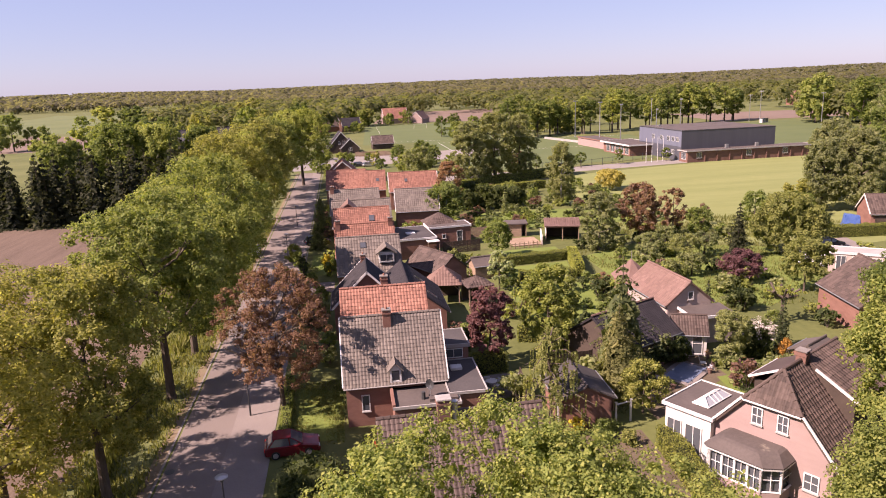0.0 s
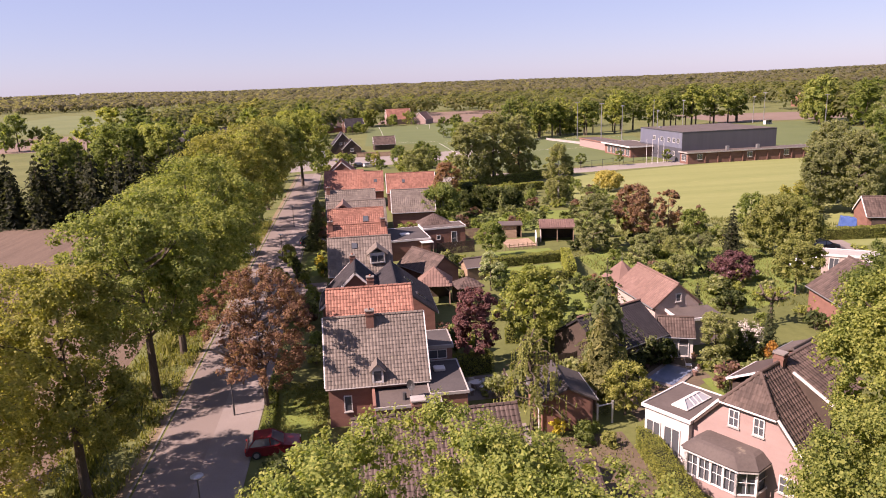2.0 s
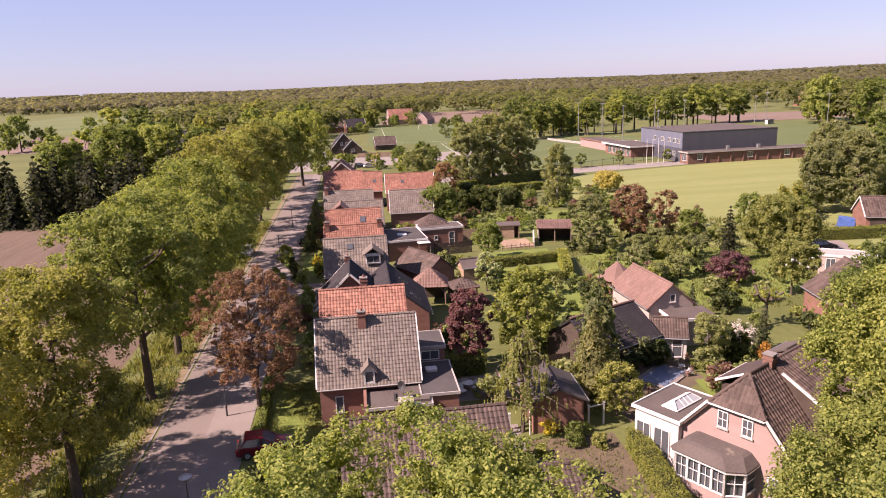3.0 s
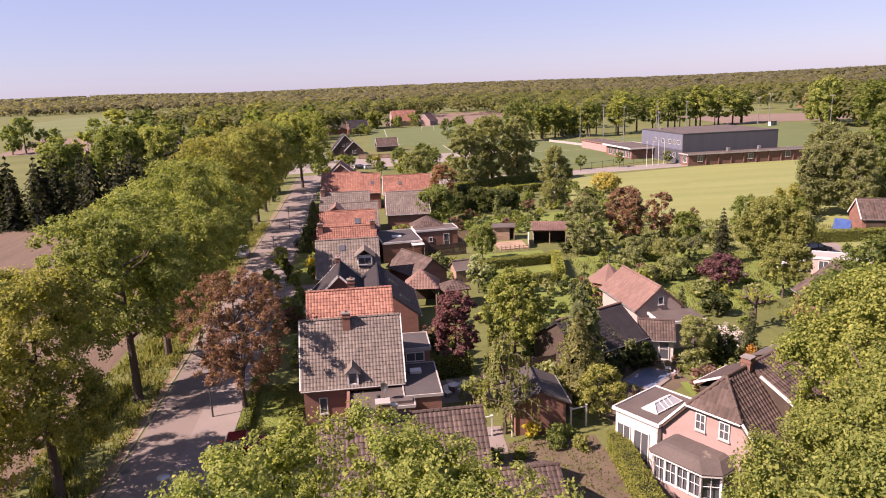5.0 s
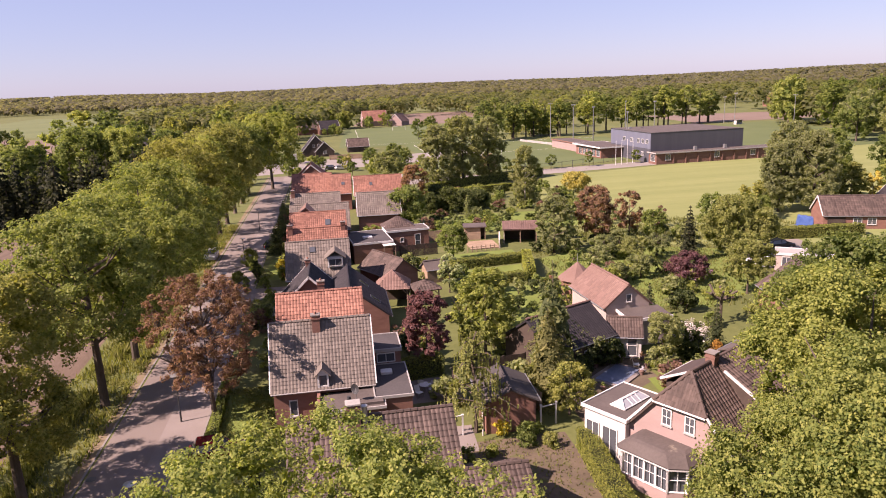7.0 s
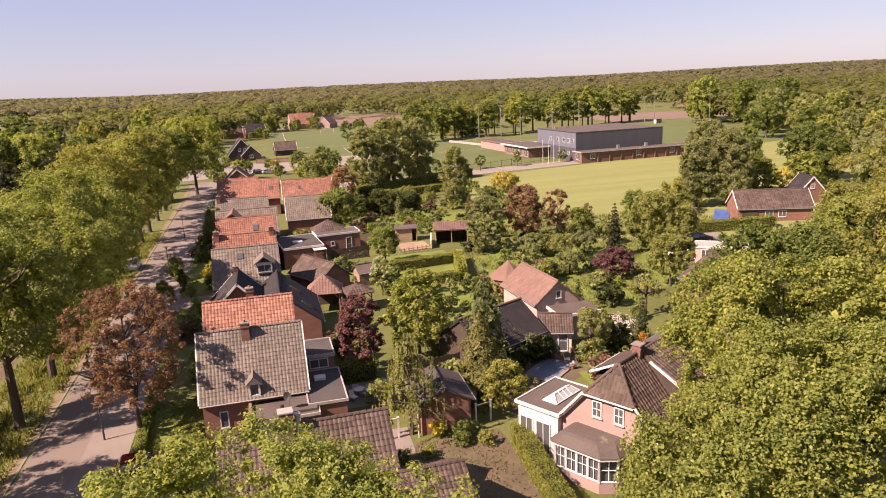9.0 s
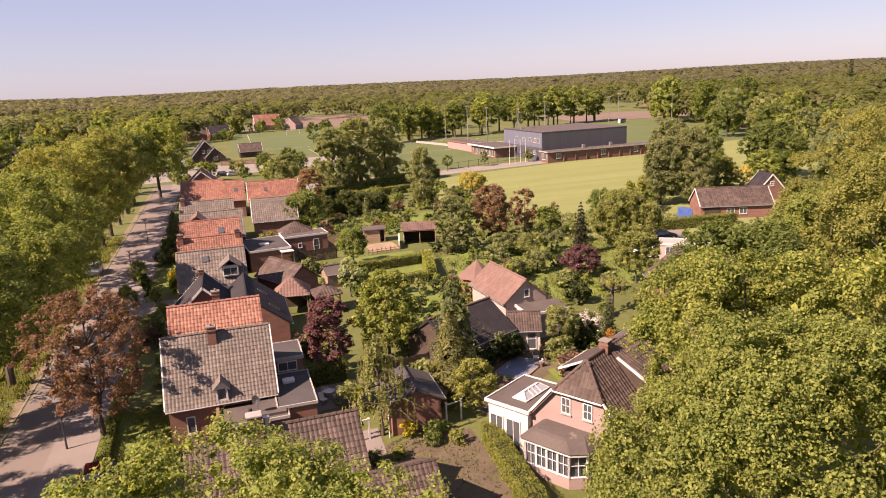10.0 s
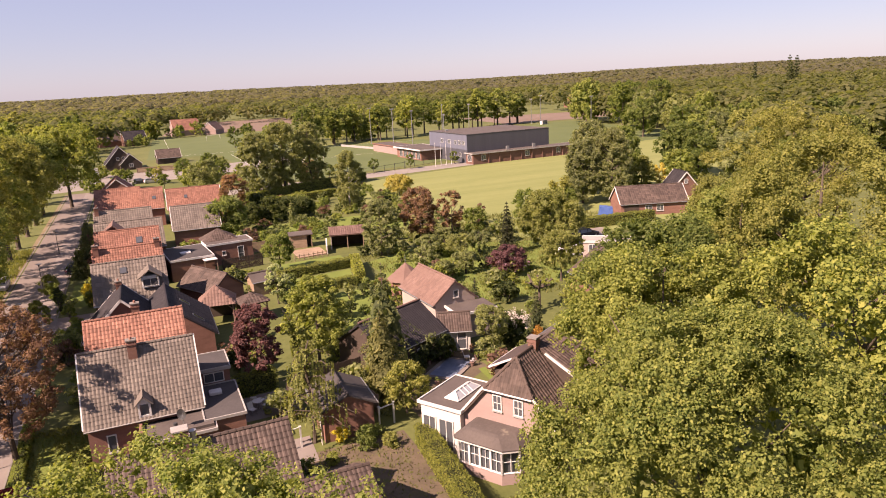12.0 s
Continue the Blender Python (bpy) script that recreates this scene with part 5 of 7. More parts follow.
make_oak(-11.0, 184.0, 19.5, 19.0, OAK_LEAF, 129, "spreading oak at the end of the street", AV, lobes=90, subs=12, per=28, leaf_size=0.4, clear=0.22, lobe_r=0.12, sub_r=0.75, inner=0.5)
for k, (tx, ty, th, tw_) in enumerate(((-18.8, 33.4, 15.8, 12.0), (-24.5, 52.0, 13.6, 10.0), (-21.5, 41.5, 15.0, 11.5))):
    make_oak(tx, ty, th, tw_, (OAK_BRONZE, OAK_YELLOW, OAK_BRONZE)[k], 140 + k, "oak with bronze young leaves beside the ploughed field", AV, lobes=(100, 64, 92)[k], subs=(13, 9, 12)[k], per=(36, 28, 34)[k], leaf_size=(0.17, 0.2, 0.19)[k], clear=(0.1, 0.25, 0.12)[k], lobe_r=0.115, sub_r=0.45, fill=(2, 0, 0)[k], low=0.9, belly=0.42, up=0.9, tilt=0.5)
make_oak(3.4, 14.2, 16.6, 14.6, OAK_LEAF, 150, "oak crown in fresh leaf rising before the bungalow", RO, lobes=132, subs=24, per=76, inner=0.72, heart=700, up=0.5, tilt=0.75, leaf_size=0.105, lobe_r=0.1, sub_r=0.34, belly=0.62, low=0.08, fill=6)
make_oak(6.6, 13.4, 15.7, 6.4, OAK_LEAF, 151, "smaller oak in fresh leaf before the gardens", RO, lobes=48, subs=20, per=70, inner=0.72, heart=700, up=0.5, tilt=0.85, leaf_size=0.1, lobe_r=0.12, sub_r=0.36, low=0.08, fill=6)
for k, (tx, ty, th, tw_, pr_) in enumerate(((24.1, 18.0, 15.8, 14.0, 100), (30.1, 27.5, 15.8, 11.5, 62), (38.8, 37.0, 14.8, 11.5, 44), (35.0, 20.0, 17.6, 13.0, 30))):
    make_oak(tx, ty, th, tw_, (OAK_GREEN, OAK_GREEN, LEAF_OAKDARK, OAK_GREEN)[k], 160 + k, "large oak in fresh leaf beside the gardens", RO, lobes=(108, 82, 82, 82)[k], subs=23, per=int(pr_ * 0.62), inner=0.72, heart=700, up=0.5, tilt=0.85, leaf_size=(0.13, 0.165, 0.2, 0.19)[k], lobe_r=0.1, sub_r=0.42, low=0.3, fill=6, skirt=(1.0, 0.85, 0.85, 0.85)[k])
for k, (tx, ty, th, tw_) in enumerate(((46.5, 31.0, 20.5, 14.0), (60.0, 44.5, 21.5, 15.0), (54.5, 45.0, 16.0, 11.0), (47.0, 38.0, 16.5, 11.0))):
    make_oak(tx, ty, th, tw_, (OAK_YELLOW, OAK_BRONZE, OAK_YELLOW, OAK_LEAF)[k], 170 + k, "tall oak with yellow-green young leaves", RO, lobes=78, subs=17, per=44, inner=0.7, up=0.6, tilt=0.6, leaf_size=0.17, lobe_r=0.11, sub_r=0.48, low=0.2)

# ---- trees of the gardens ----
BE = "garden trees"
make_tree("copper_beech", -5.6, 51.6, 11.9, 10.2, LEAF_BEECH, 71, "copper-leaved tree on the lawn by the street", group=BE, clumps=380, per=46, leaf_size=0.17, clump_r=0.075, clear=0.22, belly=0.62, inner=0.3, fill=1, core_size=0.02, limbs=18, fork=0.22)
make_tree("maple_tree", 12.0, 56.6, 7.7, 5.0, LEAF_PURPLE, 72, "dark purple maple behind the brick house", group=BE, clumps=110, per=60, leaf_size=0.2, clump_r=0.14, clear=0.2)
make_tree("ornamental_tree", 17.6, 57.8, 9.0, 6.8, LEAF_BRIGHT, 73, "airy tree with yellow-green leaves in the garden", group=BE, clumps=130, per=55, leaf_size=0.22, clump_r=0.13)
make_tree("variegated_maple", 18.0, 79.6, 5.0, 3.3, LEAF_PALE, 74, "small maple with pale variegated leaves", group=BE, clumps=60, per=45, leaf_size=0.2, clump_r=0.16)
make_tree("garden_tree", 32.2, 52.4, 5.2, 3.7, LEAF_GREYGREEN, 75, "small tree with light green leaves beside the pond", group=BE, clumps=110, per=60, leaf_size=0.14, clump_r=0.15)
make_tree("garden_tree", 21.4, 45.8, 4.4, 4.2, LEAF_WALNUT, 76, "small bronze-green tree by the shed", group=BE, clumps=60, per=60, leaf_size=0.15, clump_r=0.16, clear=0.15)
make_tree("garden_tree", 19.0, 79.0, 3.0, 2.4, LEAF_MID, 77, "low round tree beside the hedge", group=BE, clumps=40, per=40, leaf_size=0.2, clear=0.1)
make_tree("garden_tree", 21.2, 94.6, 5.8, 5.0, LEAF_MID, 78, "round garden tree behind the hedge", group=BE, clumps=70, per=45, leaf_size=0.25)
make_tree("willow_tree", 36.4, 95.0, 8.8, 6.4, LEAF_WILLOW, 79, "drooping grey-green willow in the garden", group=BE, clumps=110, per=50, leaf_size=0.26, clear=0.02, belly=0.5, clump_r=0.15, inner=0.5)
make_tree("copper_tree", 43.4, 96.5, 9.6, 6.6, LEAF_RUSSET, 80, "copper-leaved tree at the field's edge", group=BE, clumps=150, per=40, leaf_size=0.28, clump_r=0.15, inner=0.65)
make_tree("copper_tree", 50.6, 100.5, 7.8, 5.8, LEAF_RUSSET, 81, "open copper-leaved tree at the field's edge", group=BE, clumps=80, per=34, leaf_size=0.26, clump_r=0.13)
make_tree("garden_tree", 53.0, 97.2, 5.6, 4.4, LEAF_MID, 82, "dark round tree at the field's edge", group=BE, clumps=60, per=45, leaf_size=0.26)
make_tree("ornamental_tree", 59.0, 148.0, 5.2, 8.0, LEAF_GOLD, 83, "low golden-yellow tree at the field's edge", group=BE, clumps=70, per=40, leaf_size=0.35, clear=0.1)
make_tree("walnut_tree", 60.2, 86.2, 8.8, 10.6, LEAF_WALNUT, 84, "broad round tree with bronze-green leaves", group=BE, clumps=260, per=44, leaf_size=0.25, clear=0.04, clump_r=0.13, inner=0.7)
make_tree("garden_tree", 51.2, 69.4, 6.6, 6.6, LEAF_WALNUT, 85, "loose tree with light green leaves", group=BE, clumps=120, per=50, leaf_size=0.22, clump_r=0.13)
plum = make_tree("plum_tree", 47.0, 75.2, 4.2, 5.2, LEAF_PURPLE, 86, "low spreading purple plum tree", group=BE, clumps=80, per=50, leaf_size=0.2, clear=0.1)
rng = np.random.default_rng(298)
c = crown_points(rng, 46, 2.3, 2.3, 0.7, 3.0, 0.4, 0.9)
new("blossom", quads_mesh("blossom", clump_cloud(rng, c, np.full(46, 0.2), 9, 0.14, fill=0), PINK_BLOSSOM)).parent = plum
make_tree("birch_tree", 42.8, 133.0, 12.9, 6.6, LEAF_WILLOW, 87, "slender birch with drooping leaves", group=BE, clumps=150, per=60, leaf_size=0.26, bark=BIRCH_BARK, clear=0.06, belly=0.4, clump_r=0.19, inner=0.4, jitter=0.8)
for k, (tx, ty, th, tw_) in enumerate(((30.0, 165.0, 16.0, 9.5), (37.0, 169.0, 18.0, 10.5), (44.5, 173.0, 17.2, 10.0))):
    make_tree("ash_tree", tx, ty, th, tw_, LEAF_WILLOW, 88 + k, "tall ash with grey-green drooping foliage", group=BE, clumps=220, per=40, leaf_size=0.36, clear=0.02, clump_r=0.17, inner=0.6, jitter=0.8)
make_tree("copper_tree", 20.6, 135.5, 10.0, 6.2, LEAF_RUSSET, 92, "reddish tree beside the orange-roofed house", group=BE, clumps=80, per=36, leaf_size=0.32)
make_tree("copper_tree", 48.0, 188.0, 6.0, 6.0, LEAF_RUSSET, 93, "reddish small tree beside the lane", group=BE, clumps=60, per=30, leaf_size=0.35, clear=0.1)
make_tree("garden_tree", 17.6, 122.5, 7.8, 7.6, LEAF_MID, 94, "broad light green tree behind the row", group=BE, clumps=100, per=45, leaf_size=0.32, clear=0.08)
make_tree("garden_tree", 20.5, 192.0, 8.6, 9.5, LEAF_GREYGREEN, 95, "broad grey-green tree near the yard", group=BE, clumps=90, per=34, leaf_size=0.45, clear=0.06)
for k, (tx, ty, th, tw_) in enumerate(((45.3, 86.4, 3.9, 5.0), (39.0, 84.2, 3.4, 4.8), (49.4, 88.4, 3.6, 4.6), (42.6, 79.0, 3.2, 4.2), (42.0, 89.6, 3.6, 4.8), (38.2, 76.8, 3.0, 4.0), (55.4, 92.0, 3.2, 3.6), (46.0, 93.4, 3.6, 4.4))):
    make_tree("apple_tree", tx, ty, th, tw_, LEAF_GREYGREEN, 200 + k, "low spreading apple tree in the orchard grass", group="apple trees", clumps=60, per=40, leaf_size=0.2, fill=7, clear=0.2, trunk_r=0.11, clump_r=0.16)
for k, (tx, ty, th, tw_) in enumerate(((89.5, 109.5, 15.0, 10.0), (98.0, 117.0, 14.5, 10.0), (84.5, 112.0, 13.0, 8.0), (92.5, 120.0, 16.0, 10.0))):
    make_tree("ash_tree", tx, ty, th, tw_, (LEAF_WILLOW, LEAF_MID, LEAF_WILLOW, LEAF_WILLOW)[k], 210 + k, "tall leafy tree at the edge of the field", group="trees by the barn", clumps=240, per=44, leaf_size=0.31, clear=0.02, clump_r=0.15, jitter=0.8)
make_tree("oak_tree", 124.0, 127.0, 13.5, 15.0, LEAF_OAKDARK, 215, "broad dark green oak beyond the barn", group="trees by the barn", clumps=190, per=40, leaf_size=0.45, clear=0.08, clump_r=0.13)
make_tree("garden_tree", 104.5, 113.0, 6.5, 3.5, LEAF_GOLD, 216, "golden columnar tree beyond the barn", group="trees by the barn", clumps=50, per=36, leaf_size=0.35, clear=0.05)
make_tree("garden_tree", 99.0, 112.0, 8.5, 6.5, OAK_YELLOW, 217, "yellow-green tree beyond the barn", group="trees by the barn", clumps=80, per=40, leaf_size=0.36, clear=0.1)
CO = "garden conifers"
make_conifer("spruce_tree", 21.9, 51.3, 10.8, 9.4, LEAF_SPRUCE, 220, "tall ragged spruce in the garden", CO, tiers=16, per=760, leaf_size=0.22, droop=0.6, full=0.75, ragged=0.6)
make_conifer("spruce_tree", 20.9, 49.5, 7.4, 6.8, LEAF_OLIVE, 221, "shorter olive-green spruce in the garden", CO, tiers=20, per=700, leaf_size=0.17, droop=0.5)
make_conifer("spruce_tree", 52.2, 84.8, 7.8, 4.8, LEAF_DARK, 222, "dark pointed spruce at the field's edge", CO, tiers=16, per=420, leaf_size=0.24, droop=0.3, full=0.8)
make_conifer("spruce_tree", 36.8, 64.6, 3.9, 2.2, LEAF_CONIFER, 223, "small bronze spruce beside the pink-roofed house", CO, tiers=12, per=260, leaf_size=0.16)
make_conifer("spruce_tree", 29.6, 126.0, 5.0, 2.6, LEAF_GREYGREEN, 224, "pale blue-green small spruce", CO, tiers=12, per=200, leaf_size=0.24)
make_conifer("spruce_tree", 38.9, 55.2, 4.8, 2.2, LEAF_CONIFER, 228, "narrow spruce by the small outbuilding", CO, tiers=12, per=260, leaf_size=0.18)
for k, (tx, ty, th) in enumerate(((-4.8, 108.0, 7.0), (-4.3, 118.0, 8.0), (-5.0, 133.0, 7.0))):
    make_conifer("spruce_tree", tx, ty, th * 0.64, 3.6, LEAF_SPRUCE, 230 + k, "dark conifer in a front garden", CO, tiers=14, per=260, leaf_size=0.3)
for k in range(40):
    f = (k // 2) / 19
    make_conifer("spruce_tree", -92 + 60 * f + 1.2 * math.sin(k * 5.1), 146 - 2 * f + (k % 2) * 6 + math.sin(k * 3.7), 11.8 + 2.6 * f + 1.5 * math.sin(k * 2.3), 9.0, LEAF_DARK, 240 + k, "dark spruce in a dense row beyond the field", "dark spruce row", tiers=13, per=210, leaf_size=0.75, droop=0.55, clear=0.0, full=0.6, ragged=0.4)
for k, (tx, ty, th, tw_) in enumerate(((-60.0, 160.0, 16.0, 11.0), (-50.0, 166.0, 19.0, 14.0), (-41.0, 168.0, 18.5, 13.0), (-33.0, 172.0, 17.0, 11.0))):
    make_oak(tx, ty, th, tw_, (LEAF_OAKDARK, LEAF_OAKDARK, OAK_LEAF, LEAF_OAKDARK)[k], 130 + k, "deep green oak standing behind the spruces", "oaks behind the spruces", lobes=60, subs=10, per=24, leaf_size=0.48, clear=0.15, lobe_r=0.14, sub_r=0.75, inner=0.5, fill=4)


def make_weeping(x, y, h, w, seed):
    """A weeping cedar: bent leader and long arms hung with curtains of needles."""
    rng = np.random.default_rng(seed)
    e = thing("weeping_cedar", x, y, 0, 0, "weeping cedar with drooping curtains of pale needles", "conifer", CO)
    bm = bmesh.new()
    tube(bm, [(0, 0, -0.1), (0.1, 0, h * 0.45), (-0.15, 0.1, h * 0.8), (0.1, 0, h)], [0.2, 0.15, 0.1, 0.03], 8)
    out = []
    for k in range(30):
        a = k * 2.4 + rng.uniform(-0.5, 0.5)
        f = 0.26 + 0.74 * k / 29
        ln = w / 2 * (1.2 - 0.72 * f) * rng.uniform(0.5, 1.3)
        z = h * f
        tip = (math.cos(a) * ln, math.sin(a) * ln, z - 0.1 * ln)
        arm = bmesh.new()
        tube(arm, [(0, 0, z - 0.2), (tip[0] * 0.55, tip[1] * 0.55, z + 0.25), tip], [0.06, 0.04, 0.015], 5)
        part("branch", arm, BARK, e)
        m = 360
        s = np.repeat(rng.random(12) ** 0.6, 30)
        hang = np.repeat(rng.uniform(0.15, 1.0, 12) ** 1.4, 30) * rng.random(m) * min(z * 0.6, 2.6) * (0.35 + 0.65 * s)
        sw = np.repeat(rng.normal(0, 0.22, 12), 30) + rng.normal(0, 0.035, m)
        c = np.stack([np.cos(a) * s * ln - np.sin(a) * sw, np.sin(a) * s * ln + np.cos(a) * sw, z + 0.25 * np.sin(s * 3) - hang], 1)
        out.append(leaves_at(rng, c, np.stack([np.cos(a) * np.ones(m), np.sin(a) * np.ones(m), 0.3 * np.ones(m)], 1), 0.2, 0.42, 0.5))
    part("trunk", bm, BARK, e)
    new("crown", quads_mesh("crown", np.concatenate(out), LEAF_WEEP)).parent = e


for k, (tx, ty, th, tw_, lf) in enumerate(((17.0, 42.2, 0.9, 1.8, LEAF_MID), (18.6, 41.6, 1.1, 1.6, LEAF_WALNUT), (14.4, 41.4, 0.8, 1.3, LEAF_BRIGHT), (12.4, 40.6, 1.4, 1.6, LEAF_MID), (13.2, 38.2, 1.0, 1.5, LEAF_WALNUT))):
    make_bush("shrub", tx, ty, th, tw_, lf, 280 + k, "low leafy shrub on the garden soil", group="garden shrubs", n=24, per=44, leaf_size=0.13)
make_weeping(13.9, 44.8, 7.4, 6.8, 260)

# a pollarded tree with thick stubs
pl = thing("pollard_tree", 42.8, 61.0, 0, 20, "pollarded tree with thick bare spreading stubs", "tree", BE)
bm = bmesh.new()
tube(bm, [(0, 0, -0.1), (0.05, 0, 1.6), (0, 0, 2.7)], [0.2, 0.16, 0.18], 8)
for k in range(8):
    a = k * 0.785
    p1 = (math.cos(a) * 0.8, math.sin(a) * 0.8, 2.9 + 0.2 * (k % 2))
    p2 = (math.cos(a) * 1.5, math.sin(a) * 1.5, 3.3 + 0.3 * (k % 3))
    tube(bm, [(0, 0, 2.5), p1, p2], [0.13, 0.1, 0.12], 6)
part("trunk", bm, BARK, pl)
rng = np.random.default_rng(261)
c = rng.normal(0, 1, (26, 3)) * np.array((0.9, 0.9, 0.25)) + np.array((0, 0, 3.4))
new("crown", quads_mesh("crown", clump_cloud(rng, c, np.full(26, 0.25), 22, 0.16), LEAF_BRIGHT)).parent = pl

# ---- hedges ----
make_hedge(20.8, 41.0, 20.0, 30.8, 1.6, 1.15, LEAF_HEDGE, 270, "clipped green hedge beside the pink house", density=210)
make_hedge(20.0, 90.2, 30.8, 91.6, 1.3, 1.5, LEAF_HEDGE, 271, "long clipped hedge across the gardens", leaf_size=0.16, density=110)
make_hedge(31.2, 92.0, 29.2, 82.5, 1.7, 1.2, LEAF_BRIGHT, 272, "loose bright green hedge at the lawn's end", leaf_size=0.2, density=90)
make_hedge(21.2, 82.4, 28.4, 81.8, 1.3, 1.2, LEAF_HEDGE, 273, "dark clipped hedge between two gardens", leaf_size=0.16, density=110)
make_hedge(9.6, 55.4, 13.2, 56.2, 1.7, 1.4, LEAF_HEDGE, 274, "clipped hedge behind the brick house", leaf_size=0.13, density=170)
make_hedge(68.0, 93.2, 84.5, 91.5, 1.7, 1.6, LEAF_HEDGE, 275, "tall clipped hedge before the barn", leaf_size=0.2, density=90)
make_hedge(22.0, 60.8, 16.0, 62.5, 1.6, 1.2, LEAF_HEDGE, 276, "hedge behind the airy tree", leaf_size=0.16, density=110)
make_hedge(-5.2, 46.5, -5.5, 57.5, 0.8, 0.7, LEAF_MID, 277, "low leafy hedge along the front lawn", leaf_size=0.13, density=170)
make_hedge(26.0, 160.0, 60.0, 178.0, 2.2, 2.0, LEAF_HEDGE, 278, "dark hedge beside the lane", leaf_size=0.3, density=40)
make_hedge(20.0, 150.0, 46.0, 156.0, 1.8, 1.6, LEAF_HEDGE, 279, "long dark garden hedge", leaf_size=0.3, density=45)

# ---- shrubs ----
G = "garden shrubs"
fs = make_bush("flowering_shrub", 35.6, 53.6, 3.5, 3.8, LEAF_DARKGREEN, 300, "dark green shrub with white blossom over its crown", group=G, n=90, per=50, leaf_size=0.17)
rng = np.random.default_rng(299)
c = crown_points(rng, 70, 1.5, 1.5, 1.3, 3.5, 0.4, 0.85)
part_ = new("blossom", quads_mesh("blossom", clump_cloud(rng, c, np.full(70, 0.24), 16, 0.13, fill=0), BLOSSOM))
part_.parent = fs
make_bush("shrub", 36.8, 51.6, 2.6, 1.8, LEAF_ORANGE, 301, "orange-leaved shrub beside the blossom", group=G, n=30)
make_bush("shrub", 15.7, 43.9, 1.2, 1.5, LEAF_YELLOW, 302, "bright yellow shrub by the shed", group=G, n=26, per=40, leaf_size=0.12)
make_bush("shrub", 17.4, 43.6, 1.0, 2.4, LEAF_MID, 303, "low dark green shrub by the shed", group=G)
make_bush("rhododendron", 25.0, 52.9, 1.7, 2.4, LEAF_DARKGREEN, 304, "dark rhododendron beside the pond", group=G, n=40)
make_bush("shrub", -2.9, 40.2, 1.9, 5.6, LEAF_DARKGREEN, 305, "spreading dark juniper beside the parked car", group=G, n=90, per=60, leaf_size=0.14)
make_bush("shrub", 0.3, 38.6, 2.0, 3.5, LEAF_DARKGREEN, 306, "dark shrub before the bungalow", group=G, n=50, per=50, leaf_size=0.14)
for k, (tx, ty) in enumerate(((19.3, 31.2), (20.3, 30.9))):
    make_bush("box_topiary", tx + 3.3, ty - 0.2, 1.1, 0.9, LEAF_HEDGE, 308 + k, "small clipped box ball before the bay", group="box balls", n=24, per=60, leaf_size=0.08)
TOPI = ((-8.6, 91.2, 1.8, 2.4, LEAF_HEDGE), (-6.9, 86.4, 2.5, 1.2, LEAF_MID), (-6.0, 90.4, 3.6, 1.3, LEAF_DARKGREEN), (-8.0, 101.0, 2.8, 3.0, LEAF_HEDGE), (-6.2, 93.6, 2.0, 1.6, LEAF_MID), (-7.2, 97.0, 2.6, 1.8, LEAF_MID), (-3.0, 92.8, 2.8, 1.8, LEAF_YELLOW))
for k, (tx, ty, th, tw_, lf) in enumerate(TOPI):
    make_bush("topiary", tx, ty, th, tw_, lf, 320 + k, "clipped shrub in a front garden" if lf is not LEAF_YELLOW else "golden-yellow shrub in a front garden", group="clipped front shrubs", n=40, per=45, leaf_size=0.15)
kinds = [make_bush("shrub", 12.0 + k * 2.1, 112.0 + k, 1.5 + 0.35 * k, 2.2 + 0.3 * k, lf, 340 + k, lb, group=G, n=18, per=12, leaf_size=0.33) for k, (lf, lb) in enumerate(((LEAF_MID, "leafy mid-green garden shrub"), (LEAF_DARKGREEN, "dark evergreen garden shrub"), (LEAF_GREYGREEN, "grey-green leafy garden shrub"), (LEAF_BRIGHT, "fresh yellow-green garden shrub"), (LEAF_BEECH, "reddish garden shrub among greenery")))]
rng = np.random.default_rng(350)
for x0, x1, y0, y1, n in ((33, 58, 58, 82, 44), (28, 34, 58, 80, 18), (18, 28, 57, 63, 12), (18, 30, 64, 80, 16), (14, 20, 84, 97, 8), (34, 46, 88, 98, 12), (8, 19, 60, 70, 10), (-5.6, -2.2, 60, 150, 30), (22.5, 28.5, 52.6, 54.4, 9), (36, 60, 96, 112, 34), (20, 30, 76, 81, 6), (30, 40, 46, 52, 12), (12.5, 19, 47, 52, 5), (60, 78, 66, 84, 14), (10, 24, 84, 97, 10)):
    for k in range(n):
        b = kinds[rng.choice(5, p=(0.36, 0.24, 0.2, 0.13, 0.07))]
        s = rng.uniform(0.6, 1.35)
        bx, by = rng.uniform(x0, x1), rng.uniform(y0, y1)
        c = copy_thing(b, pose(bx, by, 0, 0, 0, rng.uniform(0, 360)))
        c.scale = (s, s, s * rng.uniform(0.7, 1.2))

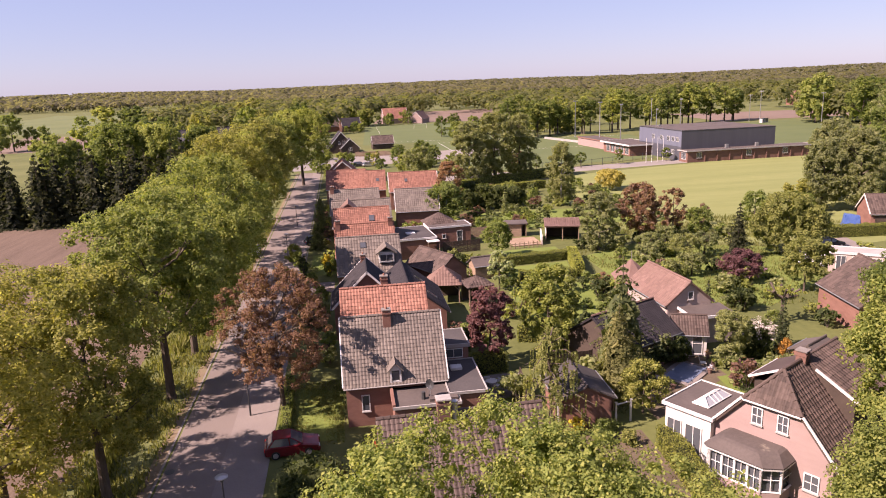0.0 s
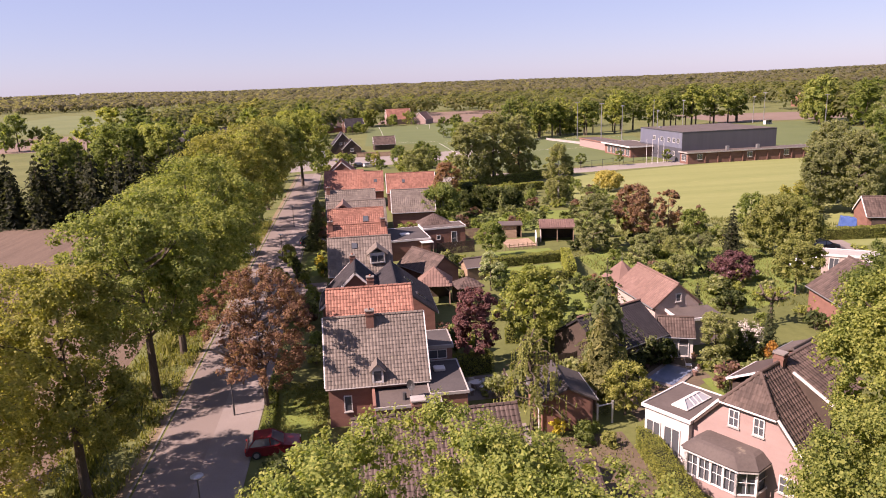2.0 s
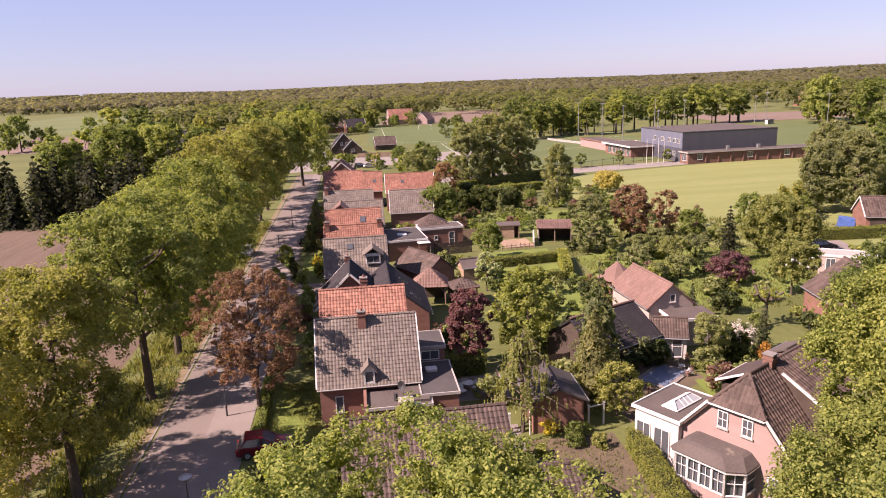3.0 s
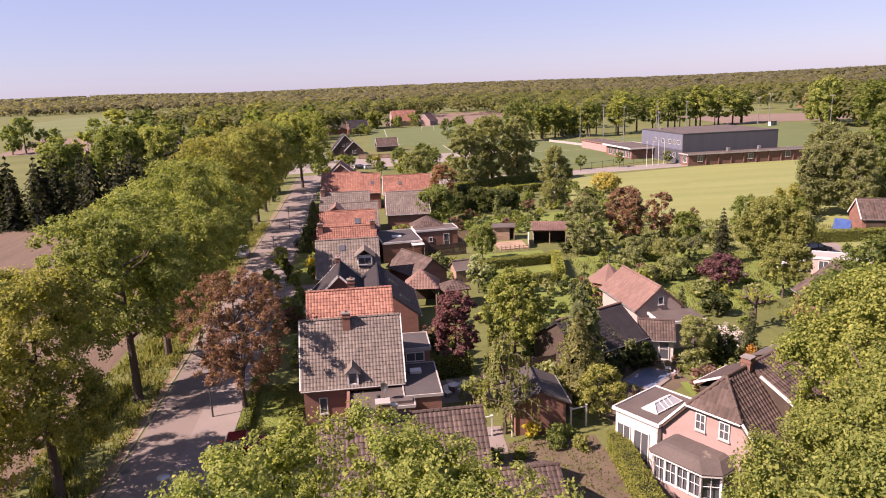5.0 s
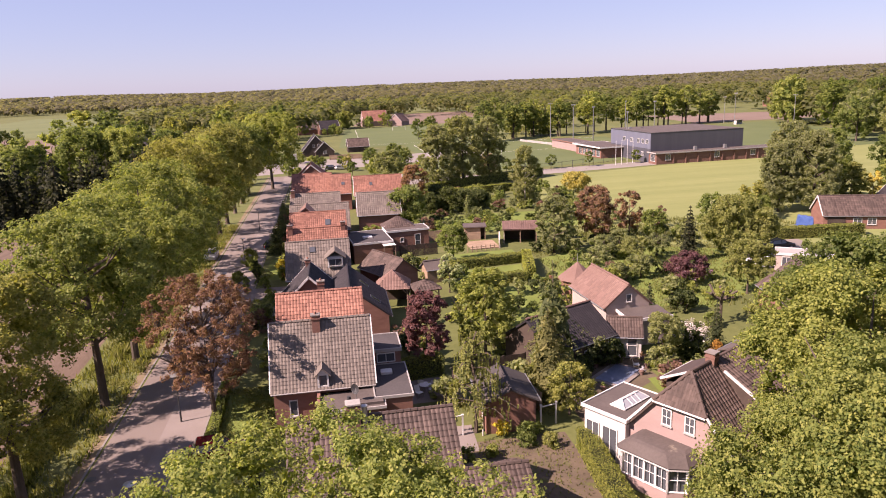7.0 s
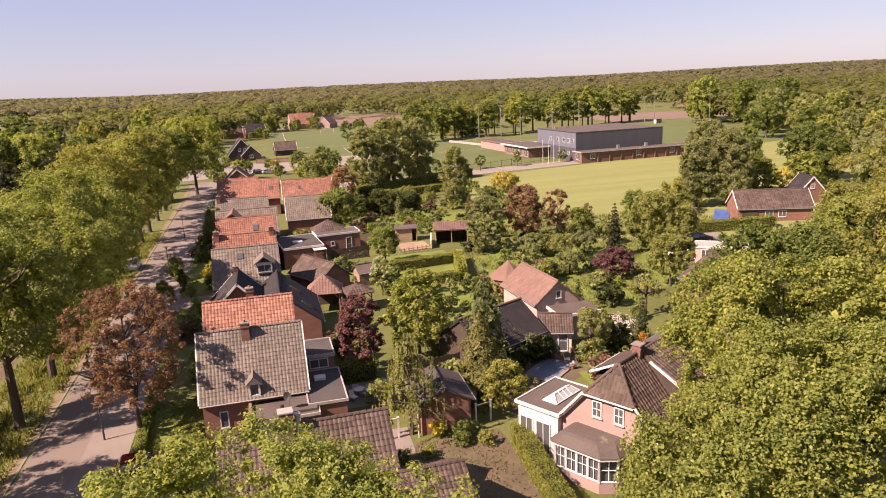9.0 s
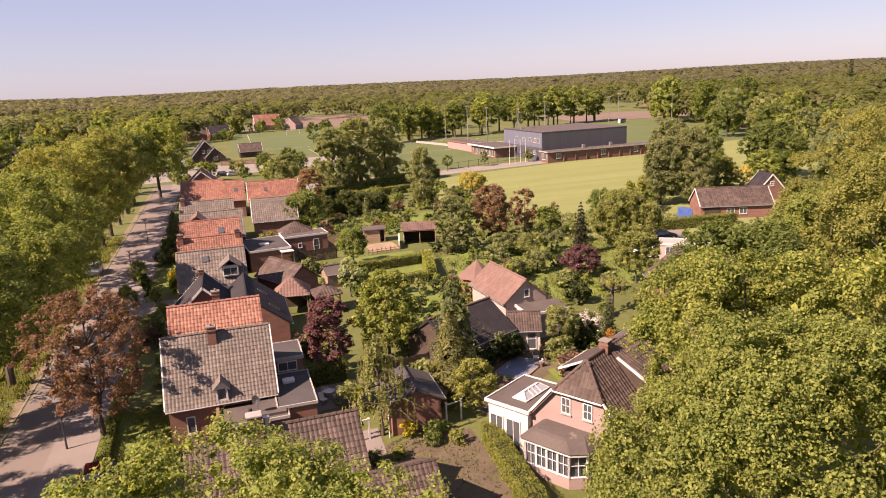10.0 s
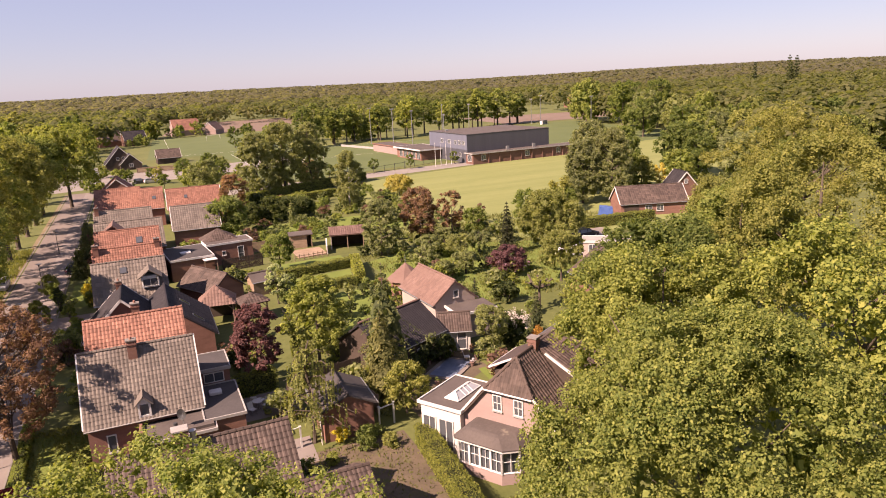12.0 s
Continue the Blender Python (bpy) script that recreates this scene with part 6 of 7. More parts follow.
for k, (tx, ty, th, tw_) in enumerate(((23.8, 132.5, 4.6, 5.0), (27.2, 133.5, 5.2, 5.2), (30.4, 132.6, 4.8, 5.0), (34.0, 135.0, 4.2, 4.6), (25.4, 137.0, 5.4, 5.0))):
    make_bush("evergreen_shrub", tx, ty, th, tw_, LEAF_DARKGREEN, 380 + k, "large dark evergreen shrub among the back gardens", group=G, n=60, per=30, leaf_size=0.32)
for k, (tx, ty, th, tw_) in enumerate(((52.6, 186.0, 4.4, 3.4), (67.3, 191.6, 4.2, 3.6), (78.8, 191.4, 4.6, 3.0), (94.0, 193.0, 4.0, 3.4), (10.4, 199.5, 4.6, 4.4), (7.9, 224.0, 4.2, 3.8))):
    make_tree("young_tree", tx, ty, th, tw_, LEAF_OAKDARK, 390 + k, "small round young tree beside the lane", group="young trees", clumps=36, per=30, leaf_size=0.3, clear=0.22, trunk_r=0.07)

# massed growth of the far gardens, past counting
for lf, nm, share in ((LEAF_MID, "mid_green", 84), (LEAF_DARKGREEN, "dark", 60), (LEAF_GREYGREEN, "grey_green", 54), (LEAF_BRIGHT, "fresh_green", 26), (LEAF_BEECH, "reddish", 18)):
    out = []
    for k in range(share):
        cx, cy = rng.uniform(10, 56), rng.uniform(111, 160)
        if cx < 18 and cy > 117:
            cy = rng.uniform(110, 117)
        hh, ww = rng.uniform(0.8, 2.4), rng.uniform(1.6, 3.6)
        c = crown_points(rng, 18, ww / 2 * 0.8, ww / 2 * 0.8, hh * 0.1, hh * 0.9, 0.4, 0.3) + np.array((cx, cy, 0))
        out.append(clump_cloud(rng, c, np.full(18, ww * 0.14) * rng.uniform(0.8, 1.3, 18), 12, 0.34))
    q = np.concatenate(out)
    q[:, :, 2] = np.maximum(q[:, :, 2], 0.02)
    tagged(new("garden_growth_" + nm, quads_mesh("garden_growth", q, lf)), "massed " + nm.replace("_", "-") + " shrubs and perennials in the gardens", "shrubbery", "", "stuff")

# ---- lawns, paths and beds ----
sheet("front_lawn", [(-5.2, 46.8), (-0.9, 46.4), (-0.9, 54.5), (-5.2, 56.0)], 0.012, LAWN, "small front lawn, half in shade", category="lawn")
sheet("lawn_a", [(20.5, 92.4), (31, 93.4), (31, 99), (20.5, 98.4)], 0.01, LAWN, "mown back lawn behind the hedge", category="lawn")
sheet("lawn_b", [(20.5, 83.2), (28.5, 82.8), (30, 90.2), (20.5, 89)], 0.01, LAWN, "mown lawn between two hedges", category="lawn")
sheet("lawn_c", [(33, 70), (45, 66), (58, 74), (60, 90), (44, 98), (33, 92)], 0.01, LAWN, "orchard grass under the apple trees", category="lawn")
sheet("lawn_d", [(29.5, 44), (36, 47), (35, 51), (30, 50.5)], 0.01, LAWN, "small lawn beside the pink house", category="lawn")
sheet("lawn_e", [(-5.4, 92), (-1.6, 92), (-1.6, 104), (-5.4, 104)], 0.01, LAWN, "front lawn of a row house", category="lawn")
sheet("lawn_f", [(18, 62), (30, 64), (30, 80), (19, 80)], 0.01, LAWN, "back garden lawn", category="lawn")
sheet("lawn_g", [(24, 113), (50, 113), (52, 128), (24, 130)], 0.01, LAWN, "garden grass among shrubs", category="lawn")
sheet("bare_garden", [(11.6, 33), (20.2, 32), (20.2, 43.4), (11.6, 43.4)], 0.008, EARTH, "bare brown garden soil in tree shade", category="soil")
sheet("garden_bed", [(22, 44.5), (31, 50.5), (31, 56.2), (22, 56.2)], 0.006, EARTH, "planted bed round the pond", category="soil")
sheet("driveway", [(-6.4, 82.6), (-2.0, 84), (-2.0, 88.5), (-6.4, 88.5)], 0.018, PAVERS, "paved driveway beside the street", category="driveway")
sheet("patio", [(7.6, 50.5), (14.4, 50.5), (14.4, 55.2), (7.6, 55.0)], 0.01, PAVERS, "paved patio in the shade", category="patio")
sheet("garden_path", [(11.3, 42.2), (13.6, 42.2), (13.8, 46), (11.5, 46)], 0.014, PAVERS, "paved garden path", category="path")
sheet("deck", [(25, 100.5), (29.6, 100.5), (29.6, 106), (25, 106)], 0.12, WOOD, "timber deck before the shed", category="deck", thick=0.1)
sheet("yard", [(58, 79), (72, 84), (74, 92), (66, 92)], 0.012, PAVERS, "paved yard beside the cabin", category="yard")


# ---- middle distance: trees of the fields ----
FT = "field trees"
templates = [make_tree("field_tree", -92.0 + 12 * k, 262.0 + 9 * k, 15.0 + k, 12.5, lf, 400 + k, "large field tree in leaf", group=FT, clumps=64, per=26, leaf_size=0.78, clear=0.05, clump_r=0.2, dense=1.0, limbs=3, fill=4, core_size=0.25, inner=0.75, jitter=0.35) for k, lf in enumerate((OAK_LEAF, LEAF_MID, LEAF_OAKDARK, OAK_YELLOW))]
slim = make_tree("lime_tree", 70.0, 292.0, 18.5, 9.5, LEAF_OAKDARK, 410, "tall lime in the row behind the pitch", group="row behind the pitch", clumps=70, per=30, leaf_size=0.62, clear=0.2, clump_r=0.21, dense=1.0, limbs=3, fill=4, core_size=0.22, jitter=0.35)
slim2 = make_tree("lime_tree", 76.0, 294.0, 19.5, 10.0, OAK_LEAF, 411, "tall lime in the row behind the pitch", group="row behind the pitch", clumps=70, per=30, leaf_size=0.62, clear=0.2, clump_r=0.21, dense=1.0, limbs=3, fill=4, core_size=0.22, jitter=0.35)
fine = [make_tree("field_tree", 150.0 + 14 * k, 150.0 + 6 * k, 13.0 + k, 12.0, lf, 405 + k, "large field tree in leaf", group=FT, clumps=100, per=34, leaf_size=0.5, clear=0.04, clump_r=0.16, dense=1.0, limbs=4, fill=5, core_size=0.25, inner=0.75, jitter=0.35) for k, lf in enumerate((OAK_LEAF, LEAF_GREYGREEN, LEAF_OAKDARK, LEAF_WALNUT))]
rng = np.random.default_rng(420)
for k in range(24):
    f = (k + 1) / 24
    c = copy_thing((slim, slim2)[k % 2], pose(78 + 128 * f + rng.uniform(-3.5, 3.5), 296 + 48 * f + rng.uniform(-5, 5), 0, 0, 0, rng.uniform(0, 360)))
    s = rng.uniform(0.75, 1.12)
    c.scale = (s * rng.uniform(0.95, 1.35), s * rng.uniform(0.95, 1.35), s)


def scatter(n, x0, x1, y0, y1, weights=(0.3, 0.3, 0.25, 0.15), lo=0.6, hi=1.15, kit=None):
    for _ in range(n):
        b = (kit or templates)[rng.choice(4, p=weights)]
        c = copy_thing(b, pose(rng.uniform(x0, x1), rng.uniform(y0, y1), 0, 0, 0, rng.uniform(0, 360)))
        s = rng.uniform(lo, hi)
        c.scale = (s * rng.uniform(0.9, 1.15), s * rng.uniform(0.9, 1.15), s)


for tx, ty, th, tw_, kind_ in ((-162, 357, 15, 10, 1), (-159, 364, 19, 14, 1), (-152, 368, 12, 8, 2), (-149, 375, 12, 8, 1), (-174, 500, 13, 12, 1), (-142, 448, 20, 22, 0), (-126, 450, 19, 22, 2), (-112, 456, 12, 11, 1), (-103, 481, 12, 13, 2), (-98, 513, 13, 20, 0), (-88, 525, 16, 15, 1), (-63, 485, 21, 21, 3), (-78, 246, 17, 15, 2), (-64, 242, 17, 16, 0), (-70, 262, 18, 16, 2), (-90, 230, 15, 12, 0)):
    c = copy_thing(templates[kind_], pose(tx, ty, 0, 0, 0, tx * 37 % 360))
    c.scale = (tw_ / 12.5, tw_ / 12.5, th / (15.0 + kind_))
scatter(12, -44, -14, 300, 390)
scatter(10, -24, 34, 196, 214, lo=0.25, hi=0.5)
scatter(9, -60, -20, 180, 210, lo=0.5, hi=0.9)
scatter(16, 30, 110, 300, 335, lo=0.45, hi=0.8)
scatter(6, 22, 62, 440, 456, lo=0.35, hi=0.55)
scatter(5, 16, 30, 206, 218, lo=0.3, hi=0.5)
scatter(6, -20, 6, 240, 256, lo=0.18, hi=0.3)
scatter(9, -18, 20, 436, 460, lo=0.6, hi=0.9)
scatter(7, -12, 12, 386, 394, lo=0.22, hi=0.4)
for tx, ty, th, tw_, kind_ in ((220, 301, 24, 19, 0), (210, 259, 22, 17, 2), (218, 245, 23, 16, 2), (189, 200, 17, 15, 1), (186, 216, 16, 13, 2), (237, 328, 22, 17, 0), (200, 232, 18, 15, 1), (228, 276, 22, 17, 2), (206, 206, 17, 15, 0), (178, 186, 14, 12, 2)):
    c = copy_thing(fine[kind_], pose(tx, ty, 0, 0, 0, ty * 41 % 360))
    c.scale = (tw_ / 12.0, tw_ / 12.0, th / (13.0 + kind_))
scatter(22, 158, 215, 118, 150, kit=fine, lo=0.75, hi=1.1)
scatter(8, 112, 155, 100, 122, kit=fine, lo=0.6, hi=0.9)
scatter(5, 66, 80, 100, 108, lo=0.25, hi=0.4)

# ---- far buildings ----
FH = "far houses"
gable_house("house", -1.2, 274.0, 95, 9.0, 10.0, 2.4, 8.0, WOOD_DARK, TILE_DARK, "dark timbered house with white-edged steep gable", FH, tw=0.6, tl=0.6, windows=(("W", -0.9, 3.4, 0.9, 1.1, 0, 0), ("W", 0.9, 3.4, 0.9, 1.1, 0, 0)))
gable_house("house", 2.2, 268.5, 95, 5.0, 7.0, 2.2, 5.6, WOOD_DARK, TILE_DARK, "dark gable with white verges beside the yard", FH, tw=0.6, tl=0.6, windows=(("W", 0.0, 1.0, 1.4, 1.2, 1, 0),))
gable_house("outbuilding", 15.4, 281.0, 4, 8.4, 6.0, 2.4, 5.2, WOOD_DARK, TILE_BROWN, "brown-roofed outbuilding with white verges", FH, category="outbuilding", tw=0.6, tl=0.6)
gable_house("house", 34.0, 464.0, 8, 16.0, 11.0, 3.6, 10.0, BRICK_PINK, TILE_FADED, "farmhouse with red roof", FH, tw=1.0, tl=1.0)
gable_house("house", 50.0, 458.0, 60, 12.0, 9.0, 3.0, 7.5, BRICK_PINK, TILE_PINK, "farm building with pale red roof", FH, tw=1.0, tl=1.0)
gable_house("house", -8.0, 408.0, 10, 11.0, 10.0, 3.2, 8.0, BRICK, TILE_BROWN, "brick house with brown roof among trees", FH, tw=1.0, tl=1.0)
gable_house("house", 4.0, 402.0, 14, 11.0, 9.0, 3.2, 7.6, BRICK_DARK, TILE_DARK, "house with dark roof among trees", FH, tw=1.0, tl=1.0)
for k, (bx, by) in enumerate(((-74.0, 330.0), (-62.0, 336.0), (-50.0, 344.0))):
    gable_house("barn", bx, by, 55, 34.0, 16.0, 4.0, 8.4, CLAD_GREY, DARK_ROOF, "long farm shed with dark sheet roof", "farm sheds", category="barn", tiles=False, verge=None)
gable_house("house", 330.0, 470.0, 20, 16.0, 11.0, 4.0, 10.0, BRICK, TILE_RED, "house with orange roof showing among woods", FH, tw=1.2, tl=1.2)
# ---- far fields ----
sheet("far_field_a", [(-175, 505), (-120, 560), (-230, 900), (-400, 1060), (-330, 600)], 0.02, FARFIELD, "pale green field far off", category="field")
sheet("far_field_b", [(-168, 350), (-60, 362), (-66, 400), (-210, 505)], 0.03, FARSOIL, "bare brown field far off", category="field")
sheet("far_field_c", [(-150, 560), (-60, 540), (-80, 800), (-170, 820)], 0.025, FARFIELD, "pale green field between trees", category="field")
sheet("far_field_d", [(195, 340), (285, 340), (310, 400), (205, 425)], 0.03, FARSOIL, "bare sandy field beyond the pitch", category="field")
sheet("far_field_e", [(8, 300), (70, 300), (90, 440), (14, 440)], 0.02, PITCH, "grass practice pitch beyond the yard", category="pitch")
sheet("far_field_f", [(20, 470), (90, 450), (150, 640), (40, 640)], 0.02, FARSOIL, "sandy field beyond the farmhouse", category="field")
sheet("far_field_g", [(134, 158), (152, 172), (172, 186), (182, 178), (160, 160)], 0.02, HAYFIELD, "mown strip beyond the barn", category="field")
sheet("pitch_strip", [(66, 288), (190, 332), (195, 338), (66, 298)], 0.02, HAYFIELD, "pale mown strip behind the pitch", category="field")
sheet("practice_field", [(128, 195), (210, 210), (230, 330), (150, 310)], 0.008, PITCH, "grass practice field beside the hall", category="pitch")

# ---- woods to the horizon ----
FIELDS = ((-520, -150, 340, 1250), (-150, -64, 350, 445), (-100, -30, 300, 400), (-60, 8, 200, 300), (8, 92, 180, 445), (20, 105, 440, 560), (92, 215, 150, 352), (190, 322, 325, 412), (128, 190, 152, 204))


def inside(x, y, r):
    return any(x0 - r < x < x1 + r and y0 - r < y < y1 + r for x0, x1, y0, y1 in FIELDS)


def woodland(name, seed, places, per, h, w, size, label, leaf=None):
    """Crowns side by side: every crown swells into a handful of lobes covered with leaf sprays."""
    g = np.random.default_rng(seed)
    n = len(places)
    base = np.array(places)
    k = g.uniform(0.7, 1.2, n)
    d = g.normal(0, 1, (n, per, 3))
    d[:, :, 2] = np.where(g.random((n, per)) < 0.75, np.abs(d[:, :, 2]), d[:, :, 2] * 0.6)
    d /= np.linalg.norm(d, axis=2)[:, :, None]
    lobe = g.normal(0, 1, (n, 7, 3))
    lobe[:, :, 2] = np.abs(lobe[:, :, 2]) * 0.8
    lobe /= np.linalg.norm(lobe, axis=2)[:, :, None]
    dots = np.einsum("npi,nli->npl", d, lobe)
    best = dots.max(axis=2)
    swell = 0.74 + 0.32 * np.clip(best, 0, 1) ** 5
    near_lobe = np.take_along_axis(lobe, dots.argmax(axis=2)[:, :, None], axis=1)
    q = d * swell[:, :, None] * (np.array((w / 2, w / 2, h * 0.46)) * k[:, None])[:, None, :]
    q += base[:, None, :] + np.stack([np.zeros(n), np.zeros(n), h * 0.52 * k], 1)[:, None, :]
    nrm = d * 0.8 + near_lobe * 0.5 + np.array((0, 0, 0.7))
    pos = leaves_at(g, q.reshape(-1, 3), nrm.reshape(-1, 3), size * 1.2, 0.9, 0.14)
    floor = np.repeat(np.repeat(base[:, 2], per)[:, None], 4, 1) + 0.05
    pos[:, :, 2] = np.maximum(pos[:, :, 2], floor)
    tagged(new(name, quads_mesh(name, pos, leaf or HAZED_LEAF)), label, "woodland", "", "stuff")


def spots(seed, n, r0, r1, cover, gap, a0=-36, a1=62):
    g = np.random.default_rng(seed)
    out = []
    for a, r in zip(np.radians(g.uniform(a0, a1, n)), np.sqrt(g.uniform(r0 ** 2, r1 ** 2, n))):
        x, y = math.sin(a) * r, math.cos(a) * r
        if inside(x, y, gap) or noise.noise(Vector((x / 170, y / 240, 3.1))) + 0.5 * noise.noise(Vector((x / 60, y / 90, 7.7))) < cover:
            continue
        out.append((x, y, rise(x, y)))
    return out


g_ = np.random.default_rng(498)
side = [(x, y, 0.0) for x, y in zip(g_.uniform(130, 400, 900), g_.uniform(118, 380, 900)) if not inside(x, y, 5) and x > 108 + 0.32 * y and math.hypot(x, y) < 430]
woodland("woodland_side", 499, side, 150, 14.5, 12, 1.5, "broad-leaved wood beside the fields", MIX_LEAF)
woodland("woodland_near", 500, spots(500, 2900, 370, 950, -0.22, 5), 86, 14.5, 14, 2.1, "woods and tree belts between far fields", MIX_LEAF)
# the two farthest belts take the leaf tone with haze mixed in
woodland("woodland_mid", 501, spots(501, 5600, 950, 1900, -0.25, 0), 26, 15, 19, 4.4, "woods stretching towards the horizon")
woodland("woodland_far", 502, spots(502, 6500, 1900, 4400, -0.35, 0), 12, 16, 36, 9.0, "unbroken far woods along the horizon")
for px, py, ph_ in ((597, 537, 29.0), (590, 490, 34.0), (588, 480, 33.0), (560, 462, 27.0)):
    make_conifer("poplar_tree", px, py, ph_, 8.0, LEAF_CONIFER, int(px), "slender dark poplar standing above the woods", "poplars", tiers=12, per=90, leaf_size=2.2, droop=-0.6, full=0.35)


# ---- street furniture ----
def make_street_lamp(x, y, h=3.9):
    e = thing("street_lamp", x, y, 0, 0, "slim dark street lamp with round flat head", "street lamp", "street lamps")
    bm = bmesh.new()
    tube(bm, [(0, 0, 0), (0, 0, 0.9), (0, 0, 0.92), (0, 0, h - 0.25)], [0.075, 0.075, 0.045, 0.04], 8)
    part("pole", bm, DARK_METAL, e)
    bm = bmesh.new()
    tube(bm, [(0, 0, h - 0.3), (0, 0, h - 0.2), (0, 0, h - 0.02)], [0.07, 0.11, 0.12], 10)
    part("lantern", bm, GLASS, e)
    bm = bmesh.new()
    tube(bm, [(0, 0, h - 0.03), (0, 0, h + 0.02), (0, 0, h + 0.09)], [0.36, 0.37, 0.1], 18)
    part("head", bm, STEEL, e, "flat grey disc-shaped head")


for lx, ly in ((-7.5, 36.5), (-8.2, 51.8), (-8.9, 82.6), (-9.0, 102.6), (-9.2, 128.0)):
    make_street_lamp(lx, ly)
for mx, my in ((-11.6, 53.9), (-11.4, 78.0), (-12.6, 44.5)):
    bm = bmesh.new()
    bmesh.ops.create_cone(bm, segments=20, radius1=0.33, radius2=0.33, depth=0.02, matrix=Matrix.Translation((mx, my, 0.02)), cap_ends=True)
    solid("manhole_cover", bm, DARK_METAL, "round iron manhole cover in the asphalt", "manhole cover", "manhole covers")


# ---- cars ----
def make_car(x, y, turn, paint, label, length=4.1, width=1.72, height=1.46):
    e = thing("car", x, y, 0, turn, label, "car", "parked cars")
    L, W, H = length / 2, width / 2, height
    prof = [(-L, 0.35), (-L, 0.75), (-L + 0.15, 0.92), (L - 1.15, 0.95), (L - 0.1, 0.74), (L, 0.55), (L, 0.3), (L * 0.3, 0.2), (-L * 0.3, 0.2)]
    bm = bmesh.new()
    rows_ = []
    for f, s in ((-1, 0.94), (-0.85, 1.0), (0.85, 1.0), (1, 0.94)):
        rows_.append([bm.verts.new((px * s, f * W, 0.2 + (pz - 0.2) * (1 if abs(f) < 1 else 0.94))) for px, pz in prof])
    for a_, b_ in zip(rows_, rows_[1:]):
        for i in range(len(prof)):
            j = (i + 1) % len(prof)
            bm.faces.new((a_[i], a_[j], b_[j], b_[i]))
    bm.faces.new(rows_[0][::-1])
    bm.faces.new(rows_[-1])
    part("body", bm, paint, e)
    cab = [(-L + 0.2, 0.92), (-L + 0.55, H - 0.06), (-L + 0.9, H), (L - 2.0, H - 0.02), (L - 1.15, 0.93)]
    for nm, mat, grow in (("window_band", GLASS, 0.0), ("roof", paint, 0.012)):
        bm = bmesh.new()
        if nm == "window_band":
            a_ = [bm.verts.new((px, -W * (0.9 if pz < 1 else 0.76), pz)) for px, pz in cab]
            b_ = [bm.verts.new((px, W * (0.9 if pz < 1 else 0.76), pz)) for px, pz in cab]
            bm.faces.new(a_)
            bm.faces.new(b_[::-1])
            for i in range(4):
                bm.faces.new((a_[i + 1], a_[i], b_[i], b_[i + 1]))
        else:
            slab(bm, [(-L + 0.6, -W * 0.77, H + grow), (L - 1.95, -W * 0.77, H + grow), (L - 1.95, W * 0.77, H + grow), (-L + 0.6, W * 0.77, H + grow)], 0.05)
        part(nm, bm, mat, e)
    for s in (-1, 1):
        for p0, p1 in (((L - 1.15, 0.93), (L - 2.0, H)), ((-0.15, 0.93), (-0.2, H)), ((-L + 0.3, 0.93), (-L + 0.75, H))):
            bm = bmesh.new()
            tube(bm, [(p0[0], s * W * 0.9, p0[1]), (p1[0], s * W * 0.775, p1[1])], [0.045, 0.045], 5)
            part("pillar", bm, paint, e)
        for px in (-L + 0.75, L - 0.8):
            bm = bmesh.new()
            tube(bm, [(px, s * (W - 0.2), 0.31), (px, s * (W + 0.01), 0.31)], [0.31, 0.31], 18)
            w_ = part("tyre", bm, RUBBER, e)
            bm = bmesh.new()
            tube(bm, [(px, s * (W - 0.05), 0.31), (px, s * (W + 0.02), 0.31)], [0.2, 0.19], 12)
            part("rim", bm, STEEL, w_)
        bm = bmesh.new()
        box(bm, L - 0.16, L - 0.02, s * W * 0.72 - 0.16, s * W * 0.72 + 0.16, 0.56, 0.7, 0.03)
        part("headlight", bm, WHITE, e, "clear headlight")
        bm = bmesh.new()
        box(bm, -L - 0.01, -L + 0.06, s * W * 0.8 - 0.12, s * W * 0.8 + 0.12, 0.62, 0.8)
        part("tail_light", bm, RED_CLOTH, e, "red tail light")
        bm = bmesh.new()
        box(bm, L - 1.5, L - 1.3, s * (W + 0.02) - 0.1, s * (W + 0.02) + 0.1, 0.92, 1.05, 0.03)
        part("mirror", bm, paint, e)


make_car(-4.5, 45.5, 4, CAR_RED, "dark red hatchback parked on the drive", 3.8)
make_car(-14.6, 107.6, -90, CAR_SILVER, "silver car parked beside the oaks")
make_car(-5.0, 111.6, 12, CAR_DARK, "dark car parked on a drive")
make_car(4.6, 221.0, 5, CAR_DARK, "dark car parked in the yard", 4.4)
make_car(7.6, 219.6, 8, CAR_SILVER, "pale car parked in the yard", 4.2)
make_car(59.4, 79.6, 150, CAR_WHITE, "white car parked by the cabin", 4.2)
make_car(67.5, 87.2, 5, CAR_DARK, "dark car parked in the yard by the hedge", 4.4)


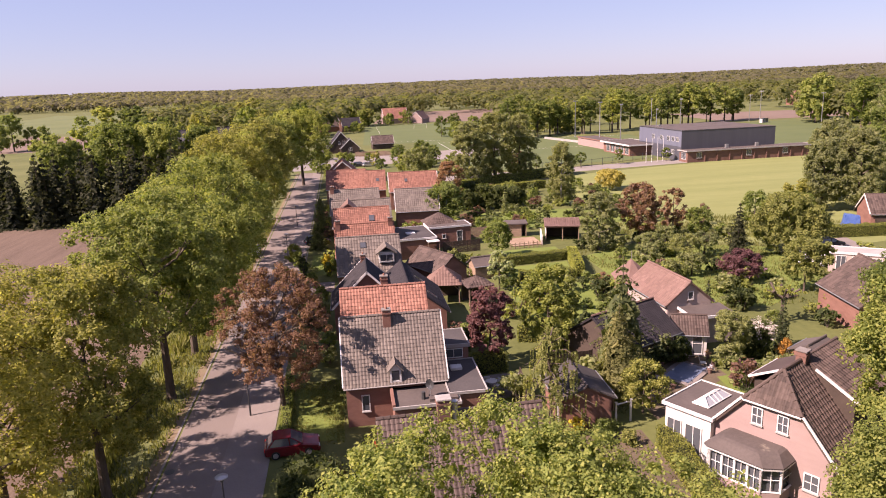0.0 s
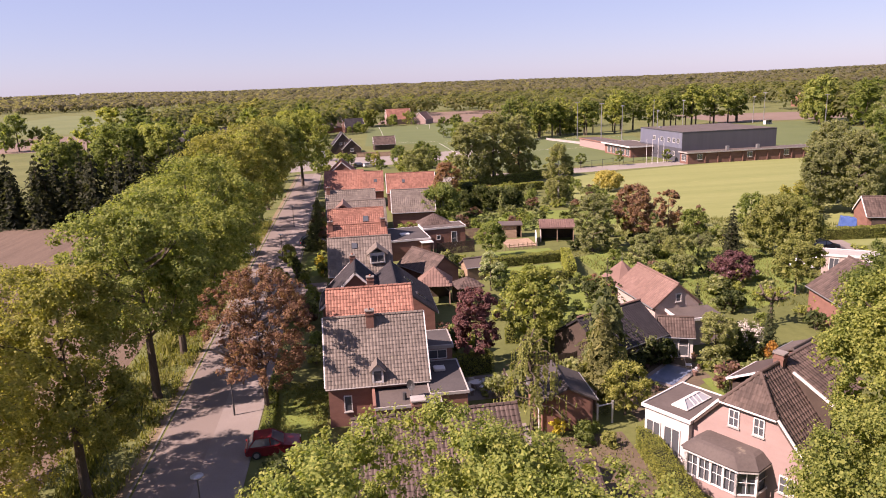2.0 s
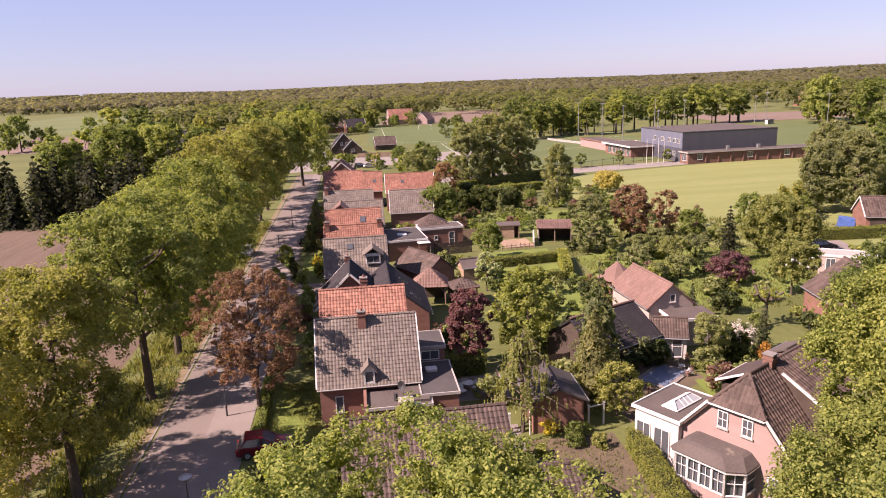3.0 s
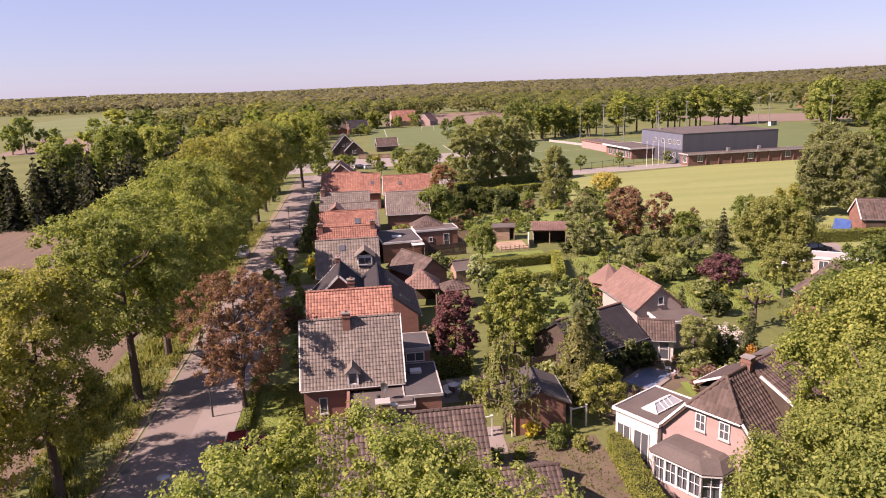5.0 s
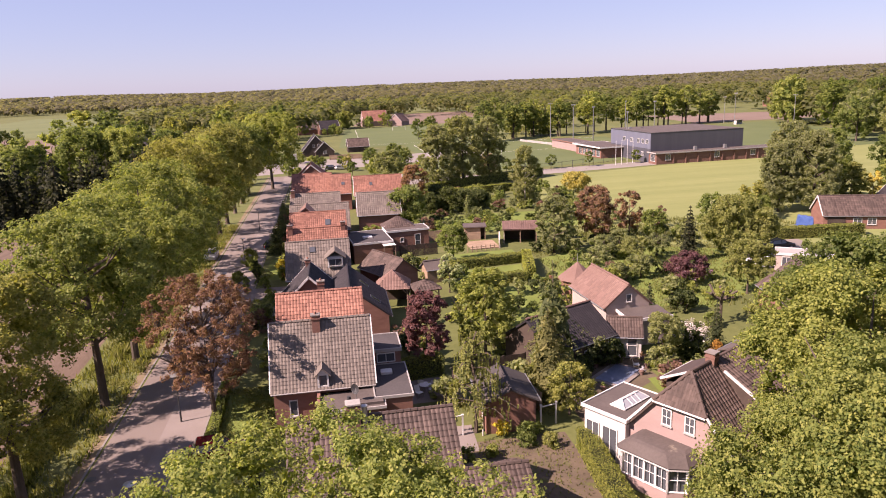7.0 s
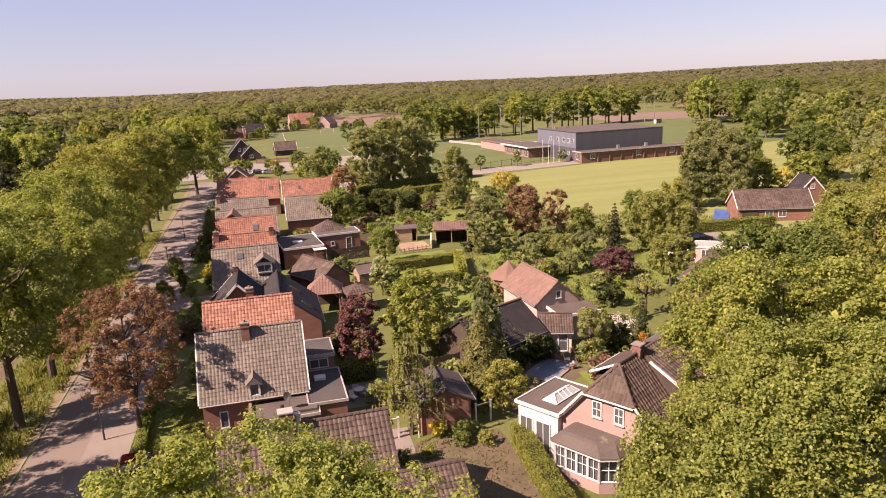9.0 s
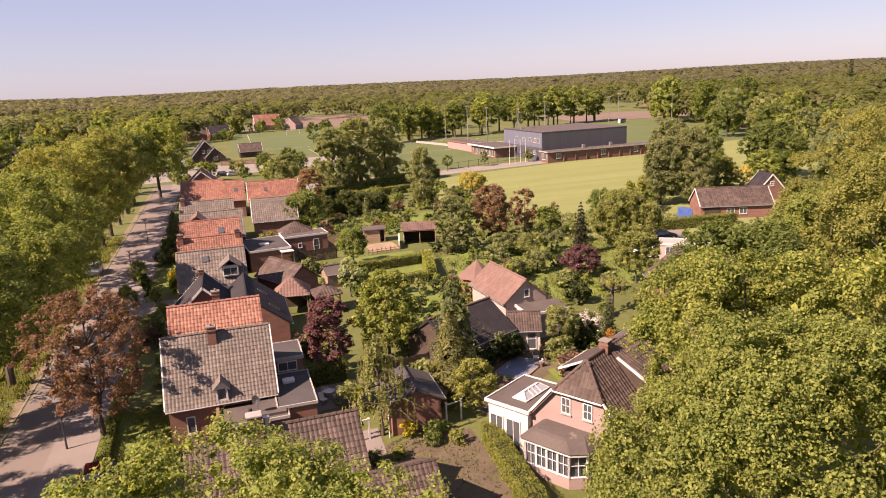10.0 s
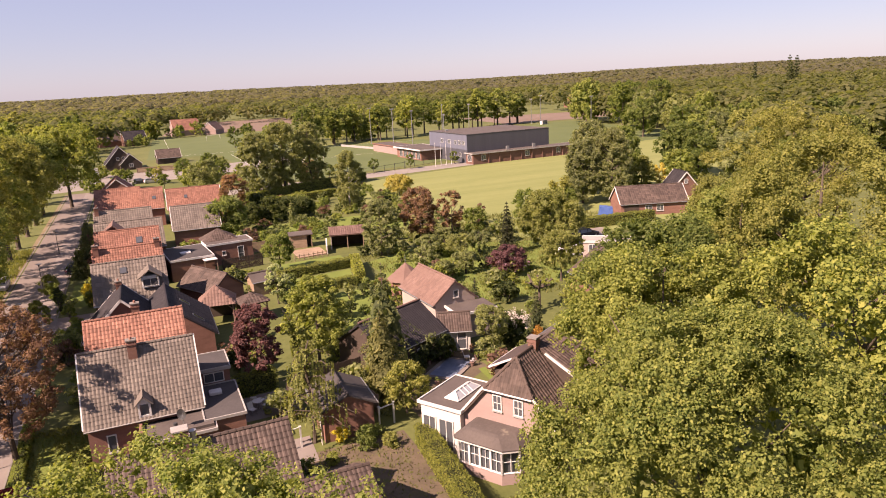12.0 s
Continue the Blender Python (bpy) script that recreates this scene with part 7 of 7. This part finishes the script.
# ---- fences, masts and small garden things ----
def make_fence(x0, y0, x1, y1, h, label, mat=WOOD, post=1.8, boards=True, name="fence"):
    ln = math.hypot(x1 - x0, y1 - y0)
    e = thing(name, x0, y0, 0, math.degrees(math.atan2(y1 - y0, x1 - x0)), label, "fence")
    n = max(1, round(ln / post))
    for k in range(n + 1):
        bm = bmesh.new()
        box(bm, ln * k / n - 0.05, ln * k / n + 0.05, -0.05, 0.05, -0.02, h + 0.05)
        part("post", bm, mat, e)
    if boards:
        m = min(140, int(ln / 0.16))
        me = None
        for k in range(m):
            if me is None:
                bm = bmesh.new()
                box(bm, -0.07, 0.07, -0.03, 0.0, 0.06, h)
                me = mesh_of(bm, "board", mat)
            o = new("board", me)
            o.parent = e
            o.location = (ln * (k + 0.5) / m, -0.03, 0.03 * math.sin(k * 7.1))
    for z in (0.35, h - 0.25):
        bm = bmesh.new()
        box(bm, 0, ln, 0.0, 0.04, z, z + 0.07)
        part("rail", bm, mat, e)
    return e


make_fence(13.9, 99.2, 19.6, 99.8, 1.8, "dark timber board fence before the brick extension", WOOD_DARK)
make_fence(19.6, 108.6, 25.2, 108.8, 1.7, "weathered timber fence behind the garden")
make_fence(24.2, 99.2, 29.2, 99.7, 0.9, "low open timber rail round the deck", boards=False, post=0.7)
make_fence(13.2, 48.9, 13.5, 52.0, 1.8, "dark garden fence beside the shed", WOOD_DARK)
make_fence(19.0, 50.2, 19.4, 46.6, 1.7, "pale timber fence behind the shed", WOOD)
make_fence(16.0, 52.4, 20.0, 53.0, 2.4, "tall dark trellis fence behind the shed", WOOD_DARK)
make_fence(20.0, 250.5, 4.0, 252.5, 1.7, "timber fence round the far garden", WOOD, 2.5)
make_fence(66.0, 187.5, 104.0, 204.5, 2.2, "steel mesh fence round the pitch", DARK_METAL, 4.0, False)
make_fence(66.0, 187.5, 36.0, 188.0, 2.2, "steel mesh fence along the pitch", DARK_METAL, 4.0, False)
bd = thing("advert_boards", 105.0, 206.0, 0, 104, "line of plain pale boards along the pitch", "boards")
for k in range(30):
    bm = bmesh.new()
    box(bm, k * 2.8, k * 2.8 + 2.7, -0.04, 0.04, 0.05, 0.95)
    part("board", bm, KERB, bd)
for k, (mx, my, mh) in enumerate(((98.7, 288.8, 15.0), (95.0, 250.0, 15.5), (97.0, 235.0, 15.0), (128.0, 278.0, 15.0), (99.0, 211.0, 14.0), (140.0, 276.0, 14.5), (205.0, 331.0, 13.0), (214.0, 336.0, 14.5), (215.0, 290.0, 14.0))):
    e = thing("floodlight_mast", mx, my, 0, 20 * k, "tall pale steel floodlight mast beside the pitch", "floodlight mast", "floodlight masts")
    bm = bmesh.new()
    tube(bm, [(0, 0, 0), (0, 0, mh)], [0.2, 0.09], 8)
    part("pole", bm, STEEL, e)
    bm = bmesh.new()
    box(bm, -0.9, 0.9, -0.06, 0.06, mh - 0.1, mh + 0.02)
    part("crossbar", bm, STEEL, e)
    for s in (-0.7, 0.0, 0.7):
        bm = bmesh.new()
        box(bm, s - 0.22, s + 0.22, -0.3, 0.05, mh + 0.0, mh + 0.35, 0.03)
        part("floodlight", bm, STEEL, e)
for k in range(4):
    e = thing("flagpole", 86.5 + 2.2 * k, 190.2 + 1.0 * k, 0, 0, "white flagpole beside the lane", "flagpole", "flagpoles")
    bm = bmesh.new()
    tube(bm, [(0, 0, 0), (0, 0, 7.0)], [0.08, 0.05], 8)
    part("pole", bm, WHITE, e)
    bm = bmesh.new()
    bmesh.ops.create_uvsphere(bm, u_segments=8, v_segments=6, radius=0.1, matrix=Matrix.Translation((0, 0, 7.05)))
    part("knob", bm, WHITE, e)
dg = thing("dugout", 205.0, 318.0, 0, 20, "small white dugout beside the far pitch", "dugout")
bm = bmesh.new()
box(bm, -2.2, 2.2, 0.8, 0.9, 0, 2.0)
box(bm, -2.2, -2.1, -0.6, 0.8, 0, 2.0)
box(bm, 2.1, 2.2, -0.6, 0.8, 0, 2.0)
part("shell", bm, WHITE, dg)
bm = bmesh.new()
box(bm, -2.3, 2.3, -0.7, 1.0, 2.0, 2.1)
part("roof", bm, DARK_METAL, dg)
for gx, gy, gt in ((60.0, 235.0, 8), (44.0, 400.0, 5)):
    gl = thing("goal", gx, gy, 0, gt, "white football goal on the grass", "goal", "goals")
    for q in (((-3.66, 0, 0), (-3.66, 0, 2.44)), ((3.66, 0, 0), (3.66, 0, 2.44)), ((-3.7, 0, 2.44), (3.7, 0, 2.44))):
        bm = bmesh.new()
        tube(bm, q, [0.07, 0.07], 7)
        part("goal_post", bm, WHITE, gl)
for k, (lx0, ly0, lx1, ly1) in enumerate(((40, 194, 40, 296), (40, 245, 112, 250), (40, 296, 118, 288), (18, 310, 20, 430), (18, 310, 60, 306))):
    bm = bmesh.new()
    d_ = Vector((-(ly1 - ly0), lx1 - lx0, 0)).normalized() * 0.08
    slab(bm, [(lx0 - d_.x, ly0 - d_.y, 0.028), (lx0 + d_.x, ly0 + d_.y, 0.028), (lx1 + d_.x, ly1 + d_.y, 0.028), (lx1 - d_.x, ly1 - d_.y, 0.028)][::-1], 0.006)
    solid("pitch_line_%s" % "abcde"[k], bm, WHITE, "painted white line on the pitch", "line", kind="structure")
# blue tarpaulin over a stack
tp = thing("tarpaulin", 80.0, 98.6, 0, -30, "crumpled blue tarpaulin over a stack beside the barn", "tarpaulin")
bm = bmesh.new()
bmesh.ops.create_grid(bm, x_segments=14, y_segments=10, size=1)
for v in bm.verts:
    ex, ey = abs(v.co.x), abs(v.co.y)
    z = 2.0 - 0.2 * v.co.x if max(ex, ey) < 0.75 else 0.25
    v.co = Vector((v.co.x * 1.5, v.co.y * 1.15, z * 0.92)) + Vector((0, 0, 0.15 * noise.noise(v.co * 3)))
part("cover", bm, TARP_BLUE, tp)
bm = bmesh.new()
box(bm, -0.95, 0.95, -0.65, 0.65, 0, 1.4)
part("stack", bm, WOOD, tp)
# closed red parasol
pr = thing("parasol", 1.2, 41.0, 0, 0, "closed red garden parasol on a pole", "parasol")
bm = bmesh.new()
tube(bm, [(0, 0, 0), (0, 0, 2.7)], [0.03, 0.025], 7)
part("pole", bm, WOOD, pr)
bm = bmesh.new()
tube(bm, [(0, 0, 0.7), (0.02, 0, 1.2), (0, 0.02, 2.0), (0, 0, 2.6)], [0.26, 0.3, 0.2, 0.05], 9)
part("canopy", bm, RED_CLOTH, pr, "folded red canopy")
bm = bmesh.new()
tube(bm, [(0, 0, 0), (0, 0, 0.12)], [0.3, 0.25], 12)
part("foot", bm, KERB, pr)
# pond with a rim
pn = thing("pond", 27.8, 51.7, 0, 40, "covered garden pond with dark surface and paved rim", "pond")
bm = bmesh.new()
box(bm, -2.3, 2.3, -1.5, 1.5, 0.02, 0.12)
part("rim", bm, PAVERS, pn)
bm = bmesh.new()
box(bm, -1.9, 1.9, -1.1, 1.1, 0.1, 0.135)
part("water", bm, POOL, pn)


def make_chair(x, y, turn, mat, label):
    e = thing("garden_chair", x, y, 0, turn, label, "chair", "garden chairs")
    bm = bmesh.new()
    box(bm, -0.25, 0.25, -0.25, 0.25, 0.42, 0.46)
    part("seat", bm, mat, e)
    bm = bmesh.new()
    slab(bm, [(-0.25, 0.22, 0.46), (0.25, 0.22, 0.46), (0.25, 0.36, 0.98), (-0.25, 0.36, 0.98)], 0.03)
    part("backrest", bm, mat, e)
    for sx_ in (-0.22, 0.22):
        for sy_ in (-0.22, 0.22):
            bm = bmesh.new()
            tube(bm, [(sx_, sy_, 0), (sx_, sy_, 0.43)], [0.018, 0.018], 6)
            part("leg", bm, STEEL, e)


for cx, cy, ct in ((10.6, 51.6, 30), (11.7, 52.0, -40), (11.0, 53.1, 160), (29.9, 52.6, 70)):
    make_chair(cx, cy, ct, WHITE, "pale garden chair on the shaded paving")
tb = thing("garden_table", 11.2, 52.4, 0, 15, "round white garden table on the patio", "table")
bm = bmesh.new()
tube(bm, [(0, 0, 0.7), (0, 0, 0.74)], [0.5, 0.5], 18)
part("tabletop", bm, WHITE, tb)
bm = bmesh.new()
tube(bm, [(0, 0, 0), (0, 0, 0.7)], [0.05, 0.04], 8)
part("leg", bm, STEEL, tb)
for gx, gy, gh_ in ((12.9, 44.6, 1.6), (11.6, 44.4, 1.6), (18.75, 44.5, 1.7), (20.0, 44.8, 1.7)):
    bm = bmesh.new()
    box(bm, gx - 0.06, gx + 0.06, gy - 0.06, gy + 0.06, 0, gh_)
    box(bm, gx - 0.09, gx + 0.09, gy - 0.09, gy + 0.09, gh_, gh_ + 0.06)
    solid("gate_post", bm, WHITE, "white painted timber gate post", "post", "gate posts")
for (ax, ay), (bx, by) in (((11.6, 44.4), (12.9, 44.6)), ((18.75, 44.5), (20.0, 44.8))):
    bm = bmesh.new()
    tube(bm, [(ax, ay, 1.58), (bx, by, 1.58)], [0.05, 0.05], 5)
    solid("gate_beam", bm, WHITE, "white beam between two gate posts", "beam", "gate beams")
gl = thing("garden_lamp", 14.3, 44.2, 0, 0, "white garden lamp post by the shed", "garden lamp")
bm = bmesh.new()
tube(bm, [(0, 0, 0), (0, 0, 2.0)], [0.05, 0.04], 8)
part("pole", bm, WHITE, gl)
bm = bmesh.new()
tube(bm, [(0, 0, 2.0), (0, 0, 2.25), (0, 0, 2.4)], [0.09, 0.15, 0.05], 8)
part("lantern", bm, WHITE, gl)
kb = thing("sign_pillar", -7.3, 232.0, 0, 0, "pale sign pillar beside the yard", "sign")
bm = bmesh.new()
box(bm, -0.7, 0.7, -0.15, 0.15, 0, 4.6, 0.03)
part("panel", bm, WHITE, kb)
for k in range(3):
    bm = bmesh.new()
    box(bm, -0.5, 0.5, -0.165, -0.15, 2.2 + k * 0.6, 2.5 + k * 0.6)
    part("bar", bm, LEAF_MID, kb)

# satellite dish on the edge of the flat extension
sd_ = thing("satellite_dish", 5.43, 46.05, 2.74, -35, "dark satellite dish on a thin pole above the flat roof", "satellite dish")
bm = bmesh.new()
tube(bm, [(0, 0, 0), (0, 0, 1.15)], [0.025, 0.025], 6)
part("pole", bm, STEEL, sd_)
bm = bmesh.new()
rim = [bm.verts.new((0.34 * math.cos(q), -0.12 + 0.02 * math.sin(q), 1.15 + 0.4 * math.sin(q))) for q in (2 * math.pi * k / 16 for k in range(16))]
mid = bm.verts.new((0, 0.02, 1.12))
back = bm.verts.new((0, 0.05, 1.12))
for k in range(16):
    bm.faces.new((rim[k], rim[(k + 1) % 16], mid))
    bm.faces.new((rim[(k + 1) % 16], rim[k], back))
part("dish", bm, DARK_METAL, sd_, "shallow dark dish")
bm = bmesh.new()
tube(bm, [(0, 0.0, 0.85), (0, -0.45, 1.05)], [0.012, 0.012], 5)
part("arm", bm, STEEL, sd_)
# pots and flowers round the pond
for k, (px, py, fl) in enumerate(((27.7, 55.2, BLOSSOM), (28.2, 54.9, LEAF_RUSSET), (28.8, 54.7, LEAF_BRIGHT), (29.3, 54.4, BLOSSOM), (31.2, 54.2, LEAF_RUSSET), (30.9, 52.6, LEAF_BRIGHT), (24.6, 50.3, BLOSSOM), (25.5, 49.2, LEAF_MID), (29.8, 51.3, BLOSSOM), (26.6, 53.6, LEAF_MID))):
    fp = thing("flower_pot", px, py, 0.0, k * 40, "clay flower pot with a small flowering plant", "flower pot", "flower pots")
    bm = bmesh.new()
    tube(bm, [(0, 0, 0), (0, 0, 0.34), (0, 0, 0.34), (0, 0, 0.4)], [0.15, 0.2, 0.23, 0.23], 10)
    part("pot", bm, TILE_PINK, fp)
    rng = np.random.default_rng(720 + k)
    c = rng.normal(0, 0.11, (8, 3)) + np.array((0, 0, 0.56))
    new("plant", quads_mesh("plant", clump_cloud(rng, c, np.full(8, 0.13), 16, 0.1, fill=2), fl)).parent = fp

# ---- grass and field growth ----
rng = np.random.default_rng(700)


def tufts(name, n, x0, x1, y0, y1, h, mat, label, lean=0.3, near=1.0):
    """Blades standing up in tufts over a strip of ground."""
    px, py = rng.uniform(x0, x1, n), y0 + (y1 - y0) * rng.random(n) ** near
    dens = np.array([noise.noise(Vector((a * 0.5, b * 0.35, 1.7))) for a, b in zip(px, py)])
    keep = dens > rng.uniform(-0.5, 0.25, n)
    px, py = px[keep], py[keep]
    m = len(px)
    a = rng.uniform(0, 2 * np.pi, m)
    hh = h * rng.uniform(0.5, 1.3, m)
    w = 0.05 * (1 + hh)
    dx, dy = np.cos(a) * w, np.sin(a) * w
    lx, ly = rng.normal(0, lean, m) * hh, rng.normal(0, lean, m) * hh
    z0 = np.zeros(m)
    p = np.stack([np.stack([px - dx, py - dy, z0], 1), np.stack([px + dx, py + dy, z0], 1), np.stack([px + lx + dx * 0.2, py + ly + dy * 0.2, hh], 1), np.stack([px + lx - dx * 0.2, py + ly - dy * 0.2, hh], 1)], 1)
    tagged(new(name, quads_mesh(name, p, mat)), label, "grass", "", "stuff")


tufts("verge_grass", 26000, -19.8, -13.7, 30, 135, 0.35, GRASS_BLADE, "long rough grass on the street verge")
tufts("ditch_reeds", 9000, -17.8, -16.6, 30, 135, 0.8, GRASS_BLADE, "tall grass growing along the ditch")
tufts("lawn_edge_grass", 9000, -5.3, -0.9, 46, 57, 0.08, GRASS_BLADE, "short grass blades on the front lawn")
tufts("garden_weeds", 1600, 11.8, 20.1, 33, 43.2, 0.14, GRASS_BLADE, "thin weeds and grass on the garden soil")
tufts("orchard_grass", 16000, 33, 60, 66, 97, 0.25, GRASS_BLADE, "uneven grass under the apple trees")
tufts("field_edge_grass", 9000, 44, 80, 95, 112, 0.5, GRASS_BLADE, "long grass along the field's edge")
